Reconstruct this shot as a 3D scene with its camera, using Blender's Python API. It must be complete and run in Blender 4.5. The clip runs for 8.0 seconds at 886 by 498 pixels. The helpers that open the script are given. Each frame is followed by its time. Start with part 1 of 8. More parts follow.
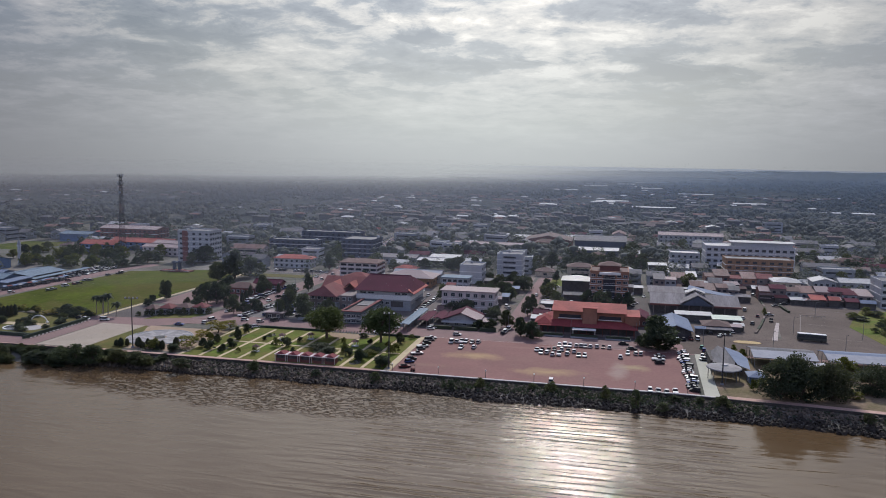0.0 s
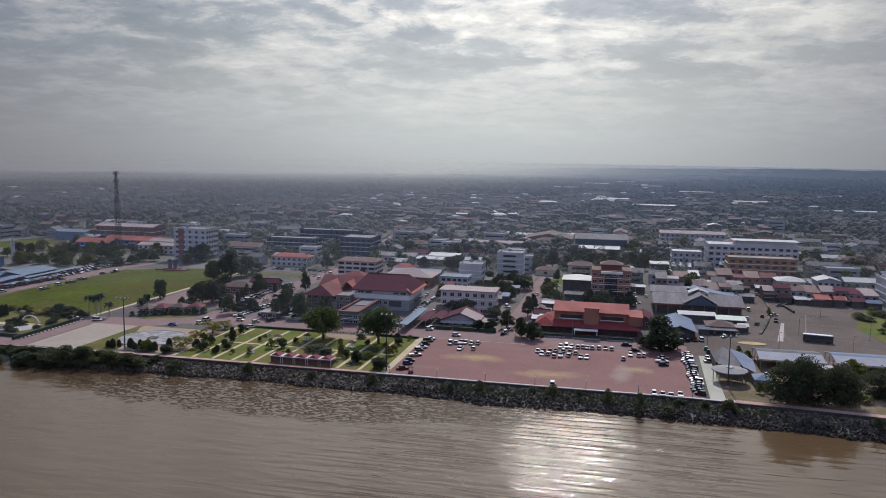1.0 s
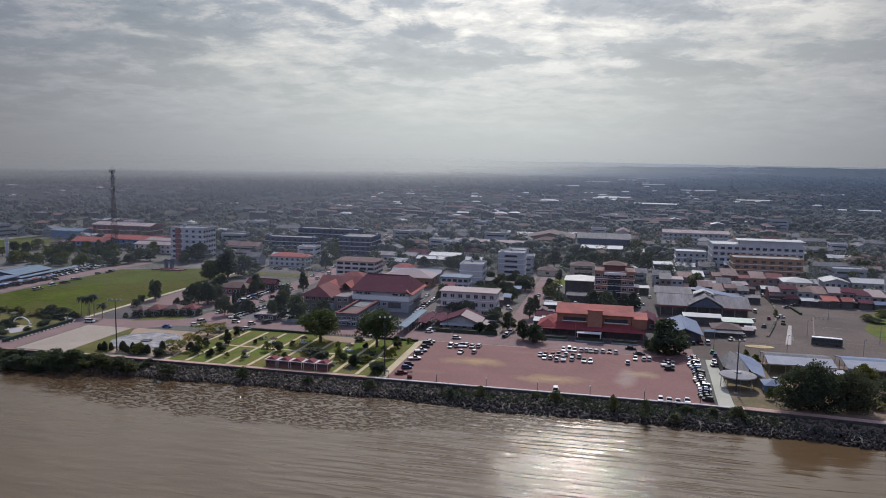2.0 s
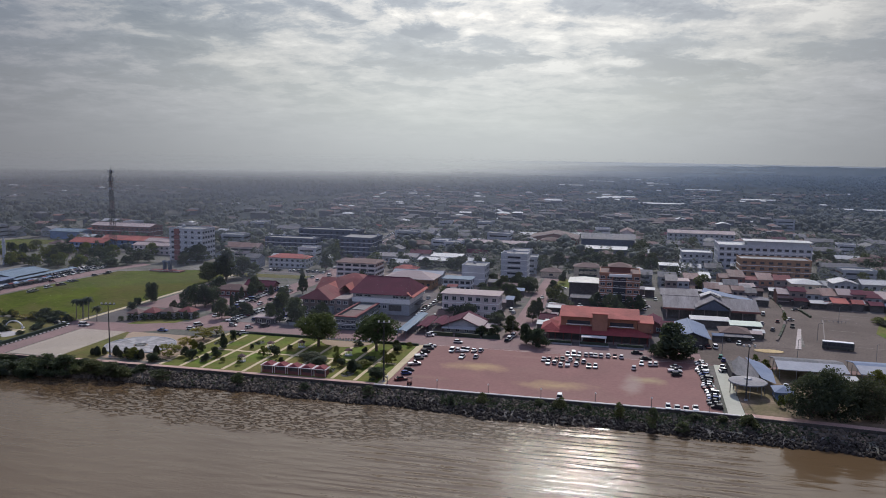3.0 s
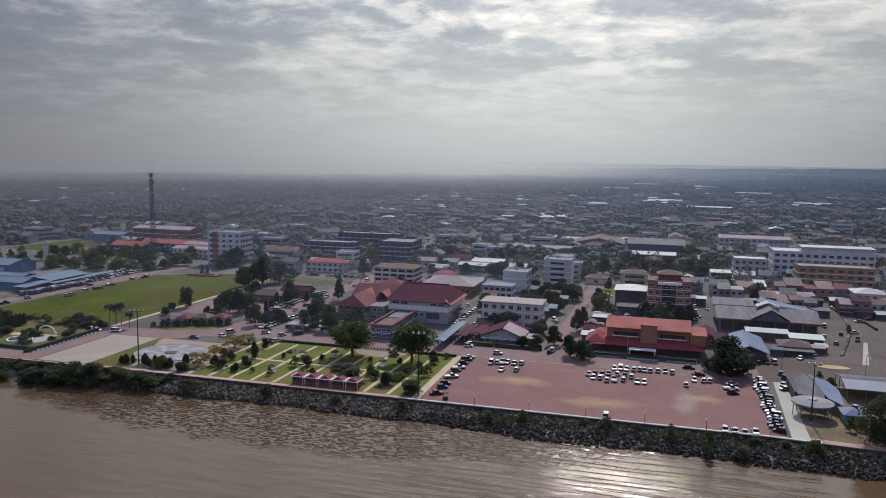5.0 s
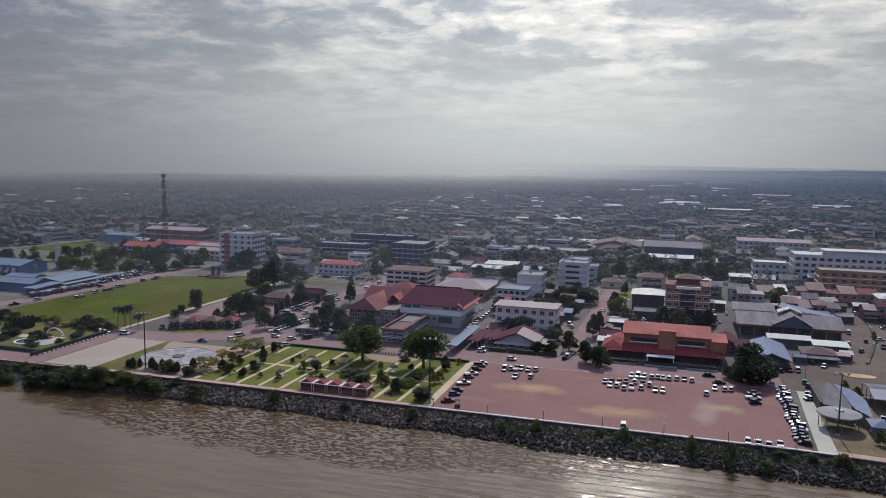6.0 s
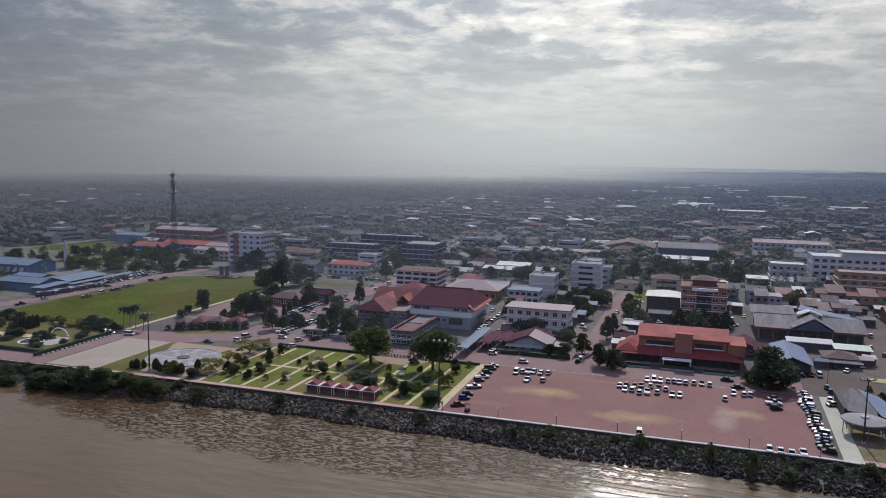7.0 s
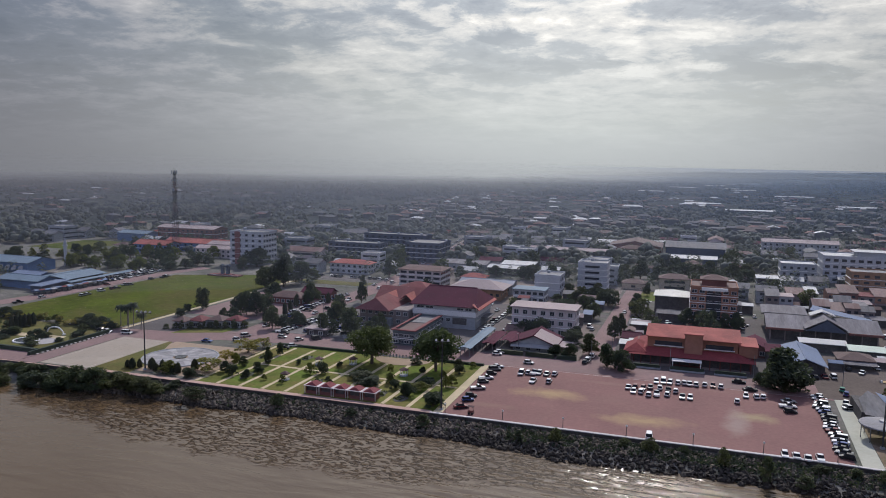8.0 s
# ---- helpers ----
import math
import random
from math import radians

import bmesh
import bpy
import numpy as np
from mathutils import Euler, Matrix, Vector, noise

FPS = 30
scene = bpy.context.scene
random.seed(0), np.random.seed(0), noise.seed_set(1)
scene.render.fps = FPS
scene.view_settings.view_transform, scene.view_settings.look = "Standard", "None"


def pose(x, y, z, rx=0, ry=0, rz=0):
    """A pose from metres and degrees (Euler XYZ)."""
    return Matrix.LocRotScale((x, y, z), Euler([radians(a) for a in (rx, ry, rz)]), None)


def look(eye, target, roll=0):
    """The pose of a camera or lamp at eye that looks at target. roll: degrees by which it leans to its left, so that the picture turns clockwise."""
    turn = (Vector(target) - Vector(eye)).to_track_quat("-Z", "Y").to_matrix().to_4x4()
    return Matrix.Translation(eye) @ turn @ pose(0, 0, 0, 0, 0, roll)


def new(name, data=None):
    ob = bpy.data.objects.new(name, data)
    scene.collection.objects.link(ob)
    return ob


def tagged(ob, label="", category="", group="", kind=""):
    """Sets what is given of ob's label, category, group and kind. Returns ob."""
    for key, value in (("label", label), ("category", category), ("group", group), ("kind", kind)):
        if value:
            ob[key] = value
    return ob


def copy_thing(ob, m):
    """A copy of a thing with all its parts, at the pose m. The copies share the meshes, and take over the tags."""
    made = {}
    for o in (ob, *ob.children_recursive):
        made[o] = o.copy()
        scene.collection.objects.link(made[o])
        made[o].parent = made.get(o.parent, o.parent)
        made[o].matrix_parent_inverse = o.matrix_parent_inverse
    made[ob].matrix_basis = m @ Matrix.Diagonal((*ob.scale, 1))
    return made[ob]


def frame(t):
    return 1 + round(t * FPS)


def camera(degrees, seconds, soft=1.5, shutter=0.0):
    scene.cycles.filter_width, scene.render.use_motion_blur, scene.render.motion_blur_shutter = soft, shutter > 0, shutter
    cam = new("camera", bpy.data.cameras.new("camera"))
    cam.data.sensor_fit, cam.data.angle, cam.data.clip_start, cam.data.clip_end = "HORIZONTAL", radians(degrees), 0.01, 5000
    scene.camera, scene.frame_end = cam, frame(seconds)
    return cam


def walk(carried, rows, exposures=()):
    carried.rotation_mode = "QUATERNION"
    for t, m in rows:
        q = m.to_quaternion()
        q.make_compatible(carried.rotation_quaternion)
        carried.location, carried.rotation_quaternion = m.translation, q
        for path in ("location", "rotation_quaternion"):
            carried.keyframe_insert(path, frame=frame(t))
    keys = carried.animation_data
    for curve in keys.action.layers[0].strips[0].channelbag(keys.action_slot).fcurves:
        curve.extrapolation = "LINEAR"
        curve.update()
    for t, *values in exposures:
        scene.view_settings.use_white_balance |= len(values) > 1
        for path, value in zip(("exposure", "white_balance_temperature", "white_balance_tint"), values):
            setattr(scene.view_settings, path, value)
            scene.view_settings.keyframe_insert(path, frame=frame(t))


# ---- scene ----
cam = camera(60.1, 8.0, soft=0.95)
PATH = [
    (0, (73.05, -245.41, 72.05), (51.55, -148.44, 60.37), 0.86),
    (0.5, (72.54, -242.56, 72.03), (51.08, -145.62, 60.16), 0.87),
    (1, (71.94, -239.21, 71.99), (50.50, -142.27, 59.97), 0.89),
    (1.5, (71.20, -235.75, 72.04), (49.83, -138.82, 59.88), 0.94),
    (3, (69.95, -225.14, 72.25), (47.99, -128.36, 59.92), 0.87),
    (3.5, (69.62, -221.81, 72.25), (47.16, -125.14, 59.99), 0.84),
    (4, (69.13, -218.39, 72.24), (44.05, -122.37, 60.01), 0.77),
    (4.5, (68.67, -214.97, 72.06), (42.15, -119.31, 59.93), 0.73),
    (6, (66.92, -205.48, 71.80), (37.75, -110.58, 59.89), 0.83),
    (6.5, (66.22, -202.21, 71.03), (36.07, -107.59, 59.27), 0.84),
    (7, (65.53, -199.32, 70.40), (34.90, -104.85, 58.68), 0.88),
    (7.5, (64.76, -195.95, 69.63), (33.80, -101.59, 57.91), 0.93),
    (8, (64.06, -192.85, 68.76), (32.79, -98.59, 57.05), 0.96),
]
walk(cam, [(t, look(eye, target, roll)) for t, eye, target, roll in PATH], exposures=[(0, 0.0, 6150, 10), (8, 0.0, 6150, 10)])

# ---- world and sun ----
SUN_EL, SUN_AZ = 42.0, 3.0        # degrees above the horizon, and to the left of +y
sun_dir = Vector((-math.sin(radians(SUN_AZ)) * math.cos(radians(SUN_EL)),
                  math.cos(radians(SUN_AZ)) * math.cos(radians(SUN_EL)), math.sin(radians(SUN_EL))))
sun = new("sun", bpy.data.lights.new("sun", "SUN"))
sun.data.energy, sun.data.angle, sun.data.color = 3.25, radians(1.0), (1.0, 0.93, 0.85)
sun.matrix_world = look(sun_dir * 900, (0, 0, 0))


def node(nt, kind, at=None, **values):
    n = nt.nodes.new(kind)
    for k, v in values.items():
        n.inputs[k].default_value = v
    return n


def maths(nt, op, a, b=None, clamp=False):
    n = nt.nodes.new("ShaderNodeMath")
    n.operation, n.use_clamp = op, clamp
    for i, v in enumerate((a, b)):
        if v is None:
            continue
        if isinstance(v, (int, float)):
            n.inputs[i].default_value = v
        else:
            nt.links.new(v, n.inputs[i])
    return n.outputs[0]


def ramp(nt, fac, stops):
    n = nt.nodes.new("ShaderNodeValToRGB")
    e = n.color_ramp.elements
    while len(e) < len(stops):
        e.new(0.5)
    for el, (p, c) in zip(e, stops):
        el.position, el.color = p, (*c, 1) if len(c) == 3 else c
    nt.links.new(fac, n.inputs[0])
    return n.outputs[0]


def mix(nt, fac, a, b, how="MIX"):
    n = nt.nodes.new("ShaderNodeMix")
    n.data_type, n.blend_type = "RGBA", how
    for i, v in ((0, fac), (6, a), (7, b)):
        if isinstance(v, (int, float)):
            n.inputs[i].default_value = v
        elif isinstance(v, tuple):
            n.inputs[i].default_value = (*v, 1)
        else:
            nt.links.new(v, n.inputs[i])
    return n.outputs[2]


def noise_tex(nt, vec, scale, detail=4.0, rough=0.55, distort=0.0):
    n = node(nt, "ShaderNodeTexNoise", Scale=scale, Detail=detail, Roughness=rough, Distortion=distort)
    nt.links.new(vec, n.inputs["Vector"])
    return n.outputs["Fac"]


world = bpy.data.worlds.new("cloudy_sky")
scene.world = world
world.use_nodes = True
nt = world.node_tree
nt.nodes.clear()
sky = nt.nodes.new("ShaderNodeTexSky")
sky.sky_type, sky.sun_disc = "NISHITA", False
sky.sun_elevation, sky.sun_rotation = radians(SUN_EL), radians(-SUN_AZ)
sky.dust_density = 4.0
tc = nt.nodes.new("ShaderNodeTexCoord")
sep = nt.nodes.new("ShaderNodeSeparateXYZ")
nt.links.new(tc.outputs["Generated"], sep.inputs[0])
up = maths(nt, "MAXIMUM", sep.outputs[2], 0.012)
# cloud deck: directions laid onto a flat layer overhead
flat = nt.nodes.new("ShaderNodeCombineXYZ")
nt.links.new(maths(nt, "DIVIDE", sep.outputs[0], maths(nt, "ADD", up, 0.17)), flat.inputs[0])
nt.links.new(maths(nt, "DIVIDE", sep.outputs[1], maths(nt, "ADD", up, 0.17)), flat.inputs[1])
shifted = nt.nodes.new("ShaderNodeVectorMath")
shifted.inputs[1].default_value = (0.75, 0.35, 0.0)
nt.links.new(flat.outputs[0], shifted.inputs[0])
big = noise_tex(nt, shifted.outputs[0], 1.5, 3.0, 0.5, 0.2)
fine = noise_tex(nt, shifted.outputs[0], 5.0, 12.0, 0.66, 0.2)
cloud = maths(nt, "ADD", maths(nt, "MULTIPLY", big, 0.45), maths(nt, "ADD", maths(nt, "MULTIPLY", fine, 0.55), 0.0))
# single clouds and thin places: bearing and height in degrees, half width, half height, thickness
CLOUDS = [(-13.7, 8.66, 2.6, 0.59, -1), (-20.7, 9.64, 1.9, 0.63, -0.8), (-10.0, 6.73, 3.0, 0.63, -1), (-16.6, 6.46, 2.3, 0.34, -0.8), (2.3, 10.6, 3.0, 1.3, -1),
          (-4.0, 10.63, 1.9, 0.68, -0.9), (0.5, 7.49, 4.7, 0.59, -0.9), (4.1, 6.2, 4.7, 0.68, -0.9), (-44.0, 7.8, 11.0, 4.5, -0.5), (-30.8, 8.3, 3.8, 1.2, -0.6),
          (-27.1, 4.64, 5.5, 0.47, -0.4), (-15.3, 4.64, 6.3, 0.38, -0.4), (6.8, 4.16, 5.5, 0.42, -0.4), (13.6, 7.21, 5.5, 0.68, -0.5), (-3.9, 9.1, 6.3, 0.93, 0.45),
          (-9.6, 10.58, 5.5, 0.93, 0.35), (0.6, 6.56, 1.2, 0.3, 1.2), (8.0, 9.46, 5.1, 1.27, 0.4), (-11.2, 8.62, 0.8, 0.42, 0.8), (-15.2, 10.5, 2.6, 0.9, -0.9)]
bearing = nt.nodes.new("ShaderNodeCombineXYZ")
nt.links.new(maths(nt, "MULTIPLY", maths(nt, "ARCTAN2", sep.outputs[0], sep.outputs[1]), 57.296), bearing.inputs[0])
nt.links.new(maths(nt, "MULTIPLY", maths(nt, "ARCSINE", sep.outputs[2]), 57.296), bearing.inputs[1])
ragged = maths(nt, "MULTIPLY", maths(nt, "SUBTRACT", noise_tex(nt, shifted.outputs[0], 4.0, 10.0, 0.68, 0.5), 0.5), 4.2)
mp = nt.nodes.new("ShaderNodeMapping")
mp.inputs["Scale"].default_value = (0.16, 0.5, 1.0)
nt.links.new(bearing.outputs[0], mp.inputs["Vector"])
puffs = maths(nt, "SUBTRACT", noise_tex(nt, mp.outputs[0], 1.0, 9.0, 0.6, 0.4), 0.5)
open_sky = ramp(nt, sep.outputs[2], [(0.05, (0, 0, 0)), (0.11, (1, 1, 1))])
cloud = maths(nt, "ADD", cloud, maths(nt, "MULTIPLY", maths(nt, "MULTIPLY", puffs, open_sky), 0.30))
for az, el, wide, tall, thick in CLOUDS:
    mp = nt.nodes.new("ShaderNodeMapping")
    mp.inputs["Location"].default_value, mp.inputs["Scale"].default_value = (-az / wide, -el / tall, 0), (1 / wide, 1 / tall, 0)
    nt.links.new(bearing.outputs[0], mp.inputs["Vector"])
    ln = nt.nodes.new("ShaderNodeVectorMath")
    ln.operation = "LENGTH"
    nt.links.new(mp.outputs[0], ln.inputs[0])
    fade = nt.nodes.new("ShaderNodeMapRange")
    fade.interpolation_type = "SMOOTHSTEP"
    for key, value in (("From Min", 1.5), ("From Max", 0.3), ("To Min", 0.0), ("To Max", 0.15 * thick)):
        fade.inputs[key].default_value = value
    nt.links.new(maths(nt, "ADD", ln.outputs["Value"], ragged), fade.inputs["Value"])
    cloud = maths(nt, "ADD", cloud, fade.outputs[0])
# glow of the veiled sun
dot = nt.nodes.new("ShaderNodeVectorMath")
dot.operation = "DOT_PRODUCT"
nt.links.new(tc.outputs["Generated"], dot.inputs[0])
GLOW_DIR = (sun_dir + Vector((-0.085, 0, 0))).normalized()
dot.inputs[1].default_value = GLOW_DIR
toward = maths(nt, "MAXIMUM", dot.outputs["Value"], 0.0)
glow = maths(nt, "MINIMUM", maths(nt, "POWER", toward, 9.0), 0.29)
# an overcast sky is brighter overhead than low down
zen = maths(nt, "ADD", 1.0, maths(nt, "MULTIPLY", up, 0.5))
# clouds opposite the sun are lit from the front
front_lit = nt.nodes.new("ShaderNodeMapRange")
front_lit.interpolation_type = "SMOOTHSTEP"
for key, value in (("From Min", 0.15), ("From Max", -0.7), ("To Min", 0.0), ("To Max", 0.33)):
    front_lit.inputs[key].default_value = value
nt.links.new(sep.outputs[1], front_lit.inputs["Value"])
lit = maths(nt, "MULTIPLY", maths(nt, "ADD", maths(nt, "ADD", 0.235, front_lit.outputs[0]), maths(nt, "MULTIPLY", glow, 2.2)), zen)
gap = ramp(nt, cloud, [(0.38, (0, 0, 0)), (0.5, (0.55, 0.55, 0.55)), (0.62, (1, 1, 1))])
dens = ramp(nt, cloud, [(0.32, (0.30, 0.38, 0.50)), (0.43, (0.53, 0.60, 0.69)), (0.5, (0.93, 0.94, 0.94)), (0.55, (1.08, 1.07, 1.04)), (0.61, (1.34, 1.31, 1.24))])
tone = ramp(nt, glow, [(0.0, (0.93, 0.94, 1.12)), (0.1, (1.02, 1.0, 0.98)), (0.29, (1.05, 1.0, 0.93))])
deck = mix(nt, 1.0, mix(nt, 1.0, dens, lit, "MULTIPLY"), tone, "MULTIPLY")
blue = mix(nt, 1.0, sky.outputs[0], (0.05, 0.05, 0.05), "MULTIPLY")
above = mix(nt, maths(nt, "MULTIPLY", maths(nt, "SUBTRACT", 1.0, gap), 0.35), deck, blue)
# thinner, bluer cloud overhead
overhead = ramp(nt, sep.outputs[2], [(0.28, (1, 1, 1)), (0.62, (0.55, 0.64, 0.88))])
above = mix(nt, 1.0, above, overhead, "MULTIPLY")
# haze towards the horizon
low = ramp(nt, sep.outputs[2], [(0.0, (1, 1, 1)), (0.035, (0.85, 0.85, 0.85)), (0.07, (0.6, 0.6, 0.6)), (0.11, (0.3, 0.3, 0.3)), (0.17, (0.05, 0.05, 0.05)), (0.25, (0, 0, 0))])
HAZE = [(0.0, (0.90, 0.885, 0.93)), (0.03, (0.89, 0.895, 0.90)), (0.10, (0.885, 0.905, 0.85))]
hazy = mix(nt, 1.0, ramp(nt, glow, HAZE), maths(nt, "ADD", 0.205, maths(nt, "MULTIPLY", glow, 5.5)), "MULTIPLY")
full = mix(nt, maths(nt, "MULTIPLY", front_lit.outputs[0], 3.0, True), mix(nt, low, above, hazy), mix(nt, 1.0, mix(nt, low, above, hazy), (0.985, 0.99, 1.04), "MULTIPLY"))
bg = nt.nodes.new("ShaderNodeBackground")
nt.links.new(full, bg.inputs[0])
bg.inputs[1].default_value = 1.0
wo = nt.nodes.new("ShaderNodeOutputWorld")
nt.links.new(bg.outputs[0], wo.inputs[0])


# ---- materials ----
def material(name, colour, rough=0.7, metal=0.0, vary=0.18, coarse=0.12, grain=2.5, bump=0.15, second=None, amount=0.5,
             random_tint=0.0, stretch=(1, 1, 1), spec=0.4):
    """A surface with stains at a coarse scale and grain at a fine one, in metres."""
    m = bpy.data.materials.new(name)
    m.use_nodes = True
    nt = m.node_tree
    b = nt.nodes["Principled BSDF"]
    geo = nt.nodes.new("ShaderNodeNewGeometry")
    mapping = nt.nodes.new("ShaderNodeMapping")
    mapping.inputs["Scale"].default_value = stretch
    nt.links.new(geo.outputs["Position"], mapping.inputs["Vector"])
    p = mapping.outputs[0]
    a, f = noise_tex(nt, p, coarse, 5.0, 0.6, 0.4), noise_tex(nt, p, grain, 3.0, 0.6)
    dark = tuple(c * (1 - vary) for c in colour)
    light = tuple(min(1, c * (1 + vary)) for c in colour)
    col = ramp(nt, a, [(0.3, dark), (0.5, colour), (0.72, light)])
    if second:
        w = ramp(nt, noise_tex(nt, p, coarse * 0.6, 6.0, 0.65, 0.8), [(0.5 - 0.12 * amount, (0, 0, 0)), (0.62, (1, 1, 1))])
        col = mix(nt, maths(nt, "MULTIPLY", w, amount), col, second)
    g = ramp(nt, f, [(0.25, (1 - vary,) * 3), (0.75, (1 + vary * 0.6,) * 3)])
    col = mix(nt, 1.0, col, g, "MULTIPLY")
    if random_tint:
        info = nt.nodes.new("ShaderNodeObjectInfo")
        t = ramp(nt, info.outputs["Random"], [(0, (1 - random_tint, 1 - random_tint, 1 - random_tint)), (0.5, (1, 1 - random_tint * 0.2, 1 - random_tint * 0.3)),
                                              (1, (1 + random_tint * 0.3, 1 + random_tint * 0.3, 1 + random_tint * 0.2))])
        col = mix(nt, 1.0, col, t, "MULTIPLY")
    nt.links.new(col, b.inputs["Base Color"])
    b.inputs["Roughness"].default_value, b.inputs["Metallic"].default_value = rough, metal
    b.inputs["Specular IOR Level"].default_value = spec
    if bump:
        bn = nt.nodes.new("ShaderNodeBump")
        bn.inputs["Strength"].default_value, bn.inputs["Distance"].default_value = bump, 0.3
        nt.links.new(f, bn.inputs["Height"])
        nt.links.new(bn.outputs[0], b.inputs["Normal"])
    return m


def leaf_material(name, colour, vary=0.45):
    m = bpy.data.materials.new(name)
    m.use_nodes = True
    nt = m.node_tree
    b = nt.nodes["Principled BSDF"]
    geo = nt.nodes.new("ShaderNodeNewGeometry")
    info = nt.nodes.new("ShaderNodeObjectInfo")
    isl = ramp(nt, geo.outputs["Random Per Island"], [(0, tuple(c * (1 - vary) for c in colour)), (0.6, colour),
                                                     (1, (colour[0] * 1.5, colour[1] * 1.35, colour[2] * 1.1))])
    t = ramp(nt, info.outputs["Random"], [(0, (0.75, 0.85, 0.8)), (0.5, (1, 1, 1)), (1, (1.35, 1.15, 0.85))])
    nt.links.new(mix(nt, 1.0, isl, t, "MULTIPLY"), b.inputs["Base Color"])
    b.inputs["Roughness"].default_value = 0.7
    b.inputs["Specular IOR Level"].default_value = 0.15
    # light coming through the leaves
    tl = nt.nodes.new("ShaderNodeBsdfTranslucent")
    tl.inputs[0].default_value = (colour[0] * 1.5, colour[1] * 1.5, colour[2] * 0.9, 1)
    ms = nt.nodes.new("ShaderNodeMixShader")
    ms.inputs[0].default_value = 0.3
    nt.links.new(b.outputs[0], ms.inputs[1])
    nt.links.new(tl.outputs[0], ms.inputs[2])
    nt.links.new(ms.outputs[0], nt.nodes["Material Output"].inputs[0])
    return m


def plain(name, colour, rough=0.5, metal=0.0, emit=None, spec=0.5):
    m = bpy.data.materials.new(name)
    m.use_nodes = True
    b = m.node_tree.nodes["Principled BSDF"]
    b.inputs["Base Color"].default_value = (*colour, 1)
    b.inputs["Roughness"].default_value, b.inputs["Metallic"].default_value = rough, metal
    b.inputs["Specular IOR Level"].default_value = spec
    return m


GROUND = material("earth_and_scrub", (0.175, 0.16, 0.147), 0.95, vary=0.35, coarse=0.03, grain=0.4, second=(0.095, 0.10, 0.075), amount=0.8, spec=0.1)
DIRT = material("beaten_earth", (0.23, 0.185, 0.165), 0.95, vary=0.25, coarse=0.06, grain=1.0, second=(0.115, 0.10, 0.075), amount=0.6, spec=0.1)
PARK_EARTH = material("dry_park_earth", (0.215, 0.16, 0.115), 0.95, vary=0.3, coarse=0.12, grain=0.9, second=(0.125, 0.115, 0.05), amount=0.6, spec=0.1)
RED_PAVE = material("red_paving", (0.20, 0.095, 0.088), 0.85, vary=0.14, coarse=0.045, grain=0.9, second=(0.215, 0.115, 0.10), amount=0.5, spec=0.25)


def worn_spots(m, spots):
    """Worn, faded spots (x, y, half width, half depth, strength) in one colour each on a paving."""
    nt = m.node_tree
    b = nt.nodes["Principled BSDF"]
    col = b.inputs["Base Color"].links[0].from_socket
    geo = nt.nodes.new("ShaderNodeNewGeometry")
    wob = maths(nt, "MULTIPLY", noise_tex(nt, geo.outputs["Position"], 0.16, 5.0, 0.65), 1.5)
    for x, y, rx, ry, amount, tint in spots:
        mp = nt.nodes.new("ShaderNodeMapping")
        mp.inputs["Location"].default_value, mp.inputs["Scale"].default_value = (-x / rx, -y / ry, 0), (1 / rx, 1 / ry, 0)
        nt.links.new(geo.outputs["Position"], mp.inputs["Vector"])
        ln = nt.nodes.new("ShaderNodeVectorMath")
        ln.operation = "LENGTH"
        nt.links.new(mp.outputs[0], ln.inputs[0])
        d = maths(nt, "ADD", ln.outputs["Value"], wob)
        mask = ramp(nt, maths(nt, "MULTIPLY", d, 0.5), [(0.45, (1, 1, 1)), (0.85, (0, 0, 0))])
        col = mix(nt, maths(nt, "MULTIPLY", mask, amount), col, tint)
    nt.links.new(col, b.inputs["Base Color"])


worn_spots(RED_PAVE, [(25, 27, 14, 6, 1.0, (0.34, 0.225, 0.12)), (53, 12, 14, 6, 0.95, (0.33, 0.22, 0.12)), (82, 26, 8, 5, 0.9, (0.30, 0.225, 0.13)), (77, 19, 4.5, 15, 0.7, (0.30, 0.23, 0.20)), (12, 10, 9, 2.5, 0.3, (0.26, 0.18, 0.12)), (40, 44, 14, 2, 0.3, (0.26, 0.17, 0.13))])
ROAD_RED = material("reddish_road", (0.235, 0.150, 0.143), 0.9, vary=0.14, coarse=0.07, grain=1.1, second=(0.20, 0.143, 0.135), amount=0.6, spec=0.2)
ASPHALT = material("worn_asphalt", (0.098, 0.086, 0.085), 0.92, vary=0.22, coarse=0.06, grain=1.2, second=(0.112, 0.096, 0.093), amount=0.7, spec=0.2)
ASPHALT_TAUPE = material("dusty_taupe_asphalt", (0.145, 0.116, 0.101), 0.95, vary=0.2, coarse=0.05, grain=1.0, second=(0.115, 0.092, 0.08), amount=0.7, spec=0.1)
ASPHALT_PALE = material("pale_asphalt", (0.145, 0.124, 0.119), 0.92, vary=0.18, coarse=0.05, grain=1.0, second=(0.115, 0.098, 0.096), amount=0.7, spec=0.2)
ASPHALT_GREY = material("sunny_grey_asphalt", (0.185, 0.172, 0.170), 0.92, vary=0.16, coarse=0.08, grain=1.0, second=(0.14, 0.125, 0.122), amount=0.6, spec=0.2)
STRIPE_RED = material("faded_red_stripe", (0.235, 0.10, 0.092), 0.85, vary=0.12, coarse=0.2, grain=0.8)
COURT = material("pale_court_concrete", (0.335, 0.285, 0.235), 0.9, vary=0.08, coarse=0.05, grain=0.7, second=(0.32, 0.265, 0.21), amount=0.6, spec=0.2)
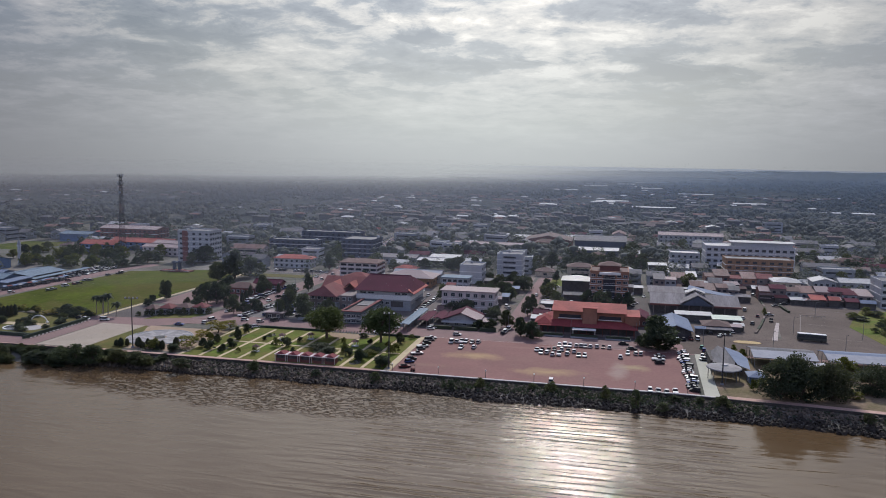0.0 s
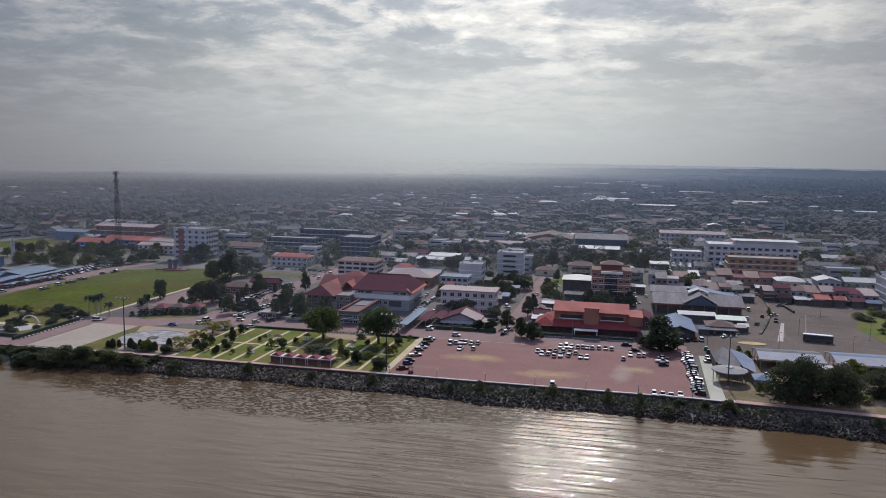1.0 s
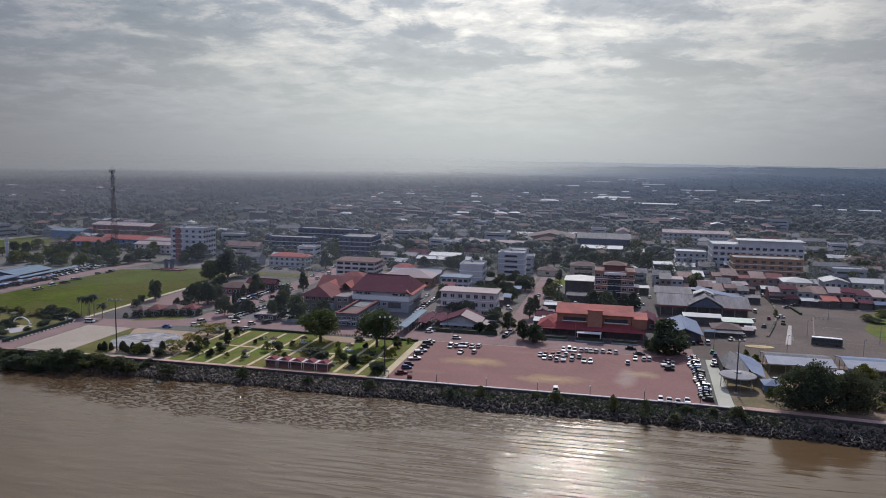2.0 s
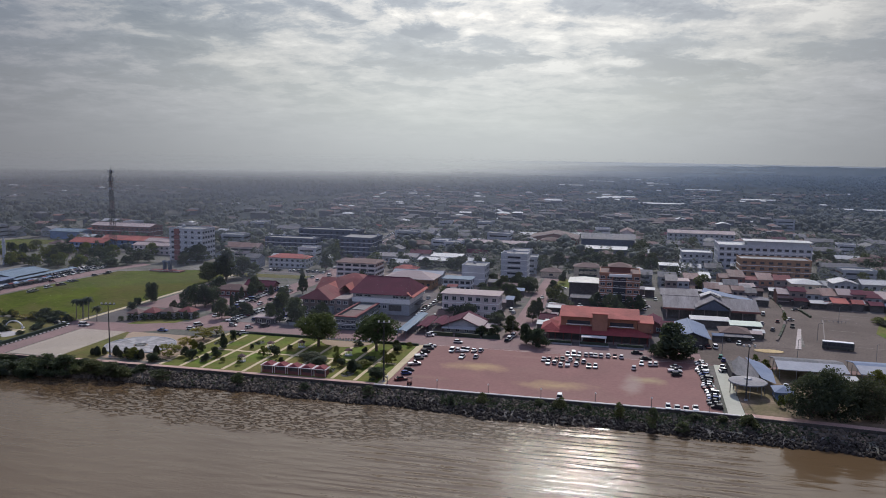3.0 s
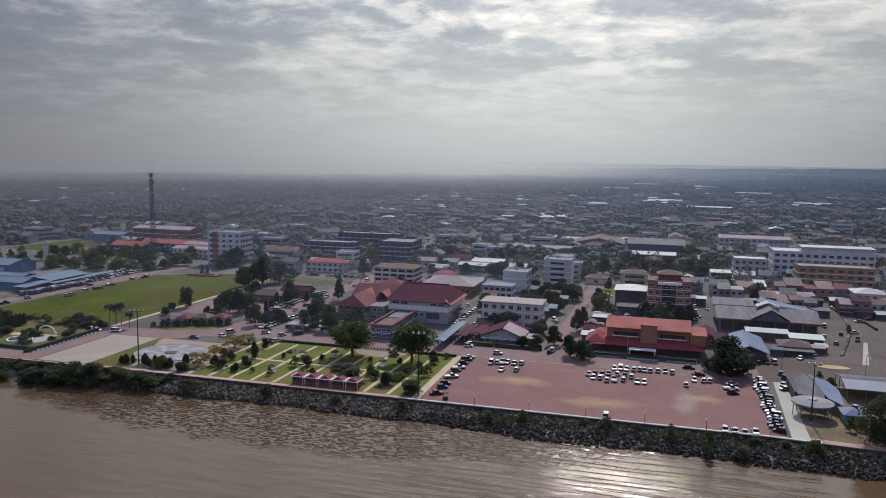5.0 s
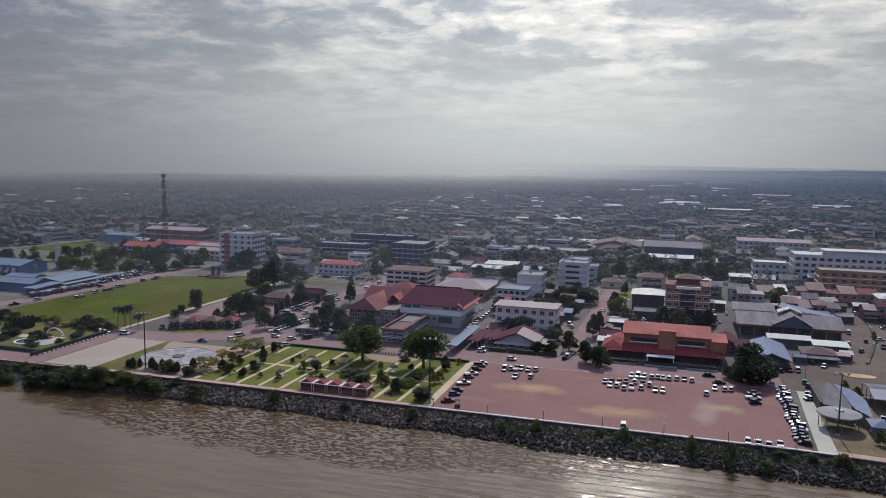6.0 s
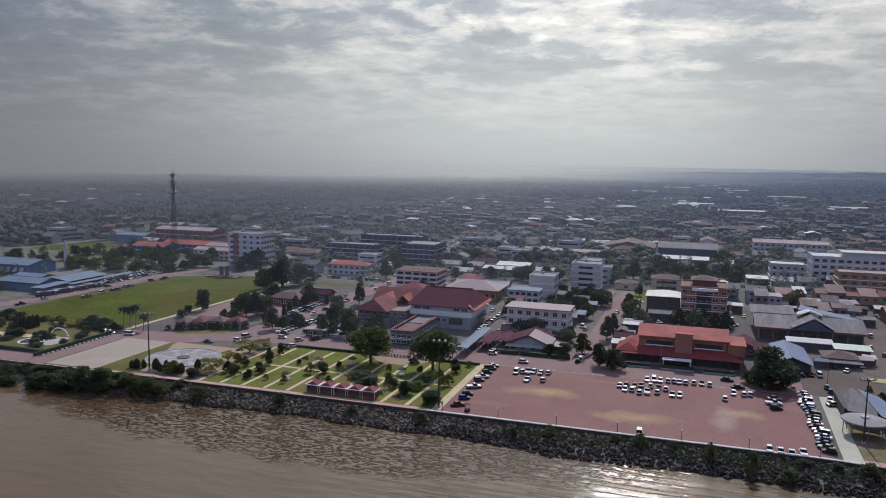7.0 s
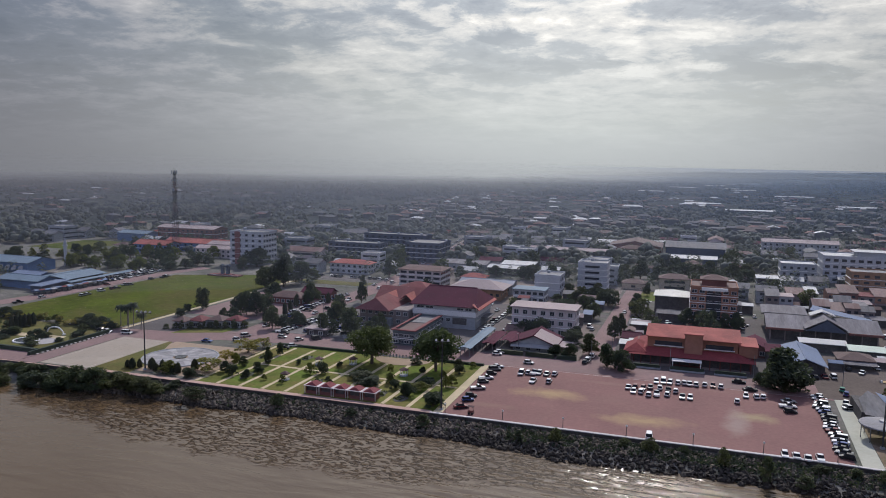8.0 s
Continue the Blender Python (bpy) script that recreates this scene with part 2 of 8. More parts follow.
BEIGE = material("beige_sand_paving", (0.33, 0.245, 0.175), 0.92, vary=0.12, coarse=0.09, grain=1.0, spec=0.2)
GREY_PAVE = material("grey_stone_paving", (0.27, 0.255, 0.255), 0.85, vary=0.2, coarse=0.2, grain=1.3, second=(0.26, 0.26, 0.28), amount=0.6, spec=0.3)
PATH_PAVE = material("cream_path_paving", (0.50, 0.41, 0.27), 0.9, vary=0.12, coarse=0.2, grain=1.4, spec=0.2)
WALKWAY = material("pale_green_walkway", (0.42, 0.41, 0.34), 0.85, vary=0.1, coarse=0.15, grain=1.0, second=(0.38, 0.39, 0.33), amount=0.5, spec=0.25)
PROM = material("pink_promenade", (0.45, 0.30, 0.25), 0.9, vary=0.14, coarse=0.15, grain=1.3, spec=0.2)
WHITE_CAP = material("white_kerb_paint", (0.56, 0.52, 0.50), 0.8, vary=0.1, coarse=0.3, grain=1.6, second=(0.5, 0.46, 0.44), amount=0.4)
SEAWALL = material("dark_wet_concrete", (0.07, 0.062, 0.055), 0.85, vary=0.3, coarse=0.4, grain=2.0, spec=0.3)
GRASS_FIELD = material("playing_field_grass", (0.070, 0.090, 0.009), 0.95, vary=0.3, coarse=0.045, grain=0.35, second=(0.105, 0.088, 0.03), amount=0.7, spec=0.05)
GRASS_LAWN = material("clipped_lawn", (0.105, 0.145, 0.024), 0.95, vary=0.3, coarse=0.09, grain=0.9, second=(0.175, 0.135, 0.05), amount=0.8, spec=0.1)
GRASS_DRY = material("dry_grass", (0.13, 0.11, 0.04), 0.95, vary=0.25, coarse=0.09, grain=0.9, second=(0.10, 0.12, 0.03), amount=0.6, spec=0.1)
ROCK = material("revetment_rock", (0.154, 0.122, 0.093), 0.9, vary=0.28, coarse=0.5, grain=2.5, bump=0.4, second=(0.085, 0.075, 0.066), amount=0.7, spec=0.3)
ROCK_DARK = material("wet_dark_rock", (0.050, 0.042, 0.036), 0.85, vary=0.35, coarse=0.5, grain=2.5, bump=0.4, spec=0.2)
YARD_PAINT = material("faded_yard_paint", (0.20, 0.17, 0.155), 0.9, vary=0.25, coarse=0.4, grain=2.0)
WHITE_LINE = material("worn_road_paint", (0.38, 0.325, 0.31), 0.8, vary=0.2, coarse=0.4, grain=2.0)

WALL_WHITE = material("white_render", (0.43, 0.445, 0.485), 0.8, vary=0.12, coarse=0.15, grain=0.8, second=(0.46, 0.45, 0.44), amount=0.5, random_tint=0.06)
WALL_GREY = material("grey_render", (0.325, 0.345, 0.375), 0.85, vary=0.14, coarse=0.15, grain=0.8, second=(0.25, 0.26, 0.27), amount=0.5, random_tint=0.1)
WALL_PINK = material("faded_pink_render", (0.62, 0.55, 0.555), 0.85, vary=0.12, coarse=0.15, grain=0.8, second=(0.36, 0.30, 0.30), amount=0.5, random_tint=0.1)
WALL_CREAM = material("cream_render", (0.56, 0.48, 0.38), 0.85, vary=0.12, coarse=0.15, grain=0.8, second=(0.42, 0.35, 0.27), amount=0.4, random_tint=0.1)
WALL_ORANGE = material("terracotta_render", (0.29, 0.140, 0.090), 0.85, vary=0.14, coarse=0.15, grain=0.8, second=(0.29, 0.15, 0.115), amount=0.5)
WALL_RED = material("brick_red_render", (0.165, 0.068, 0.06), 0.85, vary=0.14, coarse=0.2, grain=0.8)
WALL_YELLOW = material("ochre_render", (0.27, 0.155, 0.09), 0.85, vary=0.15, coarse=0.2, grain=0.8)
WALL_BLUE = material("blue_render", (0.13, 0.20, 0.34), 0.8, vary=0.14, coarse=0.2, grain=0.8)
WALL_SLATE = material("slate_blue_render", (0.075, 0.09, 0.13), 0.85, vary=0.15, coarse=0.2, grain=0.8)
# also painted on flat panels that stand in for shade inside openings
WALL_DARK = material("dark_open_front", (0.085, 0.078, 0.078), 0.9, vary=0.3, coarse=0.4, grain=1.5)
WALL_TEAL = material("dull_teal_render", (0.105, 0.135, 0.15), 0.85, vary=0.2, coarse=0.2, grain=0.8)
ROOF_RED = material("red_clay_roof", (0.088, 0.016, 0.036), 0.85, spec=0.12, vary=0.16, coarse=0.12, grain=1.6, second=(0.070, 0.017, 0.033), amount=0.5, stretch=(1, 1, 1), random_tint=0.12)
ROOF_SALMON = material("salmon_tile_roof", (0.40, 0.130, 0.110), 0.85, spec=0.12, vary=0.16, coarse=0.12, grain=1.6, second=(0.235, 0.095, 0.085), amount=0.6, random_tint=0.1)
ROOF_VERANDA = material("bright_red_tile_roof", (0.26, 0.062, 0.064), 0.85, spec=0.12, vary=0.18, coarse=0.15, grain=1.6, second=(0.20, 0.062, 0.064), amount=0.5)
ROOF_FADED = material("faded_tile_roof", (0.19, 0.062, 0.064), 0.85, spec=0.12, vary=0.2, coarse=0.15, grain=1.6, second=(0.20, 0.095, 0.09), amount=0.6)
WALL_BROWN = material("grimy_brown_render", (0.23, 0.185, 0.175), 0.85, vary=0.2, coarse=0.2, grain=0.8, second=(0.14, 0.12, 0.12), amount=0.6)
ROOF_RUST = material("rusty_metal_roof", (0.19, 0.122, 0.115), 0.8, spec=0.15, vary=0.25, coarse=0.16, grain=0.8, second=(0.24, 0.19, 0.18), amount=0.7, random_tint=0.25, stretch=(2.0, 0.4, 1))
ROOF_GREY = material("grey_metal_roof", (0.125, 0.128, 0.145), 0.75, spec=0.15, vary=0.28, coarse=0.12, grain=0.7, second=(0.19, 0.18, 0.19), amount=0.7, random_tint=0.25, stretch=(2.0, 0.4, 1))
ROOF_WHITE = material("white_metal_roof", (0.38, 0.38, 0.39), 0.6, spec=0.25, vary=0.1, coarse=0.15, grain=0.8, random_tint=0.06)
ROOF_HUT = material("dull_pinkish_red_tiles", (0.21, 0.062, 0.068), 0.85, spec=0.12, vary=0.2, coarse=0.5, grain=3.0)
GREY_PALE = material("pale_stone_paving", (0.36, 0.34, 0.34), 0.85, vary=0.15, coarse=0.2, grain=1.3, spec=0.3)
ROOF_CREAM = material("sunlit_cream_roof", (0.55, 0.53, 0.47), 0.6, spec=0.25, vary=0.1, coarse=0.2, grain=0.8)
ROOF_BLUE = material("blue_metal_roof", (0.15, 0.19, 0.28), 0.7, spec=0.15, vary=0.1, coarse=0.12, grain=0.8, second=(0.19, 0.225, 0.30), amount=0.5)
ROOF_TEAL = material("pale_blue_metal_roof", (0.15, 0.20, 0.255), 0.7, spec=0.15, vary=0.1, coarse=0.12, grain=0.8)
ROOF_GREEN = material("pale_green_roof", (0.33, 0.41, 0.34), 0.5, vary=0.12, coarse=0.15, grain=0.8)
ROOF_BROWN = material("brown_roof", (0.135, 0.080, 0.075), 0.85, vary=0.2, coarse=0.15, grain=1.2, random_tint=0.2)
ROOF_PINK = material("pale_pink_roof", (0.34, 0.27, 0.265), 0.75, spec=0.15, vary=0.1, coarse=0.12, grain=0.9)
ROOF_FLAT = material("flat_roof_felt", (0.22, 0.215, 0.22), 0.85, vary=0.25, coarse=0.12, grain=0.8, second=(0.2, 0.2, 0.2), amount=0.6, random_tint=0.15)
# grey, brown, red, wood and wall colours here are dulled to stand in for haze
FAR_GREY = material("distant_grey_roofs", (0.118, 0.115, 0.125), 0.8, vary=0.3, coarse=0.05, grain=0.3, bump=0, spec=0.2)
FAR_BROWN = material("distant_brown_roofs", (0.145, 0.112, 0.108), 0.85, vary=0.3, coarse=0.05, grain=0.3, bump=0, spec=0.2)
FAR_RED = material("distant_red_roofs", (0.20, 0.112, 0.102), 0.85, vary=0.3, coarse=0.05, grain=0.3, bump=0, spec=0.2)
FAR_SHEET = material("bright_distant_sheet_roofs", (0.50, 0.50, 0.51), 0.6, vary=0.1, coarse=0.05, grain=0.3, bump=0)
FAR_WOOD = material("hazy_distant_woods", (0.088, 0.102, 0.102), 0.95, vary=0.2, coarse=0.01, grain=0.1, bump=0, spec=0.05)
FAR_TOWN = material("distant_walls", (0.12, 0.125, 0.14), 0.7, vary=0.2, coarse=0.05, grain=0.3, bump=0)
GLASS = plain("dark_window_glass", (0.035, 0.040, 0.050), 0.16, spec=0.3)
CAR_GLASS = plain("tinted_car_glass", (0.012, 0.013, 0.016), 0.2, spec=0.25)
ROOF_ZINC = material("pale_pinkish_zinc_roof", (0.20, 0.185, 0.198), 0.75, spec=0.15, vary=0.24, coarse=0.16, grain=0.8, second=(0.135, 0.122, 0.132), amount=0.75, stretch=(2.2, 0.35, 1))
ROOF_PALE = material("pale_lilac_metal_roof", (0.295, 0.305, 0.345), 0.7, spec=0.15, vary=0.1, coarse=0.2, grain=1.0)
FRAME = plain("painted_window_frame", (0.5, 0.5, 0.5), 0.6)
TRIM = plain("white_trim", (0.72, 0.71, 0.70), 0.6)
TYRE = plain("black_rubber", (0.02, 0.02, 0.02), 0.8)
LAMP_RED = plain("red_lamp_plastic", (0.4, 0.02, 0.02), 0.3)
LAMP_CLEAR = plain("clear_lamp_plastic", (0.75, 0.75, 0.72), 0.15)
STEEL = plain("galvanised_steel", (0.22, 0.22, 0.23), 0.5, 0.6)
STEEL_DARK = plain("weathered_steel", (0.05, 0.048, 0.05), 0.7, 0.2)
MAST_RED = plain("red_mast_paint", (0.12, 0.05, 0.05), 0.6)
BARK = material("grey_brown_bark", (0.13, 0.10, 0.08), 0.95, vary=0.3, coarse=1.0, grain=4.0)
PALM_BARK = material("palm_bark", (0.24, 0.21, 0.18), 0.95, vary=0.3, coarse=1.0, grain=4.0)
LEAF = leaf_material("broad_leaves", (0.076, 0.092, 0.056))
LEAF_DARK = leaf_material("dark_leaves", (0.058, 0.073, 0.055))
LEAF_LIGHT = leaf_material("yellow_green_leaves", (0.10, 0.115, 0.04))
LEAF_GOLD = leaf_material("golden_leaves", (0.20, 0.185, 0.065))
# leaf green greyed and lightened, haze put into the colour
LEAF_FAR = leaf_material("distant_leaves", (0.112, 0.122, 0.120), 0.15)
LEAF_GRAND = leaf_material("shade_tree_leaves", (0.066, 0.088, 0.044), 0.15)
# greyed green, standing in for haze over the town gardens
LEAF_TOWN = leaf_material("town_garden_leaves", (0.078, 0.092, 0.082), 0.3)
LEAF_PARK = leaf_material("park_tree_leaves", (0.060, 0.072, 0.052), 0.3)
LEAF_CLIPPED = leaf_material("clipped_shrub_leaves", (0.048, 0.056, 0.042), 0.3)
CAR_PAINT = {k: plain("car_paint_" + k, c, 0.4, m, spec=0.3) for k, c, m in (
    ("white", (0.66, 0.65, 0.64), 0.0), ("silver", (0.48, 0.49, 0.50), 0.6), ("black", (0.015, 0.015, 0.018), 0.0),
    ("red", (0.13, 0.018, 0.022), 0.0), ("blue", (0.03, 0.06, 0.20), 0.1), ("grey", (0.14, 0.145, 0.15), 0.4), ("green", (0.05, 0.22, 0.15), 0.1))}


# water: muddy body, long low waves, fine chop, and a steeper chop along the rocky bank
WATER = bpy.data.materials.new("muddy_river_water")
WATER.use_nodes = True
nt = WATER.node_tree
b = nt.nodes["Principled BSDF"]
geo = nt.nodes.new("ShaderNodeNewGeometry")


def scaled(v):
    mp = nt.nodes.new("ShaderNodeMapping")
    mp.inputs["Scale"].default_value = v
    nt.links.new(geo.outputs["Position"], mp.inputs["Vector"])
    return mp.outputs[0]


silt = noise_tex(nt, scaled((0.35, 1, 1)), 0.012, 5.0, 0.6, 0.6)
body = ramp(nt, silt, [(0.3, (0.095, 0.060, 0.031)), (0.55, (0.107, 0.070, 0.038)), (0.75, (0.122, 0.083, 0.049))])
nt.links.new(body, b.inputs["Base Color"])
b.inputs["Roughness"].default_value = 0.07
b.inputs["IOR"].default_value = 1.33
# fine ripples too small to model spread a second, broad sheen
b.inputs["Coat Roughness"].default_value, b.inputs["Coat IOR"].default_value = 0.42, 1.33
pos = nt.nodes.new("ShaderNodeSeparateXYZ")
nt.links.new(geo.outputs["Position"], pos.inputs[0])


def ease(v, lo, hi):
    n = nt.nodes.new("ShaderNodeMapRange")
    n.interpolation_type = "SMOOTHSTEP"
    n.inputs["From Min"].default_value, n.inputs["From Max"].default_value = lo, hi
    nt.links.new(v, n.inputs["Value"])
    return n.outputs[0]


mp = nt.nodes.new("ShaderNodeMapping")
mp.inputs["Location"].default_value, mp.inputs["Scale"].default_value = (29 / 99, 9 / 32, 0), (1 / 99, 1 / 32, 0)
nt.links.new(geo.outputs["Position"], mp.inputs["Vector"])
ln = nt.nodes.new("ShaderNodeVectorMath")
ln.operation = "LENGTH"
nt.links.new(mp.outputs[0], ln.inputs[0])
reach = maths(nt, "ADD", ln.outputs["Value"], maths(nt, "MULTIPLY", noise_tex(nt, geo.outputs["Position"], 0.07, 4.0), 0.5))
rough_water = ease(reach, 1.34, 1.12)
nt.links.new(maths(nt, "ADD", 0.06, maths(nt, "MULTIPLY", rough_water, 0.04)), b.inputs["Roughness"])
swell = noise_tex(nt, scaled((0.35, 1, 1)), 0.22, 3.0, 0.5, 0.5)
train = ramp(nt, noise_tex(nt, scaled((0.2, 1, 1)), 0.17, 3.0, 0.55, 0.6), [(0.42, (0, 0, 0)), (0.55, (0.3, 0.3, 0.3)), (0.66, (1, 1, 1))])
chop = noise_tex(nt, scaled((0.6, 1, 1)), 1.7, 3.0, 0.6, 0.3)
steep = ramp(nt, noise_tex(nt, scaled((0.5, 1, 1)), 1.1, 1.5, 0.5, 0.3), [(0.49, (0, 0, 0)), (0.57, (0.45,) * 3), (0.67, (1, 1, 1))])
calm = maths(nt, "MULTIPLY", maths(nt, "MULTIPLY", ease(pos.outputs[0], -15, 45), 0.9), ease(pos.outputs[0], 116, 88))
still = maths(nt, "ADD", 0.25, maths(nt, "MULTIPLY", ease(pos.outputs[0], 116, 88), 0.75))
h = maths(nt, "ADD", maths(nt, "MULTIPLY", maths(nt, "MULTIPLY", swell, maths(nt, "ADD", 0.17, maths(nt, "MULTIPLY", calm, 0.08))), still), maths(nt, "MULTIPLY", maths(nt, "MULTIPLY", chop, maths(nt, "ADD", 0.035, maths(nt, "MULTIPLY", calm, 0.03))), still))
h = maths(nt, "ADD", h, maths(nt, "MULTIPLY", train, maths(nt, "ADD", maths(nt, "MULTIPLY", calm, 0.10), 0.045)))
wave = nt.nodes.new("ShaderNodeTexWave")
wave.wave_type, wave.bands_direction, wave.wave_profile = "BANDS", "Y", "SIN"
for key, value in (("Scale", 0.10), ("Distortion", 7.0), ("Detail", 2.0), ("Detail Scale", 1.6), ("Detail Roughness", 0.55)):
    wave.inputs[key].default_value = value
nt.links.new(scaled((0.12, 1, 1)), wave.inputs["Vector"])
patches = ramp(nt, noise_tex(nt, scaled((0.4, 1, 1)), 0.09, 3.0, 0.6, 0.4), [(0.36, (0.25,) * 3), (0.6, (1, 1, 1))])
crest = maths(nt, "MULTIPLY", wave.outputs["Fac"], patches)
h = maths(nt, "ADD", h, maths(nt, "MULTIPLY", maths(nt, "MULTIPLY", crest, calm), 0.34))
nt.links.new(maths(nt, "MULTIPLY", maths(nt, "MULTIPLY", ease(pos.outputs[0], -70, 20), ease(pos.outputs[0], 125, 85)), 0.19), b.inputs["Coat Weight"])
h = maths(nt, "ADD", h, maths(nt, "MULTIPLY", steep, maths(nt, "MULTIPLY", rough_water, 0.85)))
bn = nt.nodes.new("ShaderNodeBump")
bn.inputs["Strength"].default_value, bn.inputs["Distance"].default_value = 1.0, 1.1
nt.links.new(h, bn.inputs["Height"])
nt.links.new(bn.outputs[0], b.inputs["Normal"])


# ---- mesh kit ----
class Kit:
    """Collects the faces of one part."""

    def __init__(self):
        self.v, self.f = [], []

    def face(self, *pts):
        n = len(self.v)
        self.v += [tuple(p) for p in pts]
        self.f.append(tuple(range(n, n + len(pts))))
        return self

    def hull(self, pts, faces):
        n = len(self.v)
        self.v += [tuple(p) for p in pts]
        self.f += [tuple(n + i for i in f) for f in faces]
        return self

    def box(self, x0, y0, z0, x1, y1, z1, taper=0.0):
        t = taper
        return self.hull([(x0, y0, z0), (x1, y0, z0), (x1, y1, z0), (x0, y1, z0), (x0 + t, y0 + t, z1), (x1 - t, y0 + t, z1), (x1 - t, y1 - t, z1), (x0 + t, y1 - t, z1)],
                         [(3, 2, 1, 0), (4, 5, 6, 7), (0, 1, 5, 4), (1, 2, 6, 5), (2, 3, 7, 6), (3, 0, 4, 7)])

    def slab(self, outline, z0, z1):
        n = len(outline)
        pts = [(x, y, z0) for x, y in outline] + [(x, y, z1) for x, y in outline]
        return self.hull(pts, [tuple(range(n - 1, -1, -1)), tuple(range(n, 2 * n))] + [(i, (i + 1) % n, n + (i + 1) % n, n + i) for i in range(n)])

    def rod(self, a, b, r0, r1=None, sides=6):
        a, b = Vector(a), Vector(b)
        r1 = r0 if r1 is None else r1
        q = (b - a).to_track_quat("Z", "Y")
        pts = []
        for c, r in ((a, r0), (b, r1)):
            pts += [tuple(c + q @ Vector((r * math.cos(k * math.tau / sides), r * math.sin(k * math.tau / sides), 0))) for k in range(sides)]
        return self.hull(pts, [tuple(range(sides - 1, -1, -1)), tuple(range(sides, 2 * sides))] +
                         [(i, (i + 1) % sides, sides + (i + 1) % sides, sides + i) for i in range(sides)])

    def gable(self, x0, y0, x1, y1, z, rise, over=0.5, along="x", thick=0.18):
        """A pitched roof of two slopes with thickness; the ridge runs along x or y."""
        x0, y0, x1, y1 = x0 - over, y0 - over, x1 + over, y1 + over
        if along == "x":
            m = (y0 + y1) / 2
            prof = [(y0, z), (m, z + rise), (y1, z), (y1, z - thick), (m, z + rise - thick), (y0, z - thick)]
            pts = [(x0, y, h) for y, h in prof] + [(x1, y, h) for y, h in prof]
        else:
            m = (x0 + x1) / 2
            prof = [(x0, z), (m, z + rise), (x1, z), (x1, z - thick), (m, z + rise - thick), (x0, z - thick)]
            pts = [(x, y1, h) for x, h in prof] + [(x, y0, h) for x, h in prof]
        return self.hull(pts, [(0, 1, 7, 6)[::-1], (1, 2, 8, 7)[::-1], (2, 3, 9, 8)[::-1], (3, 4, 10, 9)[::-1], (4, 5, 11, 10)[::-1], (5, 0, 6, 11)[::-1],
                               (0, 5, 4, 1), (1, 4, 3, 2), (6, 7, 10, 11), (7, 8, 9, 10)])

    def hip(self, x0, y0, x1, y1, z, rise, over=0.6, inset=None, thick=0.2):
        """A hipped roof; inset: how far the ridge ends stand in from the eaves."""
        x0, y0, x1, y1 = x0 - over, y0 - over, x1 + over, y1 + over
        w, d = x1 - x0, y1 - y0
        if w >= d:
            k = min(d / 2 if inset is None else inset, w / 2 - 0.01)
            r = [(x0 + k, (y0 + y1) / 2, z + rise), (x1 - k, (y0 + y1) / 2, z + rise)]
            top = [(4, 5, 9, 8), (5, 6, 9), (6, 7, 8, 9), (7, 4, 8)]
        else:
            k = min(w / 2 if inset is None else inset, d / 2 - 0.01)
            r = [((x0 + x1) / 2, y0 + k, z + rise), ((x0 + x1) / 2, y1 - k, z + rise)]
            top = [(4, 5, 8), (5, 6, 9, 8), (6, 7, 9), (7, 4, 8, 9)]
        base = [(x0, y0), (x1, y0), (x1, y1), (x0, y1)]
        return self.hull([(x, y, z - thick) for x, y in base] + [(x, y, z) for x, y in base] + r,
                         [(3, 2, 1, 0)] + [(i, (i + 1) % 4, 4 + (i + 1) % 4, 4 + i) for i in range(4)] + top)

    def lathe(self, profile, sides=24, at=(0, 0)):
        n = len(self.v)
        for r, z in profile:
            for k in range(sides):
                self.v.append((at[0] + r * math.cos(k * math.tau / sides), at[1] + r * math.sin(k * math.tau / sides), z))
        for j in range(len(profile) - 1):
            for k in range(sides):
                a, c = n + j * sides + k, n + j * sides + (k + 1) % sides
                self.f.append((a, c, c + sides, a + sides))
        return self

    def mesh(self, name, mat, smooth=False):
        me = bpy.data.meshes.new(name)
        me.from_pydata(self.v, [], self.f)
        me.materials.append(mat)
        if smooth:
            me.polygons.foreach_set("use_smooth", [True] * len(me.polygons))
        me.update()
        return me


def part(name, kit, mat, parent=None, label="", at=None, smooth=False):
    """One mesh object under a thing or under a part."""
    ob = new(name, kit.mesh(name, mat, smooth) if isinstance(kit, Kit) else kit)
    if parent is not None:
        ob.parent = parent
    if at is not None:
        ob.matrix_basis = at if isinstance(at, Matrix) else Matrix.Translation(at)
    if label:
        tagged(ob, label)
    return ob


def thing(name, label, category, x=0, y=0, z=0, turn=0, group="", kind=""):
    ob = new(name)
    ob.empty_display_size = 0.5
    ob.matrix_basis = pose(x, y, z, 0, 0, turn)
    return tagged(ob, label, category, group, kind)


def structure(name, kit, mat, label, category, smooth=False):
    return tagged(part(name, kit, mat, smooth=smooth), label, category, kind="structure")


def rounded(cx, cy, rx, ry, n=40, a0=0.0, a1=360.0):
    return [(cx + rx * math.cos(radians(a0 + (a1 - a0) * k / n)), cy + ry * math.sin(radians(a0 + (a1 - a0) * k / n))) for k in range(n + (a1 - a0 < 360))]


def rect(x0, y0, x1, y1):
    return [(x0, y0), (x1, y0), (x1, y1), (x0, y1)]


def wall_line(x):
    """y of the river wall at x: it bends a little outwards past the square."""
    return -2.8 - 0.075 * max(0.0, x - 98) - 0.0008 * max(0.0, x - 98) ** 2 * 0.2 - 0.02 * max(0.0, -x - 95)


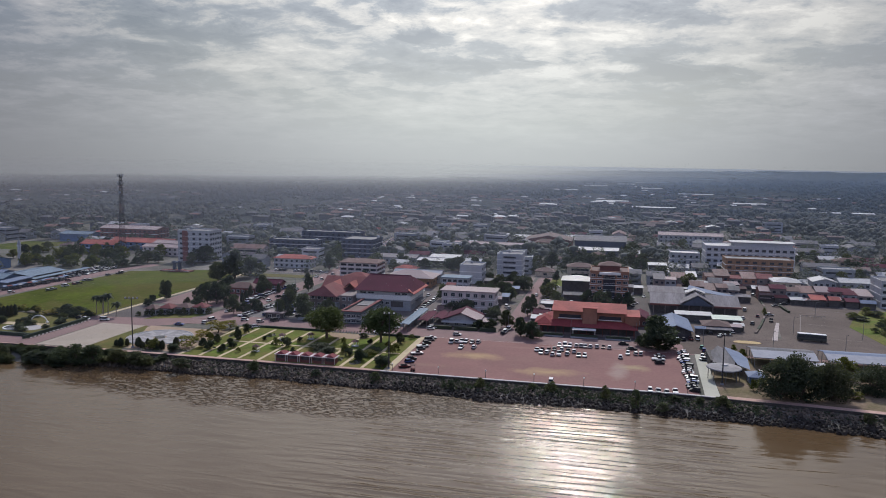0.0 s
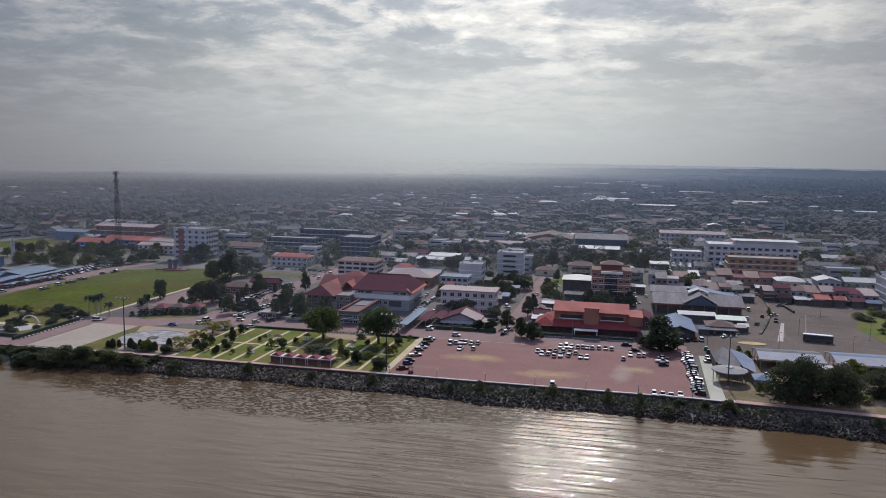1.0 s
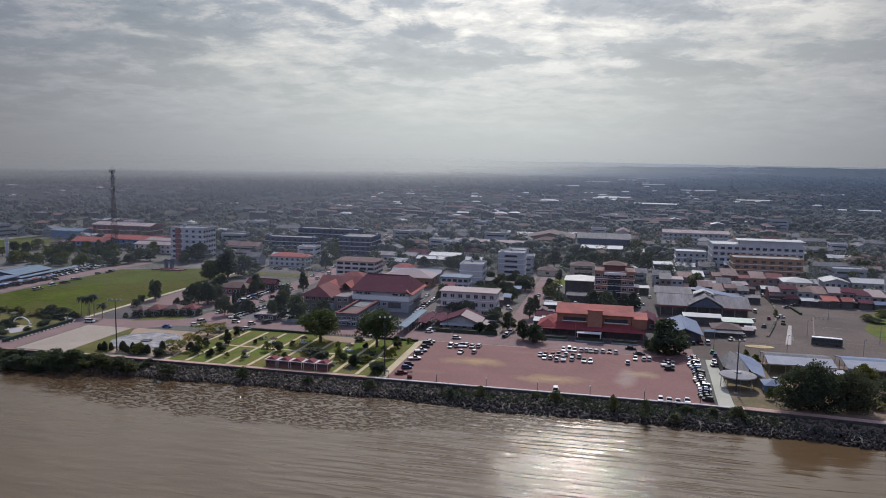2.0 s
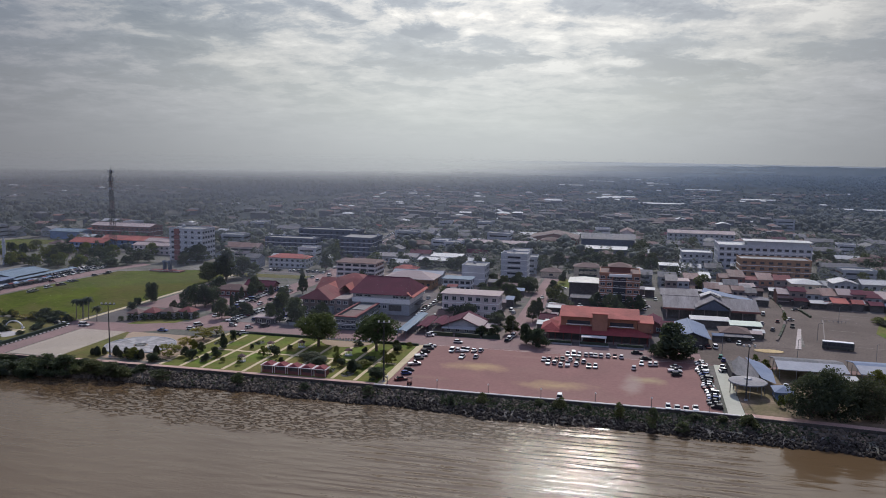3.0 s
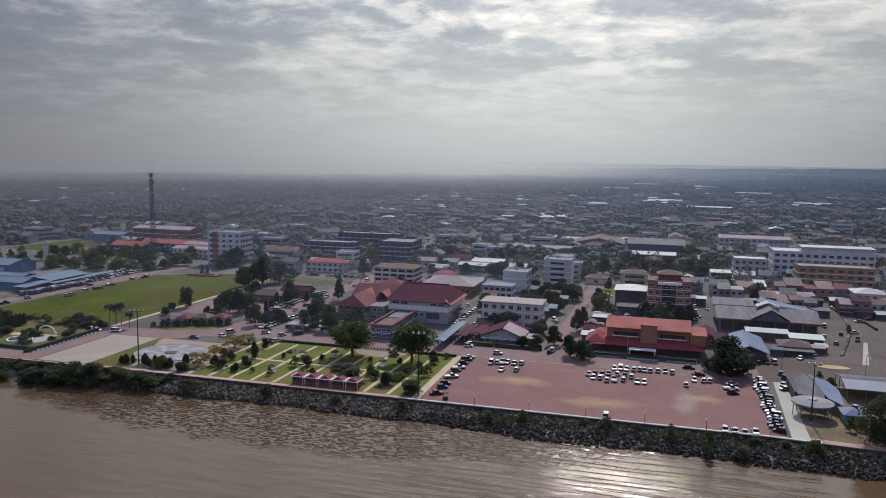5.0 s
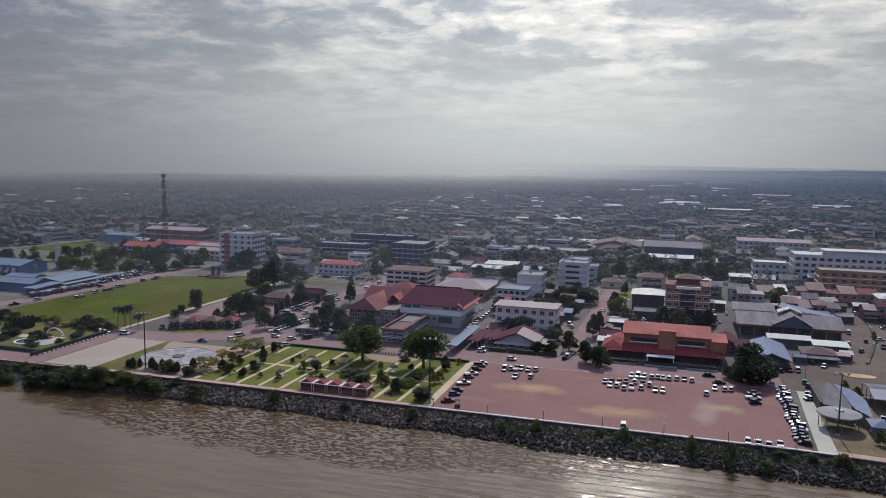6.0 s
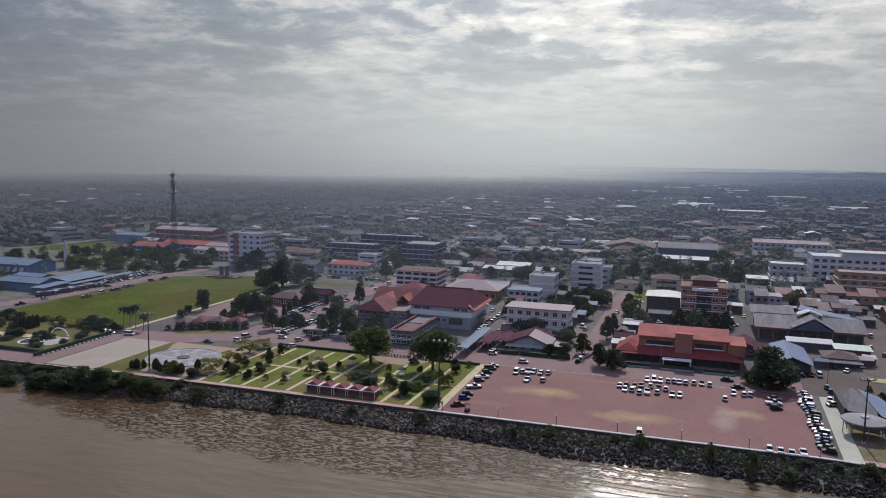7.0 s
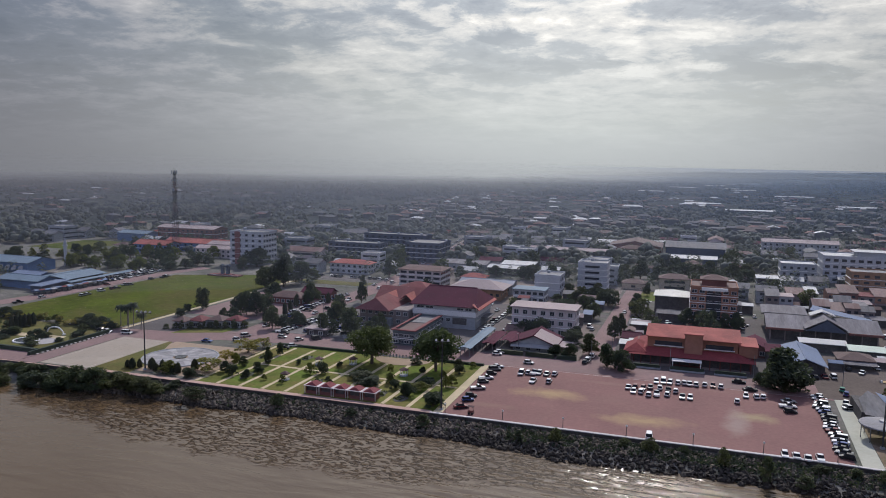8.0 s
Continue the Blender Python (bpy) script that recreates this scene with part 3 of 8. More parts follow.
def water_line(x):
    return wall_line(x) - 8.3 - 3.4 * min(1.0, max(0.0, x / 30.0)) - 0.02 * max(0.0, -x - 90) - 3.0 * math.exp(-((x + 130) / 30.0) ** 2) + 0.8 * math.sin(x * 0.11) + 0.5 * math.sin(x * 0.31)


WATER_Z = -3.0


# ---- ground, river and paving ----
xs = [-6000, -3000, -1500, -700, -420] + [x for x in range(-300, 341, 6)] + [450, 700, 1500, 3000, 6000]
k = Kit()
rows = []
for x in xs:
    w, s = wall_line(max(-300, min(340, x))), water_line(max(-300, min(340, x)))
    rows.append([(x, -6000, -7), (x, s - 12, -6), (x, s - 1.0, WATER_Z - 0.4), (x, s * 0.5 + w * 0.5, -1.7), (x, w - 0.6, -1.0), (x, w, 0.0), (x, 200, 0), (x, 900, 0), (x, 2500, 0), (x, 6500, 0)])
n = len(rows[0])
k.v = [p for r in rows for p in r]
k.f = [(i * n + j, (i + 1) * n + j, (i + 1) * n + j + 1, i * n + j + 1) for i in range(len(rows) - 1) for j in range(n - 1)]
structure("ground", k, GROUND, "flat scrubby river plain with dark earth and grass", "ground")

k = Kit()
nx, ny = 300, 210
x0, x1, y0, y1 = -210.0, 300.0, -215.0, -5.0
for j in range(ny + 1):
    for i in range(nx + 1):
        x, y = x0 + (x1 - x0) * i / nx, y0 + (y1 - y0) * j / ny
        shore = math.exp(-((y + 32) / 20.0) ** 2) * (1 / (1 + math.exp((x - 45) / 10.0))) * (1 / (1 + math.exp((-100 - x) / 12.0)))
        edge = min(1.0, min(i, nx - i, j, ny - j) / 4.0)
        h = 0.05 * noise.noise((x * 0.16, y * 0.5, 1.3)) + shore * 0.17 * noise.noise((x * 0.33, y * 0.42, 4.2)) + 0.08 * shore * noise.noise((x * 0.8, y * 0.9, 9.2))
        k.v.append((x, y, WATER_Z + edge * h))
k.f = [(j * (nx + 1) + i, j * (nx + 1) + i + 1, (j + 1) * (nx + 1) + i + 1, (j + 1) * (nx + 1) + i) for j in range(ny) for i in range(nx)]
far = 5600.0
for a in ((-far, -far, far, y0), (-far, y0, x0, y1), (x1, y0, far, y1)):
    k.face((a[0], a[1], WATER_Z), (a[2], a[1], WATER_Z), (a[2], a[3], WATER_Z), (a[0], a[3], WATER_Z))
structure("water", k, WATER, "muddy brown river with choppy ripples along the bank", "river", smooth=True)

# distance: haze painted on upright see-through sheets; the farthest is nearly opaque and glows
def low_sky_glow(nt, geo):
    """Emission as bright as the low sky behind it, standing in for far haze."""
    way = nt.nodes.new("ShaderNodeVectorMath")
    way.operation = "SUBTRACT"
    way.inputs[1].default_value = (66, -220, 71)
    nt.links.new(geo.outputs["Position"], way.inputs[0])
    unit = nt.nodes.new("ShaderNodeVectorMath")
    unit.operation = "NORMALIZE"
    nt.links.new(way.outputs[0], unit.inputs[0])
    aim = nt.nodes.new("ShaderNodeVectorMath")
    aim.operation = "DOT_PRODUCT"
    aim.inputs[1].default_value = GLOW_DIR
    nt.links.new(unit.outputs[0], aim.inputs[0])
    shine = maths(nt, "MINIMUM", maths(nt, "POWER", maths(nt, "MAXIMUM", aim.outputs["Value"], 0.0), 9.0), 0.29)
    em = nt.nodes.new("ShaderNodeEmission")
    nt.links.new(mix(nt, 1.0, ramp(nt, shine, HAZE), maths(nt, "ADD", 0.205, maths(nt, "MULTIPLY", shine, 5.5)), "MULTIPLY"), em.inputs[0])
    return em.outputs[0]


def mist(share, top, self_lit):
    m = bpy.data.materials.new("thin_mist")
    m.use_nodes = True
    nt = m.node_tree
    nt.nodes.remove(nt.nodes["Principled BSDF"])
    geo = nt.nodes.new("ShaderNodeNewGeometry")
    sp = nt.nodes.new("ShaderNodeSeparateXYZ")
    nt.links.new(geo.outputs["Position"], sp.inputs[0])
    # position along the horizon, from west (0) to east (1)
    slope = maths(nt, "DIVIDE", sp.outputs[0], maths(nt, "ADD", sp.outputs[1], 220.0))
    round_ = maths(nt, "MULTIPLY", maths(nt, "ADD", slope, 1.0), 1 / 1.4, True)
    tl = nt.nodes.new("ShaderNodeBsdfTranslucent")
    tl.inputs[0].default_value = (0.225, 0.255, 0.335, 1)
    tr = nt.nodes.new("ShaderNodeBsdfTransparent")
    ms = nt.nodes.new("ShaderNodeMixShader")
    veil = ramp(nt, maths(nt, "MULTIPLY", sp.outputs[2], 1 / top, True), [(0.0, (share,) * 3), (0.6 if self_lit else 0.35, (share,) * 3), (1.0, (0.0, 0.0, 0.0))])
    # haze share painted by bearing: most below the veiled sun over town, far off to the west
    weights = (1.2, 1.15, 1.0, 0.15, 0.0) if self_lit else (0.4, 0.75, 1.05, 0.8, 0.5)
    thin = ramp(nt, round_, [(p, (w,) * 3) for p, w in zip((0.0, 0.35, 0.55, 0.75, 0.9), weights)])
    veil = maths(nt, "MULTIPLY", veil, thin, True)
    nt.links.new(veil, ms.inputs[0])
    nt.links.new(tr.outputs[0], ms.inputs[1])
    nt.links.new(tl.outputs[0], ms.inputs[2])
    # the farthest sheet emits the low sky's brightness instead of catching light
    if self_lit:
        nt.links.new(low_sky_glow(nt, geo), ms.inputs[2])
    nt.links.new(ms.outputs[0], nt.nodes["Material Output"].inputs[0])
    return m


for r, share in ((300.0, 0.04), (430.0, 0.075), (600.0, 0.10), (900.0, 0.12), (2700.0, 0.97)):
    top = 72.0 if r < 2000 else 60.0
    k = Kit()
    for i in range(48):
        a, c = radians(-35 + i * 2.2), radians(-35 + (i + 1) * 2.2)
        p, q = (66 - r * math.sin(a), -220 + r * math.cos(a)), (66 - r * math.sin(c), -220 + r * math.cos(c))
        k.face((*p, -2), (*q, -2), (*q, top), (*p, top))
    structure("backdrop", k, mist(share, top, r > 2000), "upright see-through sheet painted as pale haze over town and plain", "distance")


# haze painted on a low sheet over the far plain, denser with distance
LAYER = bpy.data.materials.new("low_haze_layer")
LAYER.use_nodes = True
nt = LAYER.node_tree
nt.nodes.remove(nt.nodes["Principled BSDF"])
geo = nt.nodes.new("ShaderNodeNewGeometry")
sp = nt.nodes.new("ShaderNodeSeparateXYZ")
nt.links.new(geo.outputs["Position"], sp.inputs[0])
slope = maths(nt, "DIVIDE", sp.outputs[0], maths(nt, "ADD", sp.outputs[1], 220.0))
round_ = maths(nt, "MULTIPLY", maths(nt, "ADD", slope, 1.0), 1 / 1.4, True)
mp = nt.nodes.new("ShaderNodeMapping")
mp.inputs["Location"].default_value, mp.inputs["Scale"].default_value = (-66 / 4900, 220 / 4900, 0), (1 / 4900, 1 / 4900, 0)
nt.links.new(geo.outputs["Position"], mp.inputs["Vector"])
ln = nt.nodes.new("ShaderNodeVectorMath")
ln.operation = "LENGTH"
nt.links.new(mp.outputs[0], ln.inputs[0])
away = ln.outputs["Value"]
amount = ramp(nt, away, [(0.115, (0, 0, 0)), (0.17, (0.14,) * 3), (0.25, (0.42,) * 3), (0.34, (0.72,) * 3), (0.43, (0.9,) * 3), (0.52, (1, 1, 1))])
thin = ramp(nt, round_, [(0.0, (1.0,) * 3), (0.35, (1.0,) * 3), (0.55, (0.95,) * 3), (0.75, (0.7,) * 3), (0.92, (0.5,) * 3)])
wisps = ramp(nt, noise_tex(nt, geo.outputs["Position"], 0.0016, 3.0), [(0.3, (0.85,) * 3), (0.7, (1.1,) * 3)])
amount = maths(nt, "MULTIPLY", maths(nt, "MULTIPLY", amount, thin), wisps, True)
# haze tints painted by distance and bearing, bluer to the east
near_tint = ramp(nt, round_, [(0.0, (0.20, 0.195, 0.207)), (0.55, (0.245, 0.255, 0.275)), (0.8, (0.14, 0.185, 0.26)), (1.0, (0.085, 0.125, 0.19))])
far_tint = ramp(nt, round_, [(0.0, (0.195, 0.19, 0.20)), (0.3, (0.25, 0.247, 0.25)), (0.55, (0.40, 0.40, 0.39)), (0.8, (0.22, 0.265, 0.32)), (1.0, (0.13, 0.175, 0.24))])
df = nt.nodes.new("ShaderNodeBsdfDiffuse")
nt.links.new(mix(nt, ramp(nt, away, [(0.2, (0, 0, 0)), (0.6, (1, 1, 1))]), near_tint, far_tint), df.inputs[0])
tr = nt.nodes.new("ShaderNodeBsdfTransparent")
ms = nt.nodes.new("ShaderNodeMixShader")
nt.links.new(amount, ms.inputs[0])
nt.links.new(tr.outputs[0], ms.inputs[1])
# far out the sheet emits the low sky's brightness as haze
far_mix = nt.nodes.new("ShaderNodeMixShader")
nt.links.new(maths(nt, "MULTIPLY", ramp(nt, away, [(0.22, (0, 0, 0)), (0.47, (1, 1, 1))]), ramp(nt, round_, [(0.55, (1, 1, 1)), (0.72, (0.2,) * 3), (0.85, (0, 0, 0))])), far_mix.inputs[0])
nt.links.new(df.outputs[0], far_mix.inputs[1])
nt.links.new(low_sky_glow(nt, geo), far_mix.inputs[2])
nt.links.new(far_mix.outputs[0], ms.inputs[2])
nt.links.new(ms.outputs[0], nt.nodes["Material Output"].inputs[0])
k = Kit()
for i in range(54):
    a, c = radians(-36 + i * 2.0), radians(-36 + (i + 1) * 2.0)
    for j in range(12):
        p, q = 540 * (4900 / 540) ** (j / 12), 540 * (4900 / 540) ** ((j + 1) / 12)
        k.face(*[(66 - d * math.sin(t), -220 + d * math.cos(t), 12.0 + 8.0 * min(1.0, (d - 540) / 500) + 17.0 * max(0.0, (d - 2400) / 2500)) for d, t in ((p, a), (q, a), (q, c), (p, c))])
structure("backdrop_haze", k, LAYER, "low sheet painted as haze over the far plain", "distance")

PATCHES = []


def patch(name, outline, z, mat, label, category, depth=0.25):
    PATCHES.append((outline, z))
    return structure(name, Kit().slab(outline, z - depth, z), mat, label, category)


def ground_z(x, y):
    """Height of the topmost paving at a place."""
    top = 0.0
    for outline, z in PATCHES:
        inside = False
        for (xa, ya), (xb, yb) in zip(outline, outline[1:] + outline[:1]):
            if (ya > y) != (yb > y) and x < xa + (y - ya) * (xb - xa) / (yb - ya):
                inside = not inside
        if inside:
            top = max(top, z)
    return top


patch("west_promenade", [(-240, -4), (-147.2, -2.4), (-147.2, 7.5), (-240, 6.5)], 0.08, ROAD_RED, "reddish grey paved walk along the river", "path")
# roads and squares, laid above one another by a few centimetres
patch("road", [(-300, 51), (-158, 51), (-158, 36), (-118, 36), (-104, 47), (-84, 51), (300, 51), (300, 67), (160, 67), (-84, 67), (-110, 60), (-150, 52), (-300, 60)], 0.03, ROAD_RED,
      "reddish worn riverside road", "road")
patch("plaza", rect(1.0, -1.6, 101.8, 52.5), 0.07, RED_PAVE, "wide red paved riverside square with worn yellow stains", "square")
patch("road_west", [(-147, -2.2), (-139.5, -2.2), (-139.5, 40), (-147, 40)], 0.05, ROAD_RED, "reddish access road beside the court", "road")
patch("court", rect(-138.8, -1.2, -118.5, 38), 0.08, COURT, "pale concrete sports court", "court")
patch("lawn_strip", [(-118.4, -1.4), (-104, -1.4), (-104, 8), (-117, 38), (-118.4, 38)], 0.06, GRASS_DRY, "dry grass strip beside the court", "lawn")
patch("round_square", rect(-116, 2.5, -80, 39), 0.05, BEIGE, "beige sandy square round the paved circle", "square")
patch("garden_lawn", rect(-79.5, -0.9, -1.6, 48.2), 0.10, GRASS_LAWN, "clipped garden lawn", "lawn")
patch("street_mid", [(27.6, 66), (37.6, 66), (38.2, 225), (30.0, 225)], 0.05, ROAD_RED, "narrow reddish side street", "road")
patch("field", [(-224, 60), (-207, 52), (-152, 51), (-150, 80), (-148.5, 137), (-150, 184), (-176, 190), (-218, 172), (-223, 110)], 0.06, GRASS_FIELD, "broad green playing field", "field")
patch("field_path", [(-150.2, 50), (-148.2, 50), (-146, 137), (-146.5, 186), (-148.5, 186), (-148, 137)], 0.09, PATH_PAVE, "pale path along the playing field", "path")
patch("road_field", [(-242, 70), (-233, 66), (-226, 90), (-224, 130), (-222, 176), (-215, 200), (-224, 204), (-231, 178), (-236, 130), (-238, 100)], 0.05, ROAD_RED, "reddish road beside the playing field", "road")
patch("far_field", [(-400, 240), (-352, 240), (-348, 295), (-395, 290)], 0.06, GRASS_FIELD, "distant grass field", "field")
patch("market_yard", [(101.9, 52), (160, 58), (160, 84), (136, 90), (124, 110), (100, 110), (98, 67), (101.9, 67)], 0.09, ASPHALT_TAUPE, "dusty worn market yard", "yard")
patch("street_east", [(123, 84), (140.4, 84), (152, 140), (160, 172), (160, 235), (143, 235), (141, 190), (132, 134)], 0.12, ASPHALT_TAUPE, "dusty curving street with a planted median", "road")
patch("bus_yard", [(139.8, 66), (250, 70), (240, 160), (206, 165), (161, 176), (151, 140)], 0.06, ASPHALT_TAUPE, "open dusty asphalt bus yard", "yard")
patch("walkway", [(103.2, -2.0), (107.8, -2.2), (108.8, 52), (105.2, 52)], 0.11, WALKWAY, "pale paved walkway beside parked cars", "path")
patch("park_east", [(108, -2.6), (250, -12), (260, 52), (109, 52)], 0.05, PARK_EARTH, "bare earth and dry grass park", "ground")
patch("parking_west", [(-89, 67.5), (-46, 67.5), (-50, 86), (-78, 110), (-88, 112)], 0.05, ASPHALT_GREY, "asphalt car park behind the garden", "yard")
patch("lot_mid", [(-2, 68), (28, 68), (28, 130), (-2, 130)], 0.05, DIRT, "beaten earth yard between houses", "yard")
patch("lot_east", [(38, 66), (98, 66), (98, 170), (38.2, 170)], 0.05, ASPHALT, "asphalt forecourt round the red roofed hall", "yard")
patch("boulevard", [(-105, 58), (-93, 58), (-91, 120), (-88, 200), (-106, 380), (-117, 470), (-127, 470), (-118, 380), (-101, 200), (-103, 120)], 0.10, ROAD_RED, "straight boulevard between shade trees", "road")
patch("hall_yard", [(-64, 62), (-2.2, 68), (-2.2, 160), (-80, 160), (-84, 100)], 0.04, ASPHALT_PALE, "pale yard round the red roofed hall", "yard")
patch("field_lot", [(-152, 49), (-128, 52), (-126, 64), (-130, 74), (-146, 80)], 0.04, ASPHALT, "grey asphalt lot beside the field houses", "yard")
patch("house_lawn", [(-127, 50), (-109, 58), (-106, 70), (-112, 70), (-126, 62)], 0.06, GRASS_LAWN, "lawn in front of the field houses", "lawn")
patch("garden_forecourt", [(-145, 84), (-107, 84), (-105, 150), (-143, 150)], 0.06, ROAD_RED, "reddish paved forecourt among shade trees", "yard")
patch("cross_street", [(-90, 146), (28, 146), (28, 153), (-90, 153)], 0.05, ASPHALT_PALE, "pale cross street behind the hall", "road")
patch("cross_street_far", [(-92, 227), (140, 227), (140, 234), (-92, 234)], 0.05, ASPHALT_PALE, "pale cross street in the town", "road")
patch("town_yard", [(-84, 158), (28, 158), (28, 226), (-84, 226)], 0.03, DIRT, "beaten earth yards between town blocks", "yard")
patch("cross_street_west", [(-150, 193), (-101, 196), (-101, 204), (-150, 203)], 0.07, ASPHALT_PALE, "pale street across the boulevard lined with cars", "road")
patch("verge_west", [(-146, 176), (-103, 179), (-103, 190), (-146, 188)], 0.06, GRASS_DRY, "grass verge behind the red wall", "lawn")
patch("green_verge", [(38, 196), (66, 200), (66, 225), (38.5, 225)], 0.06, GRASS_LAWN, "bright green verge beside the street", "lawn")


# ---- buildings ----
TAKEN = []      # plan rectangles that hold something
_window_meshes = {}


def window_meshes(w, h):
    key = (w, h)
    if key not in _window_meshes:
        f = Kit()
        for a in ((-w / 2 - 0.12, -0.1, -w / 2), (w / 2, -0.1, w / 2 + 0.12)):
            f.box(a[0], -0.1, -0.12, a[2], 0.02, h + 0.12)
        f.box(-w / 2, -0.1, h, w / 2, 0.02, h + 0.12).box(-w / 2 - 0.2, -0.22, -0.14, w / 2 + 0.2, 0.02, 0).box(-0.05, -0.08, 0, 0.05, 0.02, h)
        p = Kit().box(-w / 2, -0.05, 0, w / 2, 0.015, h)
        _window_meshes[key] = (f.mesh("window", FRAME), p.mesh("pane", GLASS))
    return _window_meshes[key]


def window_whole(w, h):
    """Frame and pane in one mesh, for houses far off."""
    if ("whole", w, h) not in _window_meshes:
        k = Kit().box(-w / 2, -0.05, 0, w / 2, 0.015, h)
        me = k.mesh("window", GLASS)
        _window_meshes["whole", w, h] = me
    return _window_meshes["whole", w, h]


def windows(parent, side, a0, a1, at, z0, storeys, floor_h, cols, size, single=False):
    """Rows of windows along one side of a building: 's' faces -y, 'e' +x, 'w' -x."""
    w, h = size
    fm, pm = window_meshes(w, h)
    plain_window = window_whole(w, h) if single else None
    for s in range(storeys):
        for c in range(cols):
            a = a0 + (a1 - a0) * (c + 0.5) / cols
            z = z0 + s * floor_h + (floor_h - h) * 0.5
            m = {"s": pose(a, at, z), "e": pose(at, a, z, 0, 0, 90), "w": pose(at, a, z, 0, 0, -90)}[side]
            if single:
                part("window", plain_window, None, parent, at=m)
            else:
                part("pane", pm, None, part("window", fm, None, parent, at=m))


def building(name, label, category, x0, y0, x1, y1, h, wall, rmat, roof="flat", rise=2.5, storeys=2, cols=(4, 2, 0), size=(1.5, 1.3), over=0.7,
             along="x", bands=True, group="", tanks=0, base_dark=False, inset=None, far=False):
    """A plastered block with its storeys, windows, ledges and roof. cols: windows a storey on the south, east and west sides."""
    cx, cy = (x0 + x1) / 2, (y0 + y1) / 2
    t = thing(name, label, category, cx, cy, 0, 0, group)
    a, b, c, d = x0 - cx, y0 - cy, x1 - cx, y1 - cy
    TAKEN.append((x0 - 2, y0 - 2, x1 + 2, y1 + 2))
    fh = h / storeys
    body = Kit().box(a, b, -0.1, c, d, h)
    if roof in ("gable",):
        if along == "x":
            for x in (a, c):
                body.face((x, b, h), (x, d, h), (x, 0, h + rise * (d - b) / (d - b + 2 * over)))
        else:
            for y in (b, d):
                body.face((a, y, h), (c, y, h), (0, y, h + rise * (c - a) / (c - a + 2 * over)))
    part("wall", body, wall, t)
    if roof == "flat":
        part("roof", Kit().box(a + 0.3, b + 0.3, h, c - 0.3, d - 0.3, h + 0.12), rmat, t)
        p = Kit()
        p.box(a - 0.15, b - 0.15, h - 0.25, c + 0.15, b + 0.2, h + 0.75).box(a - 0.15, d - 0.2, h - 0.25, c + 0.15, d + 0.15, h + 0.75)
        p.box(a - 0.15, b + 0.2, h - 0.25, a + 0.2, d - 0.2, h + 0.75).box(c - 0.2, b + 0.2, h - 0.25, c + 0.15, d - 0.2, h + 0.75)
        part("parapet", p, wall, t)
    elif roof == "slab":
        part("roof", Kit().box(a - over, b - over, h, c + over, d + over, h + 0.35), rmat, t)
    elif roof == "hip":
        part("roof", Kit().hip(a, b, c, d, h + 0.15, rise, over, inset), rmat, t)
    elif roof == "gable":
        part("roof", Kit().gable(a, b, c, d, h + 0.15, rise, over, along), rmat, t)
        ridge = None if far else Kit().box(a - over, -0.2, h + rise + 0.1, c + over, 0.2, h + rise + 0.3) if along == "x" else Kit().box(-0.2, b - over, h + rise + 0.1, 0.2, d + over, h + rise + 0.3)
        if ridge:
            part("ridge", ridge, rmat, t)
    elif roof == "shed":
        o = over
        part("roof", Kit().hull([(a - o, b - o, h), (c + o, b - o, h), (c + o, d + o, h + rise), (a - o, d + o, h + rise),
                                 (a - o, b - o, h + .2), (c + o, b - o, h + .2), (c + o, d + o, h + rise + .2), (a - o, d + o, h + rise + .2)],
                                [(3, 2, 1, 0), (4, 5, 6, 7), (0, 1, 5, 4), (1, 2, 6, 5), (2, 3, 7, 6), (3, 0, 4, 7)]), rmat, t)
    if bands and storeys > 1:
        for s in range(1, storeys):
            z = s * fh
            part("ledge", Kit().box(a - 0.25, b - 0.3, z - 0.12, c + 0.25, b + 0.01, z + 0.14).box(c - 0.01, b, z - 0.12, c + 0.25, d, z + 0.14).box(a - 0.25, b, z - 0.12, a + 0.01, d, z + 0.14), TRIM, t)
    if base_dark:
        # dark panel on the wall, painted as the shade of open shops
        part("shopfront", Kit().box(a + 0.3, b - 0.04, 0, c - 0.3, b + 0.02, fh * 0.8), WALL_DARK, t, "dark panel painted for the shade of open shop fronts")
        part("awning", Kit().hull([(a, b - 2.2, fh * 0.74), (c, b - 2.2, fh * 0.74), (c, b, fh * 0.92), (a, b, fh * 0.92), (a, b - 2.2, fh * 0.74 + .1), (c, b - 2.2, fh * 0.74 + .1), (c, b, fh * 0.92 + .1), (a, b, fh * 0.92 + .1)],
                                  [(3, 2, 1, 0), (4, 5, 6, 7), (0, 1, 5, 4), (1, 2, 6, 5), (2, 3, 7, 6), (3, 0, 4, 7)]), rmat, t)
    first = 1 if base_dark else 0
    n = storeys - first
    if n > 0:
        if cols[0]:
            windows(t, "s", a, c, b, first * fh, n, fh, cols[0], size, y0 > 150 or far)
        if cols[1]:
            windows(t, "e", b, d, c, first * fh, n, fh, cols[1], size, y0 > 150 or far)
        if cols[2] and y0 < 150:
            windows(t, "w", b, d, a, first * fh, n, fh, cols[2], size, y0 > 150 or far)
    rnd = random.Random(int(x0 * 7 + y0))
    for _ in range(tanks):
        tx, ty, s = rnd.uniform(a + 1.5, c - 1.5), rnd.uniform(b + 1.5, d - 1.5), rnd.uniform(0.7, 1.2)
        part("water_tank", Kit().lathe([(0.01, h + 0.1), (s, h + 0.1), (s * 1.05, h + s * 0.8), (s, h + 1.5 * s), (0.3 * s, h + 1.8 * s), (0.01, h + 1.85 * s)], 10, (tx, ty)), WALL_GREY, t)
    return t


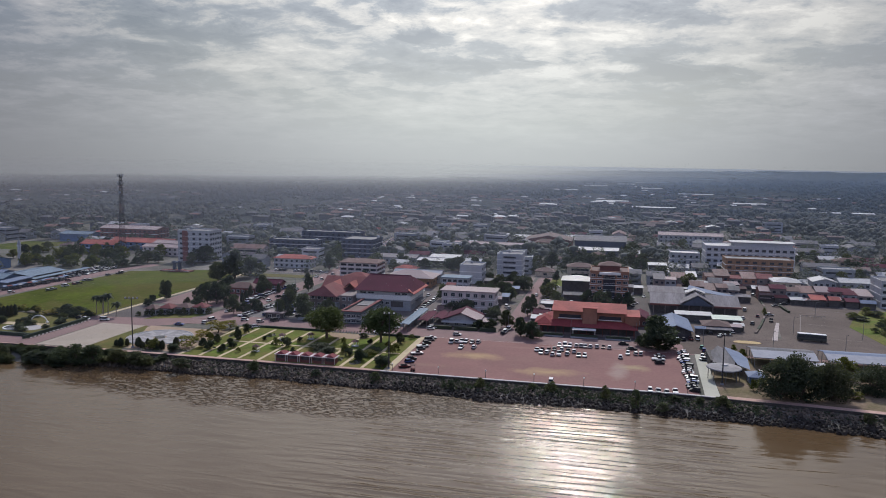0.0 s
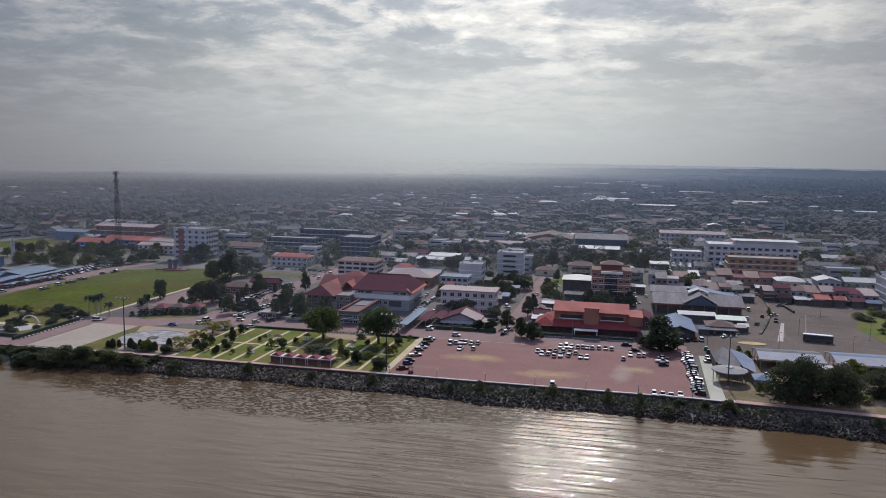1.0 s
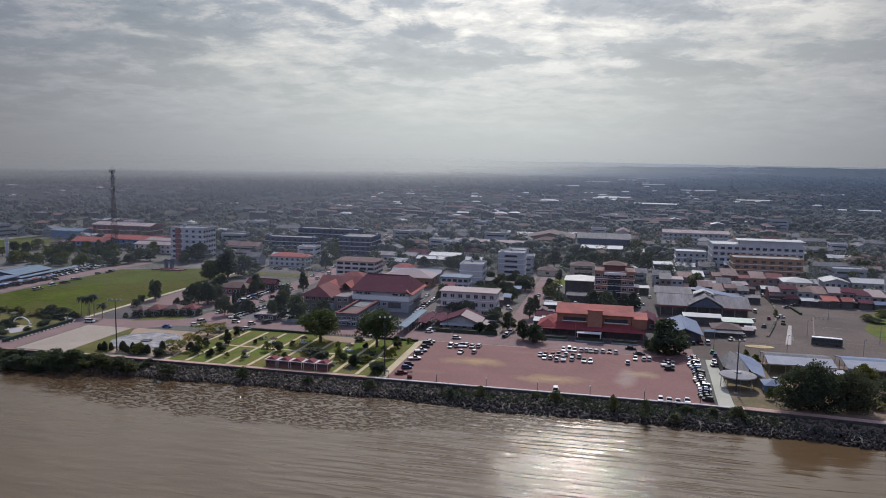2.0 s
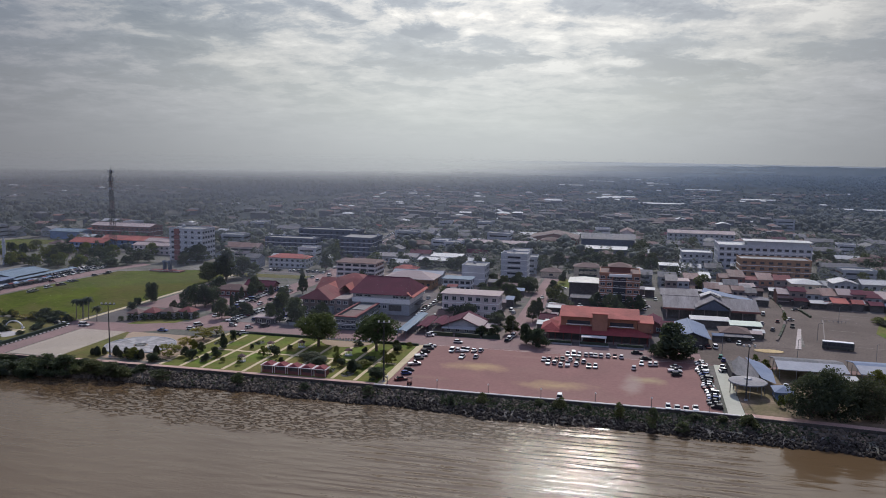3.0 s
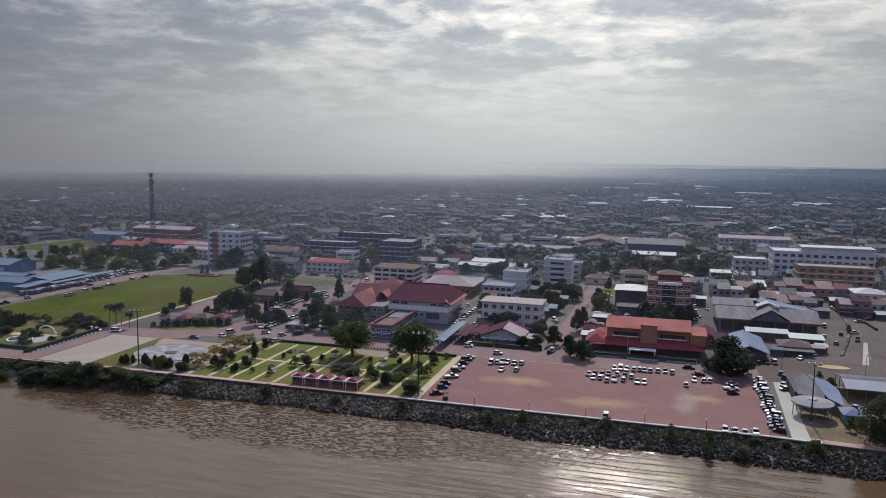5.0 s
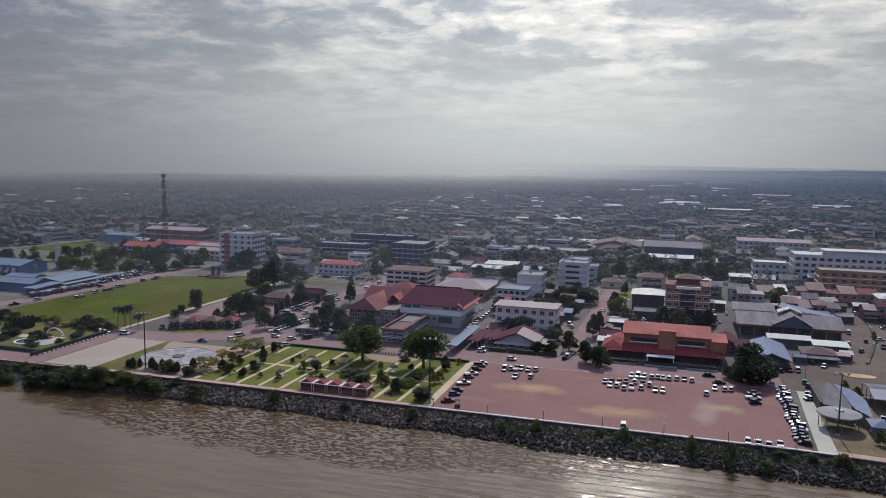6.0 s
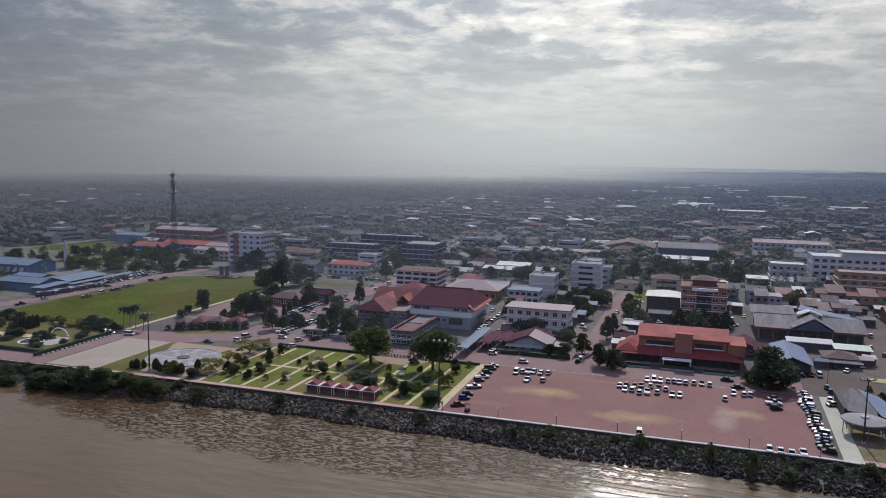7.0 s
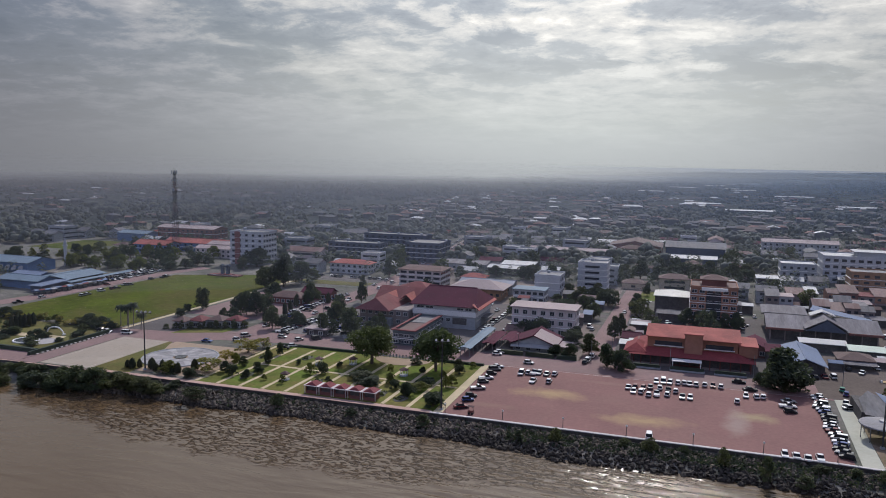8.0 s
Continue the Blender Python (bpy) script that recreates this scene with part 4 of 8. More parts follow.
def quad_slab(k, p, th=0.18):
    """A thin sloping sheet over four corners."""
    k.hull([(x, y, z - th) for x, y, z in p] + list(p), [(3, 2, 1, 0), (4, 5, 6, 7), (0, 1, 5, 4), (1, 2, 6, 5), (2, 3, 7, 6), (3, 0, 4, 7)])
    return k


def canopy(name, label, category, x0, y0, x1, y1, h, mat, rise=0.6, along="y", step=5.0, group="", roof="gable", turn=0.0):
    """An open roof on steel posts."""
    cx, cy = (x0 + x1) / 2, (y0 + y1) / 2
    t = thing(name, label, category, cx, cy, 0, turn, group)
    TAKEN.append((x0 - 1, y0 - 1, x1 + 1, y1 + 1))
    a, b, c, d = x0 - cx, y0 - cy, x1 - cx, y1 - cy
    k = Kit()
    if roof == "gable":
        k.gable(a, b, c, d, h, rise, 0.3, along)
    else:
        quad_slab(k, [(a, b, h), (c, b, h), (c, d, h + rise), (a, d, h + rise)])
    part("roof", k, mat, t)
    nx, ny = max(1, round((c - a) / step)), max(1, round((d - b) / step))
    post = Kit().box(-0.1, -0.1, 0, 0.1, 0.1, h - 0.05).mesh("post", STEEL)
    for i in range(nx + 1):
        for j in range(ny + 1):
            if i in (0, nx) or j in (0, ny):
                part("post", post, None, t, at=(a + 0.2 + (c - a - 0.4) * i / nx, b + 0.2 + (d - b - 0.4) * j / ny, 0))
    return t


# the large hall with the red hipped roof
hall = thing("civic_hall", "large white hall with a steep red tiled hipped roof", "hall", -31.5, 115, 0)
TAKEN.append((-80, 84, -14, 160))
part("wall", Kit().box(-14, -15, -0.1, 12.5, 9, 9.2), WALL_WHITE, hall)
part("roof", Kit().hip(-14, -15, 12.5, 9, 9.3, 6.0, 1.4, 4.2), ROOF_RED, hall)
part("east_skirt", quad_slab(Kit(), [(11.6, -16.6, 10.6), (15.0, -17.4, 8.7), (15.0, 10.6, 8.7), (11.6, 9.6, 10.6)], 0.25), ROOF_SALMON, hall, "paler lower roof skirt")
part("side_porch", Kit().box(12.6, -6, 3.4, 16, 4, 3.7), ROOF_GREY, hall, "grey flat side porch")
part("band", Kit().box(-14.3, -15.5, 5.2, 13, -14.9, 7.2).box(12.4, -15, 5.2, 13, 9, 7.2), TRIM, hall, "white concrete sun band")
part("lower_wall", Kit().box(-14.06, -15.06, -0.1, 12.56, 9.02, 4.9), WALL_GREY, hall, "grimy pale lower storey")
part("ridge", Kit().box(-11.2, -3.25, 15.2, 9.7, -2.75, 15.45), ROOF_RED, hall)
# dark panels painted on the wall as the shade of open bays
for bx0, bx1, bz0 in ((-13.6, -4, 0.4), (3, 9, 1.8)):
    part("balcony", Kit().box(bx0, -15.1, bz0, bx1, -15.0, 4.5), WALL_DARK, hall, "dark panel painted for the shade of an open bay")
windows(hall, "s", -13, -5, -15, 7.3, 1, 1.6, 2, (3.0, 0.8))
windows(hall, "s", 4.5, 11.5, -15, 7.3, 1, 1.6, 2, (2.6, 0.8))
windows(hall, "s", -3, 2.5, -15.06, 2.2, 1, 2.6, 2, (1.6, 1.3))
windows(hall, "e", -13, 8, 12.5, 2.6, 1, 2.6, 6, (2.0, 1.3))
windows(hall, "e", -13, 8, 12.5, 7.2, 1, 1.9, 6, (2.4, 0.9))
wing = thing("hall_wing", "two storey wing with stepped salmon tiled roofs", "building", -60, 118, 0)
part("wall", Kit().box(-8, -22, -0.1, 14, -4, 6.6).box(-8, -4, -0.1, 14.4, 30, 7.2), WALL_BROWN, wing)
part("front_roof", Kit().hip(-8, -25, 6, -5, 6.6, 4.2, 1.0, 4.5), ROOF_FADED, wing)
part("main_roof", Kit().gable(-8, -5, 13, 12, 7.2, 4.8, 0.8, "x"), ROOF_FADED, wing)
part("rear_roof", Kit().hip(-10, 14, 12, 34, 7.3, 4.0, 1.0), ROOF_FADED, wing)
for gx in (-1.0, 7.5):
    part("dormer", Kit().gable(gx - 2.6, -9, gx + 2.6, 2, 8.4, 2.4, 0.3, "y"), ROOF_SALMON, wing)
part("porch", Kit().box(-1, -24.5, 0, 7, -22, 3.2), WALL_GREY, wing)
windows(wing, "s", -8, 14, -22, 0.2, 2, 3.2, 7, (1.6, 1.3))
annex = building("hall_annex", "low flat roofed annex edged with red tiles", "building", -41, 66.5, -32.4, 97, 4.6, WALL_TEAL, ROOF_BROWN, "flat", storeys=2, cols=(4, 9, 0), size=(1.6, 1.0))
part("roof_slab", Kit().box(-3.6, 2, 4.75, 3.2, 14.5, 5.0), ROOF_FLAT, annex, "grey raised roof slab")
part("edge_tiles", Kit().box(-4.9, -16.0, 5.36, 4.9, -14.4, 5.7).box(3.4, -14.4, 5.36, 4.9, 15.5, 5.7).box(-4.9, -14.4, 5.36, -4.0, 15.5, 5.7), ROOF_FADED, annex, "salmon tile edging")
canopy("walkway_canopy", "long pale blue metal walkway canopy on posts", "canopy", -12.3, 58, -8.7, 93, 3.2, ROOF_TEAL, 0.5)
canopy("car_shelter", "low dark red carport roof on posts", "carport", -7.2, 69, -3.2, 89, 2.9, ROOF_RED, 0.5, group="carports")
canopy("car_shelter", "low dark red carport roof on posts", "carport", -2.2, 76, 1.6, 92, 2.8, ROOF_RED, 0.5, group="carports")

# pink block, low house, small offices
building("shop_block", "pink three storey block under a pale flat roof", "building", -4, 101, 21, 113, 10.8, WALL_PINK, ROOF_PINK, "slab", storeys=3, cols=(7, 3, 0), size=(1.7, 1.6), over=0.8)
low = building("bungalow", "low house with patched rusty and pale metal roofs", "house", 3, 74, 18, 88, 2.8, WALL_GREY, ROOF_RED, "gable", 3.4, 1, (4, 2, 0), over=1.2, along="y")
part("lean_to", quad_slab(Kit(), [(-8, -9.5, 2.2), (6, -9.5, 2.2), (6, -6.5, 2.9), (-8, -6.5, 2.9)]), ROOF_WHITE, low, "pale metal lean-to roof")
part("side_roof", quad_slab(Kit(), [(8.6, -5.5, 2.6), (13, -5.5, 2.3), (13, 4, 2.3), (8.6, 4, 2.6)]), ROOF_PINK, low, "pinkish side roof")
part("patch", quad_slab(Kit(), [(0.4, -8.0, 6.32), (0.4, 4.5, 6.32), (8.6, 4.5, 3.12), (8.6, -8.0, 3.12)][::-1], 0.08), ROOF_PINK, low, "pale patched roof sheets")
building("bungalow", "small house with a rusty low roof", "house", -4, 92, 2, 99, 3, WALL_CREAM, ROOF_BROWN, "gable", 1.6, 1, (2, 1, 0))
building("office_block", "small pale office with a blue grey flat roof", "building", -19, 168, -4, 178, 6.2, WALL_WHITE, ROOF_TEAL, "slab", storeys=2, cols=(5, 2, 0), size=(2.0, 1.4))
building("office_block", "plain white three storey block with a stair head", "building", -13, 189, 0, 204, 10.4, WALL_WHITE, ROOF_FLAT, "flat", storeys=3, cols=(0, 3, 0), tanks=1)
building("office_tower", "white five storey office slab with window bands", "building", 6, 208, 21, 222, 15.5, WALL_WHITE, ROOF_FLAT, "flat", storeys=5, cols=(1, 0, 0), size=(7.4, 1.1), tanks=2)
building("shop_block", "pink four storey block with rows of windows", "building", -84, 181, -61, 197, 10.4, WALL_PINK, ROOF_BROWN, "hip", 1.6, 4, (5, 4, 0), (3.4, 1.2), inset=3)
building("assembly_hall", "wide hall with a pale hipped metal roof", "hall", -50, 166, -25, 182, 5.6, WALL_YELLOW, ROOF_PINK, "hip", 3.2, 1, (8, 4, 0), over=1.8)
building("store_shed", "low store with a pale lilac metal roof", "shed", -52, 186, -24, 196, 5.0, WALL_GREY, ROOF_PALE, "gable", 1.6, 1, (6, 2, 0), bands=False)
building("store_shed", "broad low store with a grey metal roof", "shed", -84, 256, -57, 272, 4.5, WALL_GREY, ROOF_ZINC, "gable", 1.6, 1, (6, 2, 0), bands=False)
building("store_shed", "low market store with a white metal roof", "shed", -54, 250, -26, 262, 4.2, WALL_DARK, ROOF_WHITE, "gable", 1.2, 1, (0, 0, 0), bands=False)
building("store_shed", "low market store with a white metal roof", "shed", -50, 268, -30, 278, 4.2, WALL_DARK, ROOF_WHITE, "shed", 1.0, 1, (0, 0, 0), bands=False)

# red roofed hall on the square
ph = thing("exhibition_hall", "terracotta hall with salmon upper roof and red veranda roof", "hall", 64.5, 84, 0)
TAKEN.append((42, 66, 88, 102))
part("wall", Kit().box(-19, -10, -0.1, 19, 13, 4.2), WALL_RED, ph)
part("upper_wall", Kit().box(-14.5, -7, 4.2, 15, 12, 9.0), WALL_ORANGE, ph)
part("veranda_roof", Kit().hull([(-20.5, -12.5, 3.5), (20.5, -12.5, 3.5), (15, -7.02, 5.4), (-14.5, -7.02, 5.4), (-20.5, 14, 3.5), (-14.5, 12.02, 5.4), (20.5, 14, 3.5), (15, 12.02, 5.4)],
                                [(0, 1, 2, 3), (4, 0, 3, 5), (1, 6, 7, 2), (6, 4, 5, 7), (0, 4, 6, 1)]), ROOF_VERANDA, ph, "bright red veranda roof")
part("upper_roof", quad_slab(Kit(), [(-15.2, -8.2, 9.3), (15.8, -8.2, 9.3), (15.8, 3.5, 11.4), (-15.2, 3.5, 11.4)]), ROOF_SALMON, ph, "salmon front roof slope")
part("rear_roof", quad_slab(Kit(), [(-15.2, 3.5, 11.4), (15.8, 3.5, 11.4), (15.8, 13, 9.3), (-15.2, 13, 9.3)]), ROOF_SALMON, ph)
part("gable_end", Kit().slab([(-14.5, -7), (-14.2, -7), (-14.2, 12), (-14.5, 12)], 9.0, 9.35), WALL_ORANGE, ph)
part("stair_tower", Kit().box(-2.2, -9.6, 3.6, 3.6, -6.9, 11.0), WALL_ORANGE, ph, "square terracotta stair tower")
part("tower_cap", Kit().box(-2.5, -9.9, 11.0, 3.9, -6.6, 11.3), ROOF_SALMON, ph)
part("entrance_canopy", Kit().box(-6, -15.6, 2.9, 3.5, -12.3, 3.2), TRIM, ph, "white entrance canopy")
for px in (-5.7, 3.2):
    part("column", Kit().box(px - 0.15, -15.4, -0.1, px + 0.15, -15.1, 2.95), TRIM, ph)
for x0_, x1_ in ((-12, -3), (4.6, 13.5)):
    part("window_band", Kit().box(x0_, -7.06, 6.2, x1_, -6.98, 7.6), GLASS, ph, "dark strip window")
    part("ledge", Kit().box(x0_ - 0.4, -7.5, 5.9, x1_ + 0.4, -7.0, 6.15), TRIM, ph)
# dark band painted on the wall in place of the veranda's shade
part("veranda_opening", Kit().box(-18.6, -10.06, 0.5, 18.6, -9.96, 3.4), WALL_DARK, ph, "dark panel painted for the shade of the open veranda")
for i in range(13):
    part("veranda_post", Kit().box(-19.6 + i * 3.2, -12.1, -0.1, -19.3 + i * 3.2, -11.8, 3.5), WALL_RED, ph)
part("balustrade", Kit().box(-19.6, -12.0, 0, -6.2, -11.9, 0.9).box(3.8, -12.0, 0, 19.4, -11.9, 0.9), WALL_BROWN, ph)
part("east_wing", Kit().box(15.2, -7.5, 4.3, 21, 7, 8.0), WALL_ORANGE, ph, "terracotta side wing")
part("wing_roof", Kit().box(15.1, -7.8, 8.0, 21.3, 7.3, 8.25), ROOF_SALMON, ph)
part("west_roof", Kit().hip(-21.5, -10.5, -15, 2, 4.0, 2.4, 0.8), ROOF_VERANDA, ph, "bright red hipped side roof")
for hx0, hx1 in ((46, 55), (58, 69), (72, 82)):
    h_ = thing("hedge_planter", "dark clipped hedge in a long planter by the road", "planter", (hx0 + hx1) / 2, 67.2, 0, group="planters along the road")
    part("trough", Kit().box((hx0 - hx1) / 2, -0.7, 0, (hx1 - hx0) / 2, 0.7, 0.6), WALL_GREY, h_)
    part("foliage", Kit().box((hx0 - hx1) / 2 + .1, -0.6, 0.6, (hx1 - hx0) / 2 - .1, 0.6, 1.5, 0.15), LEAF_DARK, h_)

# behind it
building("store_shed", "dark walled shed under a bright white roof", "shed", 47.5, 169, 63, 184, 7.8, WALL_DARK, ROOF_CREAM, "hip", 2.0, 2, (0, 0, 0), bands=False)
building("store_shed", "low grey roofed shed", "shed", 50, 148, 61, 155, 3.6, WALL_DARK, ROOF_GREY, "gable", 1.0, 1, (0, 0, 0), bands=False)
ob_ = building("hotel_block", "terracotta five storey block with rooftop pavilion", "building", 63, 147, 82, 166, 16.2, WALL_ORANGE, ROOF_BROWN, "flat", storeys=5, cols=(6, 0, 5), size=(2.0, 1.2), tanks=1)
part("roof_house", Kit().box(-5, -4, 16.2, 5, 4, 19.0), WALL_RED, ob_)
part("roof_house_roof", Kit().hip(-5, -4, 5, 4, 19.1, 1.8, 0.8), ROOF_BROWN, ob_)
part("porch_roof", Kit().box(-5, -11, 15.2, 5.5, -9.3, 16.4), TRIM, ob_, "white front coping")
part("dark_bay", Kit().box(-3, -9.62, 0.3, 3, -9.48, 14.5), GLASS, ob_, "dark glazed centre bay")
building("kiosk_house", "small dark red roofed house", "house", 84, 96, 90, 112, 3.4, WALL_RED, ROOF_RED, "gable", 1.6, 1, (2, 0, 2), along="y")
building("kiosk_house", "small red roofed shop beside the side street", "house", 40, 96, 46, 104, 3.2, WALL_RED, ROOF_RED, "gable", 1.4, 1, (2, 0, 1))
building("kiosk_house", "low shop with a white canopy roof", "house", 43, 88, 50, 95, 2.8, WALL_GREY, ROOF_WHITE, "shed", 0.5, 1, (2, 0, 1))

# market halls on the east side
mh = thing("market_hall", "large market hall with layered grey metal roofs", "hall", 113, 143, 0)
TAKEN.append((91, 112, 138, 168))
part("wall", Kit().box(-19, -12, -0.1, 19, 20, 5.6), WALL_DARK, mh)
part("front_roof", quad_slab(Kit(), [(-21, -15, 5.2), (20, -15, 5.2), (20, -3, 8.6), (-21, -3, 8.6)]), ROOF_ZINC, mh, "grey metal front roof slope")
part("rear_roof", quad_slab(Kit(), [(-21, -3, 8.6), (20, -3, 8.6), (20, 12, 5.6), (-21, 12, 5.6)]), ROOF_GREY, mh)
part("cross_roof", Kit().gable(-7, -17, 7.5, 0, 6.2, 4.2, 0.4, "y"), ROOF_ZINC, mh, "gabled cross roof over the entrance")
part("cross_gable", Kit().hull([(-6.8, -16.9, 5.3), (7.3, -16.9, 5.3), (0.25, -16.9, 10.0), (-6.8, -16.6, 5.3), (7.3, -16.6, 5.3), (0.25, -16.6, 10.0)],
                               [(0, 1, 2), (5, 4, 3), (0, 3, 4, 1), (1, 4, 5, 2), (2, 5, 3, 0)]), WALL_SLATE, mh, "dark blue gable wall")
part("lantern", Kit().gable(-4, -6, 4.5, -1, 9.6, 1.8, 0.4, "y"), ROOF_WHITE, mh, "raised white roof lantern")
part("fascia", Kit().box(-21.2, -15.4, 4.4, -7.6, -14.9, 5.3), WALL_RED, mh, "dull red fascia board")
part("fascia", Kit().box(8.2, -15.4, 4.4, 20.3, -14.9, 5.3), WALL_RED, mh, "dull red fascia board")
part("blue_roof", quad_slab(Kit(), [(-2, 14, 8.2), (20, 6, 6.2), (21, 12, 6.2), (0, 22, 9.0)]), ROOF_BLUE, mh, "blue metal sheet roof")
part("pale_roof", quad_slab(Kit(), [(-21, 12, 6.2), (-3, 12, 6.2), (-3, 22, 8.0), (-21, 22, 8.0)]), ROOF_ZINC, mh, "pale metal roof")
for i in range(8):
    part("column", Kit().box(-19.5 + i * 5.4, -14.4, -0.1, -19.1 + i * 5.4, -14.0, 5.1), WALL_BROWN, mh)
building("stall_shed", "open shed with a pale blue ridged metal roof", "shed", 94.5, 78.5, 106.3, 104, 3.0, WALL_DARK, ROOF_BLUE, "gable", 2.4, 1, (0, 0, 0), along="y", over=1.0, bands=False)
building("stall_row", "row of stalls under a white roof", "stall", 103, 113, 118, 118, 3.4, WALL_DARK, ROOF_WHITE, "shed", 0.6, 1, (0, 0, 0), bands=False, group="market stalls")
building("stall_row", "row of stalls under a pale green roof", "stall", 118.5, 107, 130, 113, 3.2, WALL_DARK, ROOF_GREEN, "shed", 0.6, 1, (0, 0, 0), bands=False, group="market stalls")
bh_ = building("food_stall", "small stall with a brown hipped roof and canopies", "stall", 113, 93, 123, 102, 3.0, WALL_DARK, ROOF_BROWN, "hip", 1.8, 1, (0, 0, 0), over=1.0)
part("canopy", quad_slab(Kit(), [(-5, -8, 2.2), (6, -8, 2.2), (6, -5.2, 2.8), (-5, -5.2, 2.8)]), ROOF_GREY, bh_, "pale canvas canopy")

# waterfront pavilions
canopy("market_pavilion", "long open pavilion under a pale blue metal roof", "pavilion", 124, 38, 145, 55, 3.8, ROOF_GREY, 1.6, "x", group="pavilions by the park")
canopy("market_pavilion", "long open pavilion under a blue grey metal roof", "pavilion", 149, 39, 176, 56, 3.8, ROOF_BLUE, 1.6, "x", group="pavilions by the park")
canopy("market_pavilion", "long open pavilion under a blue grey metal roof", "pavilion", 182, 40, 214, 56, 3.8, ROOF_BLUE, 1.6, "x", group="pavilions by the park")
canopy("pavilion_porch", "low white porch roof beside the pavilion", "canopy", 139, 33, 147, 38, 3.0, ROOF_WHITE, 0.3, roof="shed")
st = thing("stage_tent", "blue and grey peaked stage canopy with a round front roof", "pavilion", 115, 33, 0)
TAKEN.append((105, 12, 124, 52))
part("round_roof", Kit().lathe([(0.05, 4.9), (2.8, 4.65), (5.6, 4.25), (5.7, 3.95), (0.05, 4.0)], 32, (-3.6, -13.5)), GREY_PAVE, st, "flat round grey roof", smooth=False)
part("disc_hub", Kit().lathe([(0.05, 5.2), (1.0, 5.15), (1.2, 4.7), (0.05, 4.7)], 16, (-3.6, -13.5)), ROOF_WHITE, st, "pale hub on the round roof")
for i in range(8):
    a = i * math.tau / 8
    part("post", Kit().rod((-3.6 + 5 * math.cos(a), -13.5 + 5 * math.sin(a), -0.1), (-3.6 + 5 * math.cos(a), -13.5 + 5 * math.sin(a), 4.1), 0.12), STEEL, st)
part("main_roof", Kit().hull([(-2.5, 13, 5.4), (-6.2, -5, 3.7), (0.6, -8, 3.7), (2.6, 6, 4.0), (-5.2, 10, 3.7)], [(0, 1, 2), (0, 2, 3), (4, 1, 0), (1, 4, 3, 2), (4, 0, 3)]), ROOF_GREY, st, "pale grey peaked roof")
part("side_roof", Kit().hull([(-0.5, 13, 5.2), (1.6, -7, 3.7), (6.4, 3, 3.6), (5, 12, 3.6), (5.0, -12, 3.4)], [(0, 1, 2), (0, 2, 3), (1, 4, 2), (0, 3, 2, 4, 1)]), ROOF_BLUE, st, "blue peaked side roof")
# dark block, its colour standing in for shade under the roof
part("back_stage", Kit().box(-6.5, -2, -0.1, 4, 14, 3.4), WALL_DARK, st, "dark block painted for the shade under the stage roof")
for x0_, x1_, y0_ in ((-10.5, 10.5, -8.5), (-13.5, 13.5, -8.5), (-16, 16, -8)):
    pv = bpy.data.objects[("market_pavilion", "market_pavilion.001", "market_pavilion.002")[(-10.5, -13.5, -16).index(x0_)]]
    part("front_sheet", quad_slab(Kit(), [(x0_ - 0.3, y0_ - 0.4, 3.92), (x1_ + 0.3, y0_ - 0.4, 3.92), (x1_ + 0.3, -2.0, 5.12), (x0_ - 0.3, -2.0, 5.12)], 0.06), ROOF_PALE, pv, "pale front roof sheet")
building("blue_kiosk", "small kiosk with a blue roof in the park", "kiosk", 119, 15, 123.5, 21, 2.6, WALL_BLUE, ROOF_BLUE, "hip", 1.2, 1, (1, 0, 1))

# shop rows to the east and behind the market
_tr = random.Random(31)


def terrace(x0, x1, y0, y1, h, walls, roofs):
    """A row of narrow old shops, each with its own front, height and roof."""
    x = x0
    while x < x1 - 4:
        w, wall, rm = min(_tr.uniform(5.2, 8.6), x1 - x), _tr.choice(walls), _tr.choice(roofs)
        tall, deep = h * _tr.uniform(0.82, 1.15), _tr.uniform(-1.5, 1.5)
        building("shop_house", f"narrow old shop house with a {rm.name.split('_')[0]} roof", "shop", x, y0 + deep * 0.3, x + w - 0.06, y1 + deep, tall, wall, rm, _tr.choice(("gable", "gable", "shed", "slab")),
                 _tr.uniform(1.2, 2.4), 2, (2, 0, 0), (1.5, 1.2), over=0.4, bands=False, base_dark=True, group="shop houses", far=True)
        x += w


terrace(150, 207, 180, 192, 6.2, (WALL_RED, WALL_BROWN, WALL_SLATE, WALL_GREY), (ROOF_RED, ROOF_RED, ROOF_RUST, ROOF_PINK, ROOF_BROWN))
building("shop_block", "pale blue four storey corner block", "building", 207, 176, 228, 194, 13.5, WALL_WHITE, ROOF_FLAT, "flat", storeys=4, cols=(6, 0, 5), size=(2.2, 1.4))
building("shop_row", "old shops with a white hipped roof", "building", 162, 206, 176, 220, 6.8, WALL_CREAM, ROOF_WHITE, "hip", 2.0, 2, (4, 0, 3))
building("shop_row", "old shops with white metal roofs", "building", 184, 214, 196, 226, 6.8, WALL_GREY, ROOF_WHITE, "gable", 1.8, 2, (4, 0, 3), along="y")
building("shop_row", "old shops with white metal roofs", "building", 198, 214, 214, 226, 7.0, WALL_GREY, ROOF_WHITE, "gable", 1.8, 2, (4, 0, 3), along="x")
terrace(115, 142, 177, 189, 5.8, (WALL_RED, WALL_BROWN, WALL_DARK), (ROOF_BROWN, ROOF_ZINC, ROOF_RUST, ROOF_GREY))
terrace(118, 141, 194, 204, 5.6, (WALL_DARK, WALL_BROWN), (ROOF_ZINC, ROOF_WHITE, ROOF_GREY, ROOF_BROWN))
terrace(127, 164, 219, 232, 6.4, (WALL_RED, WALL_ORANGE, WALL_BROWN), (ROOF_RUST, ROOF_RUST, ROOF_BROWN, ROOF_FADED))
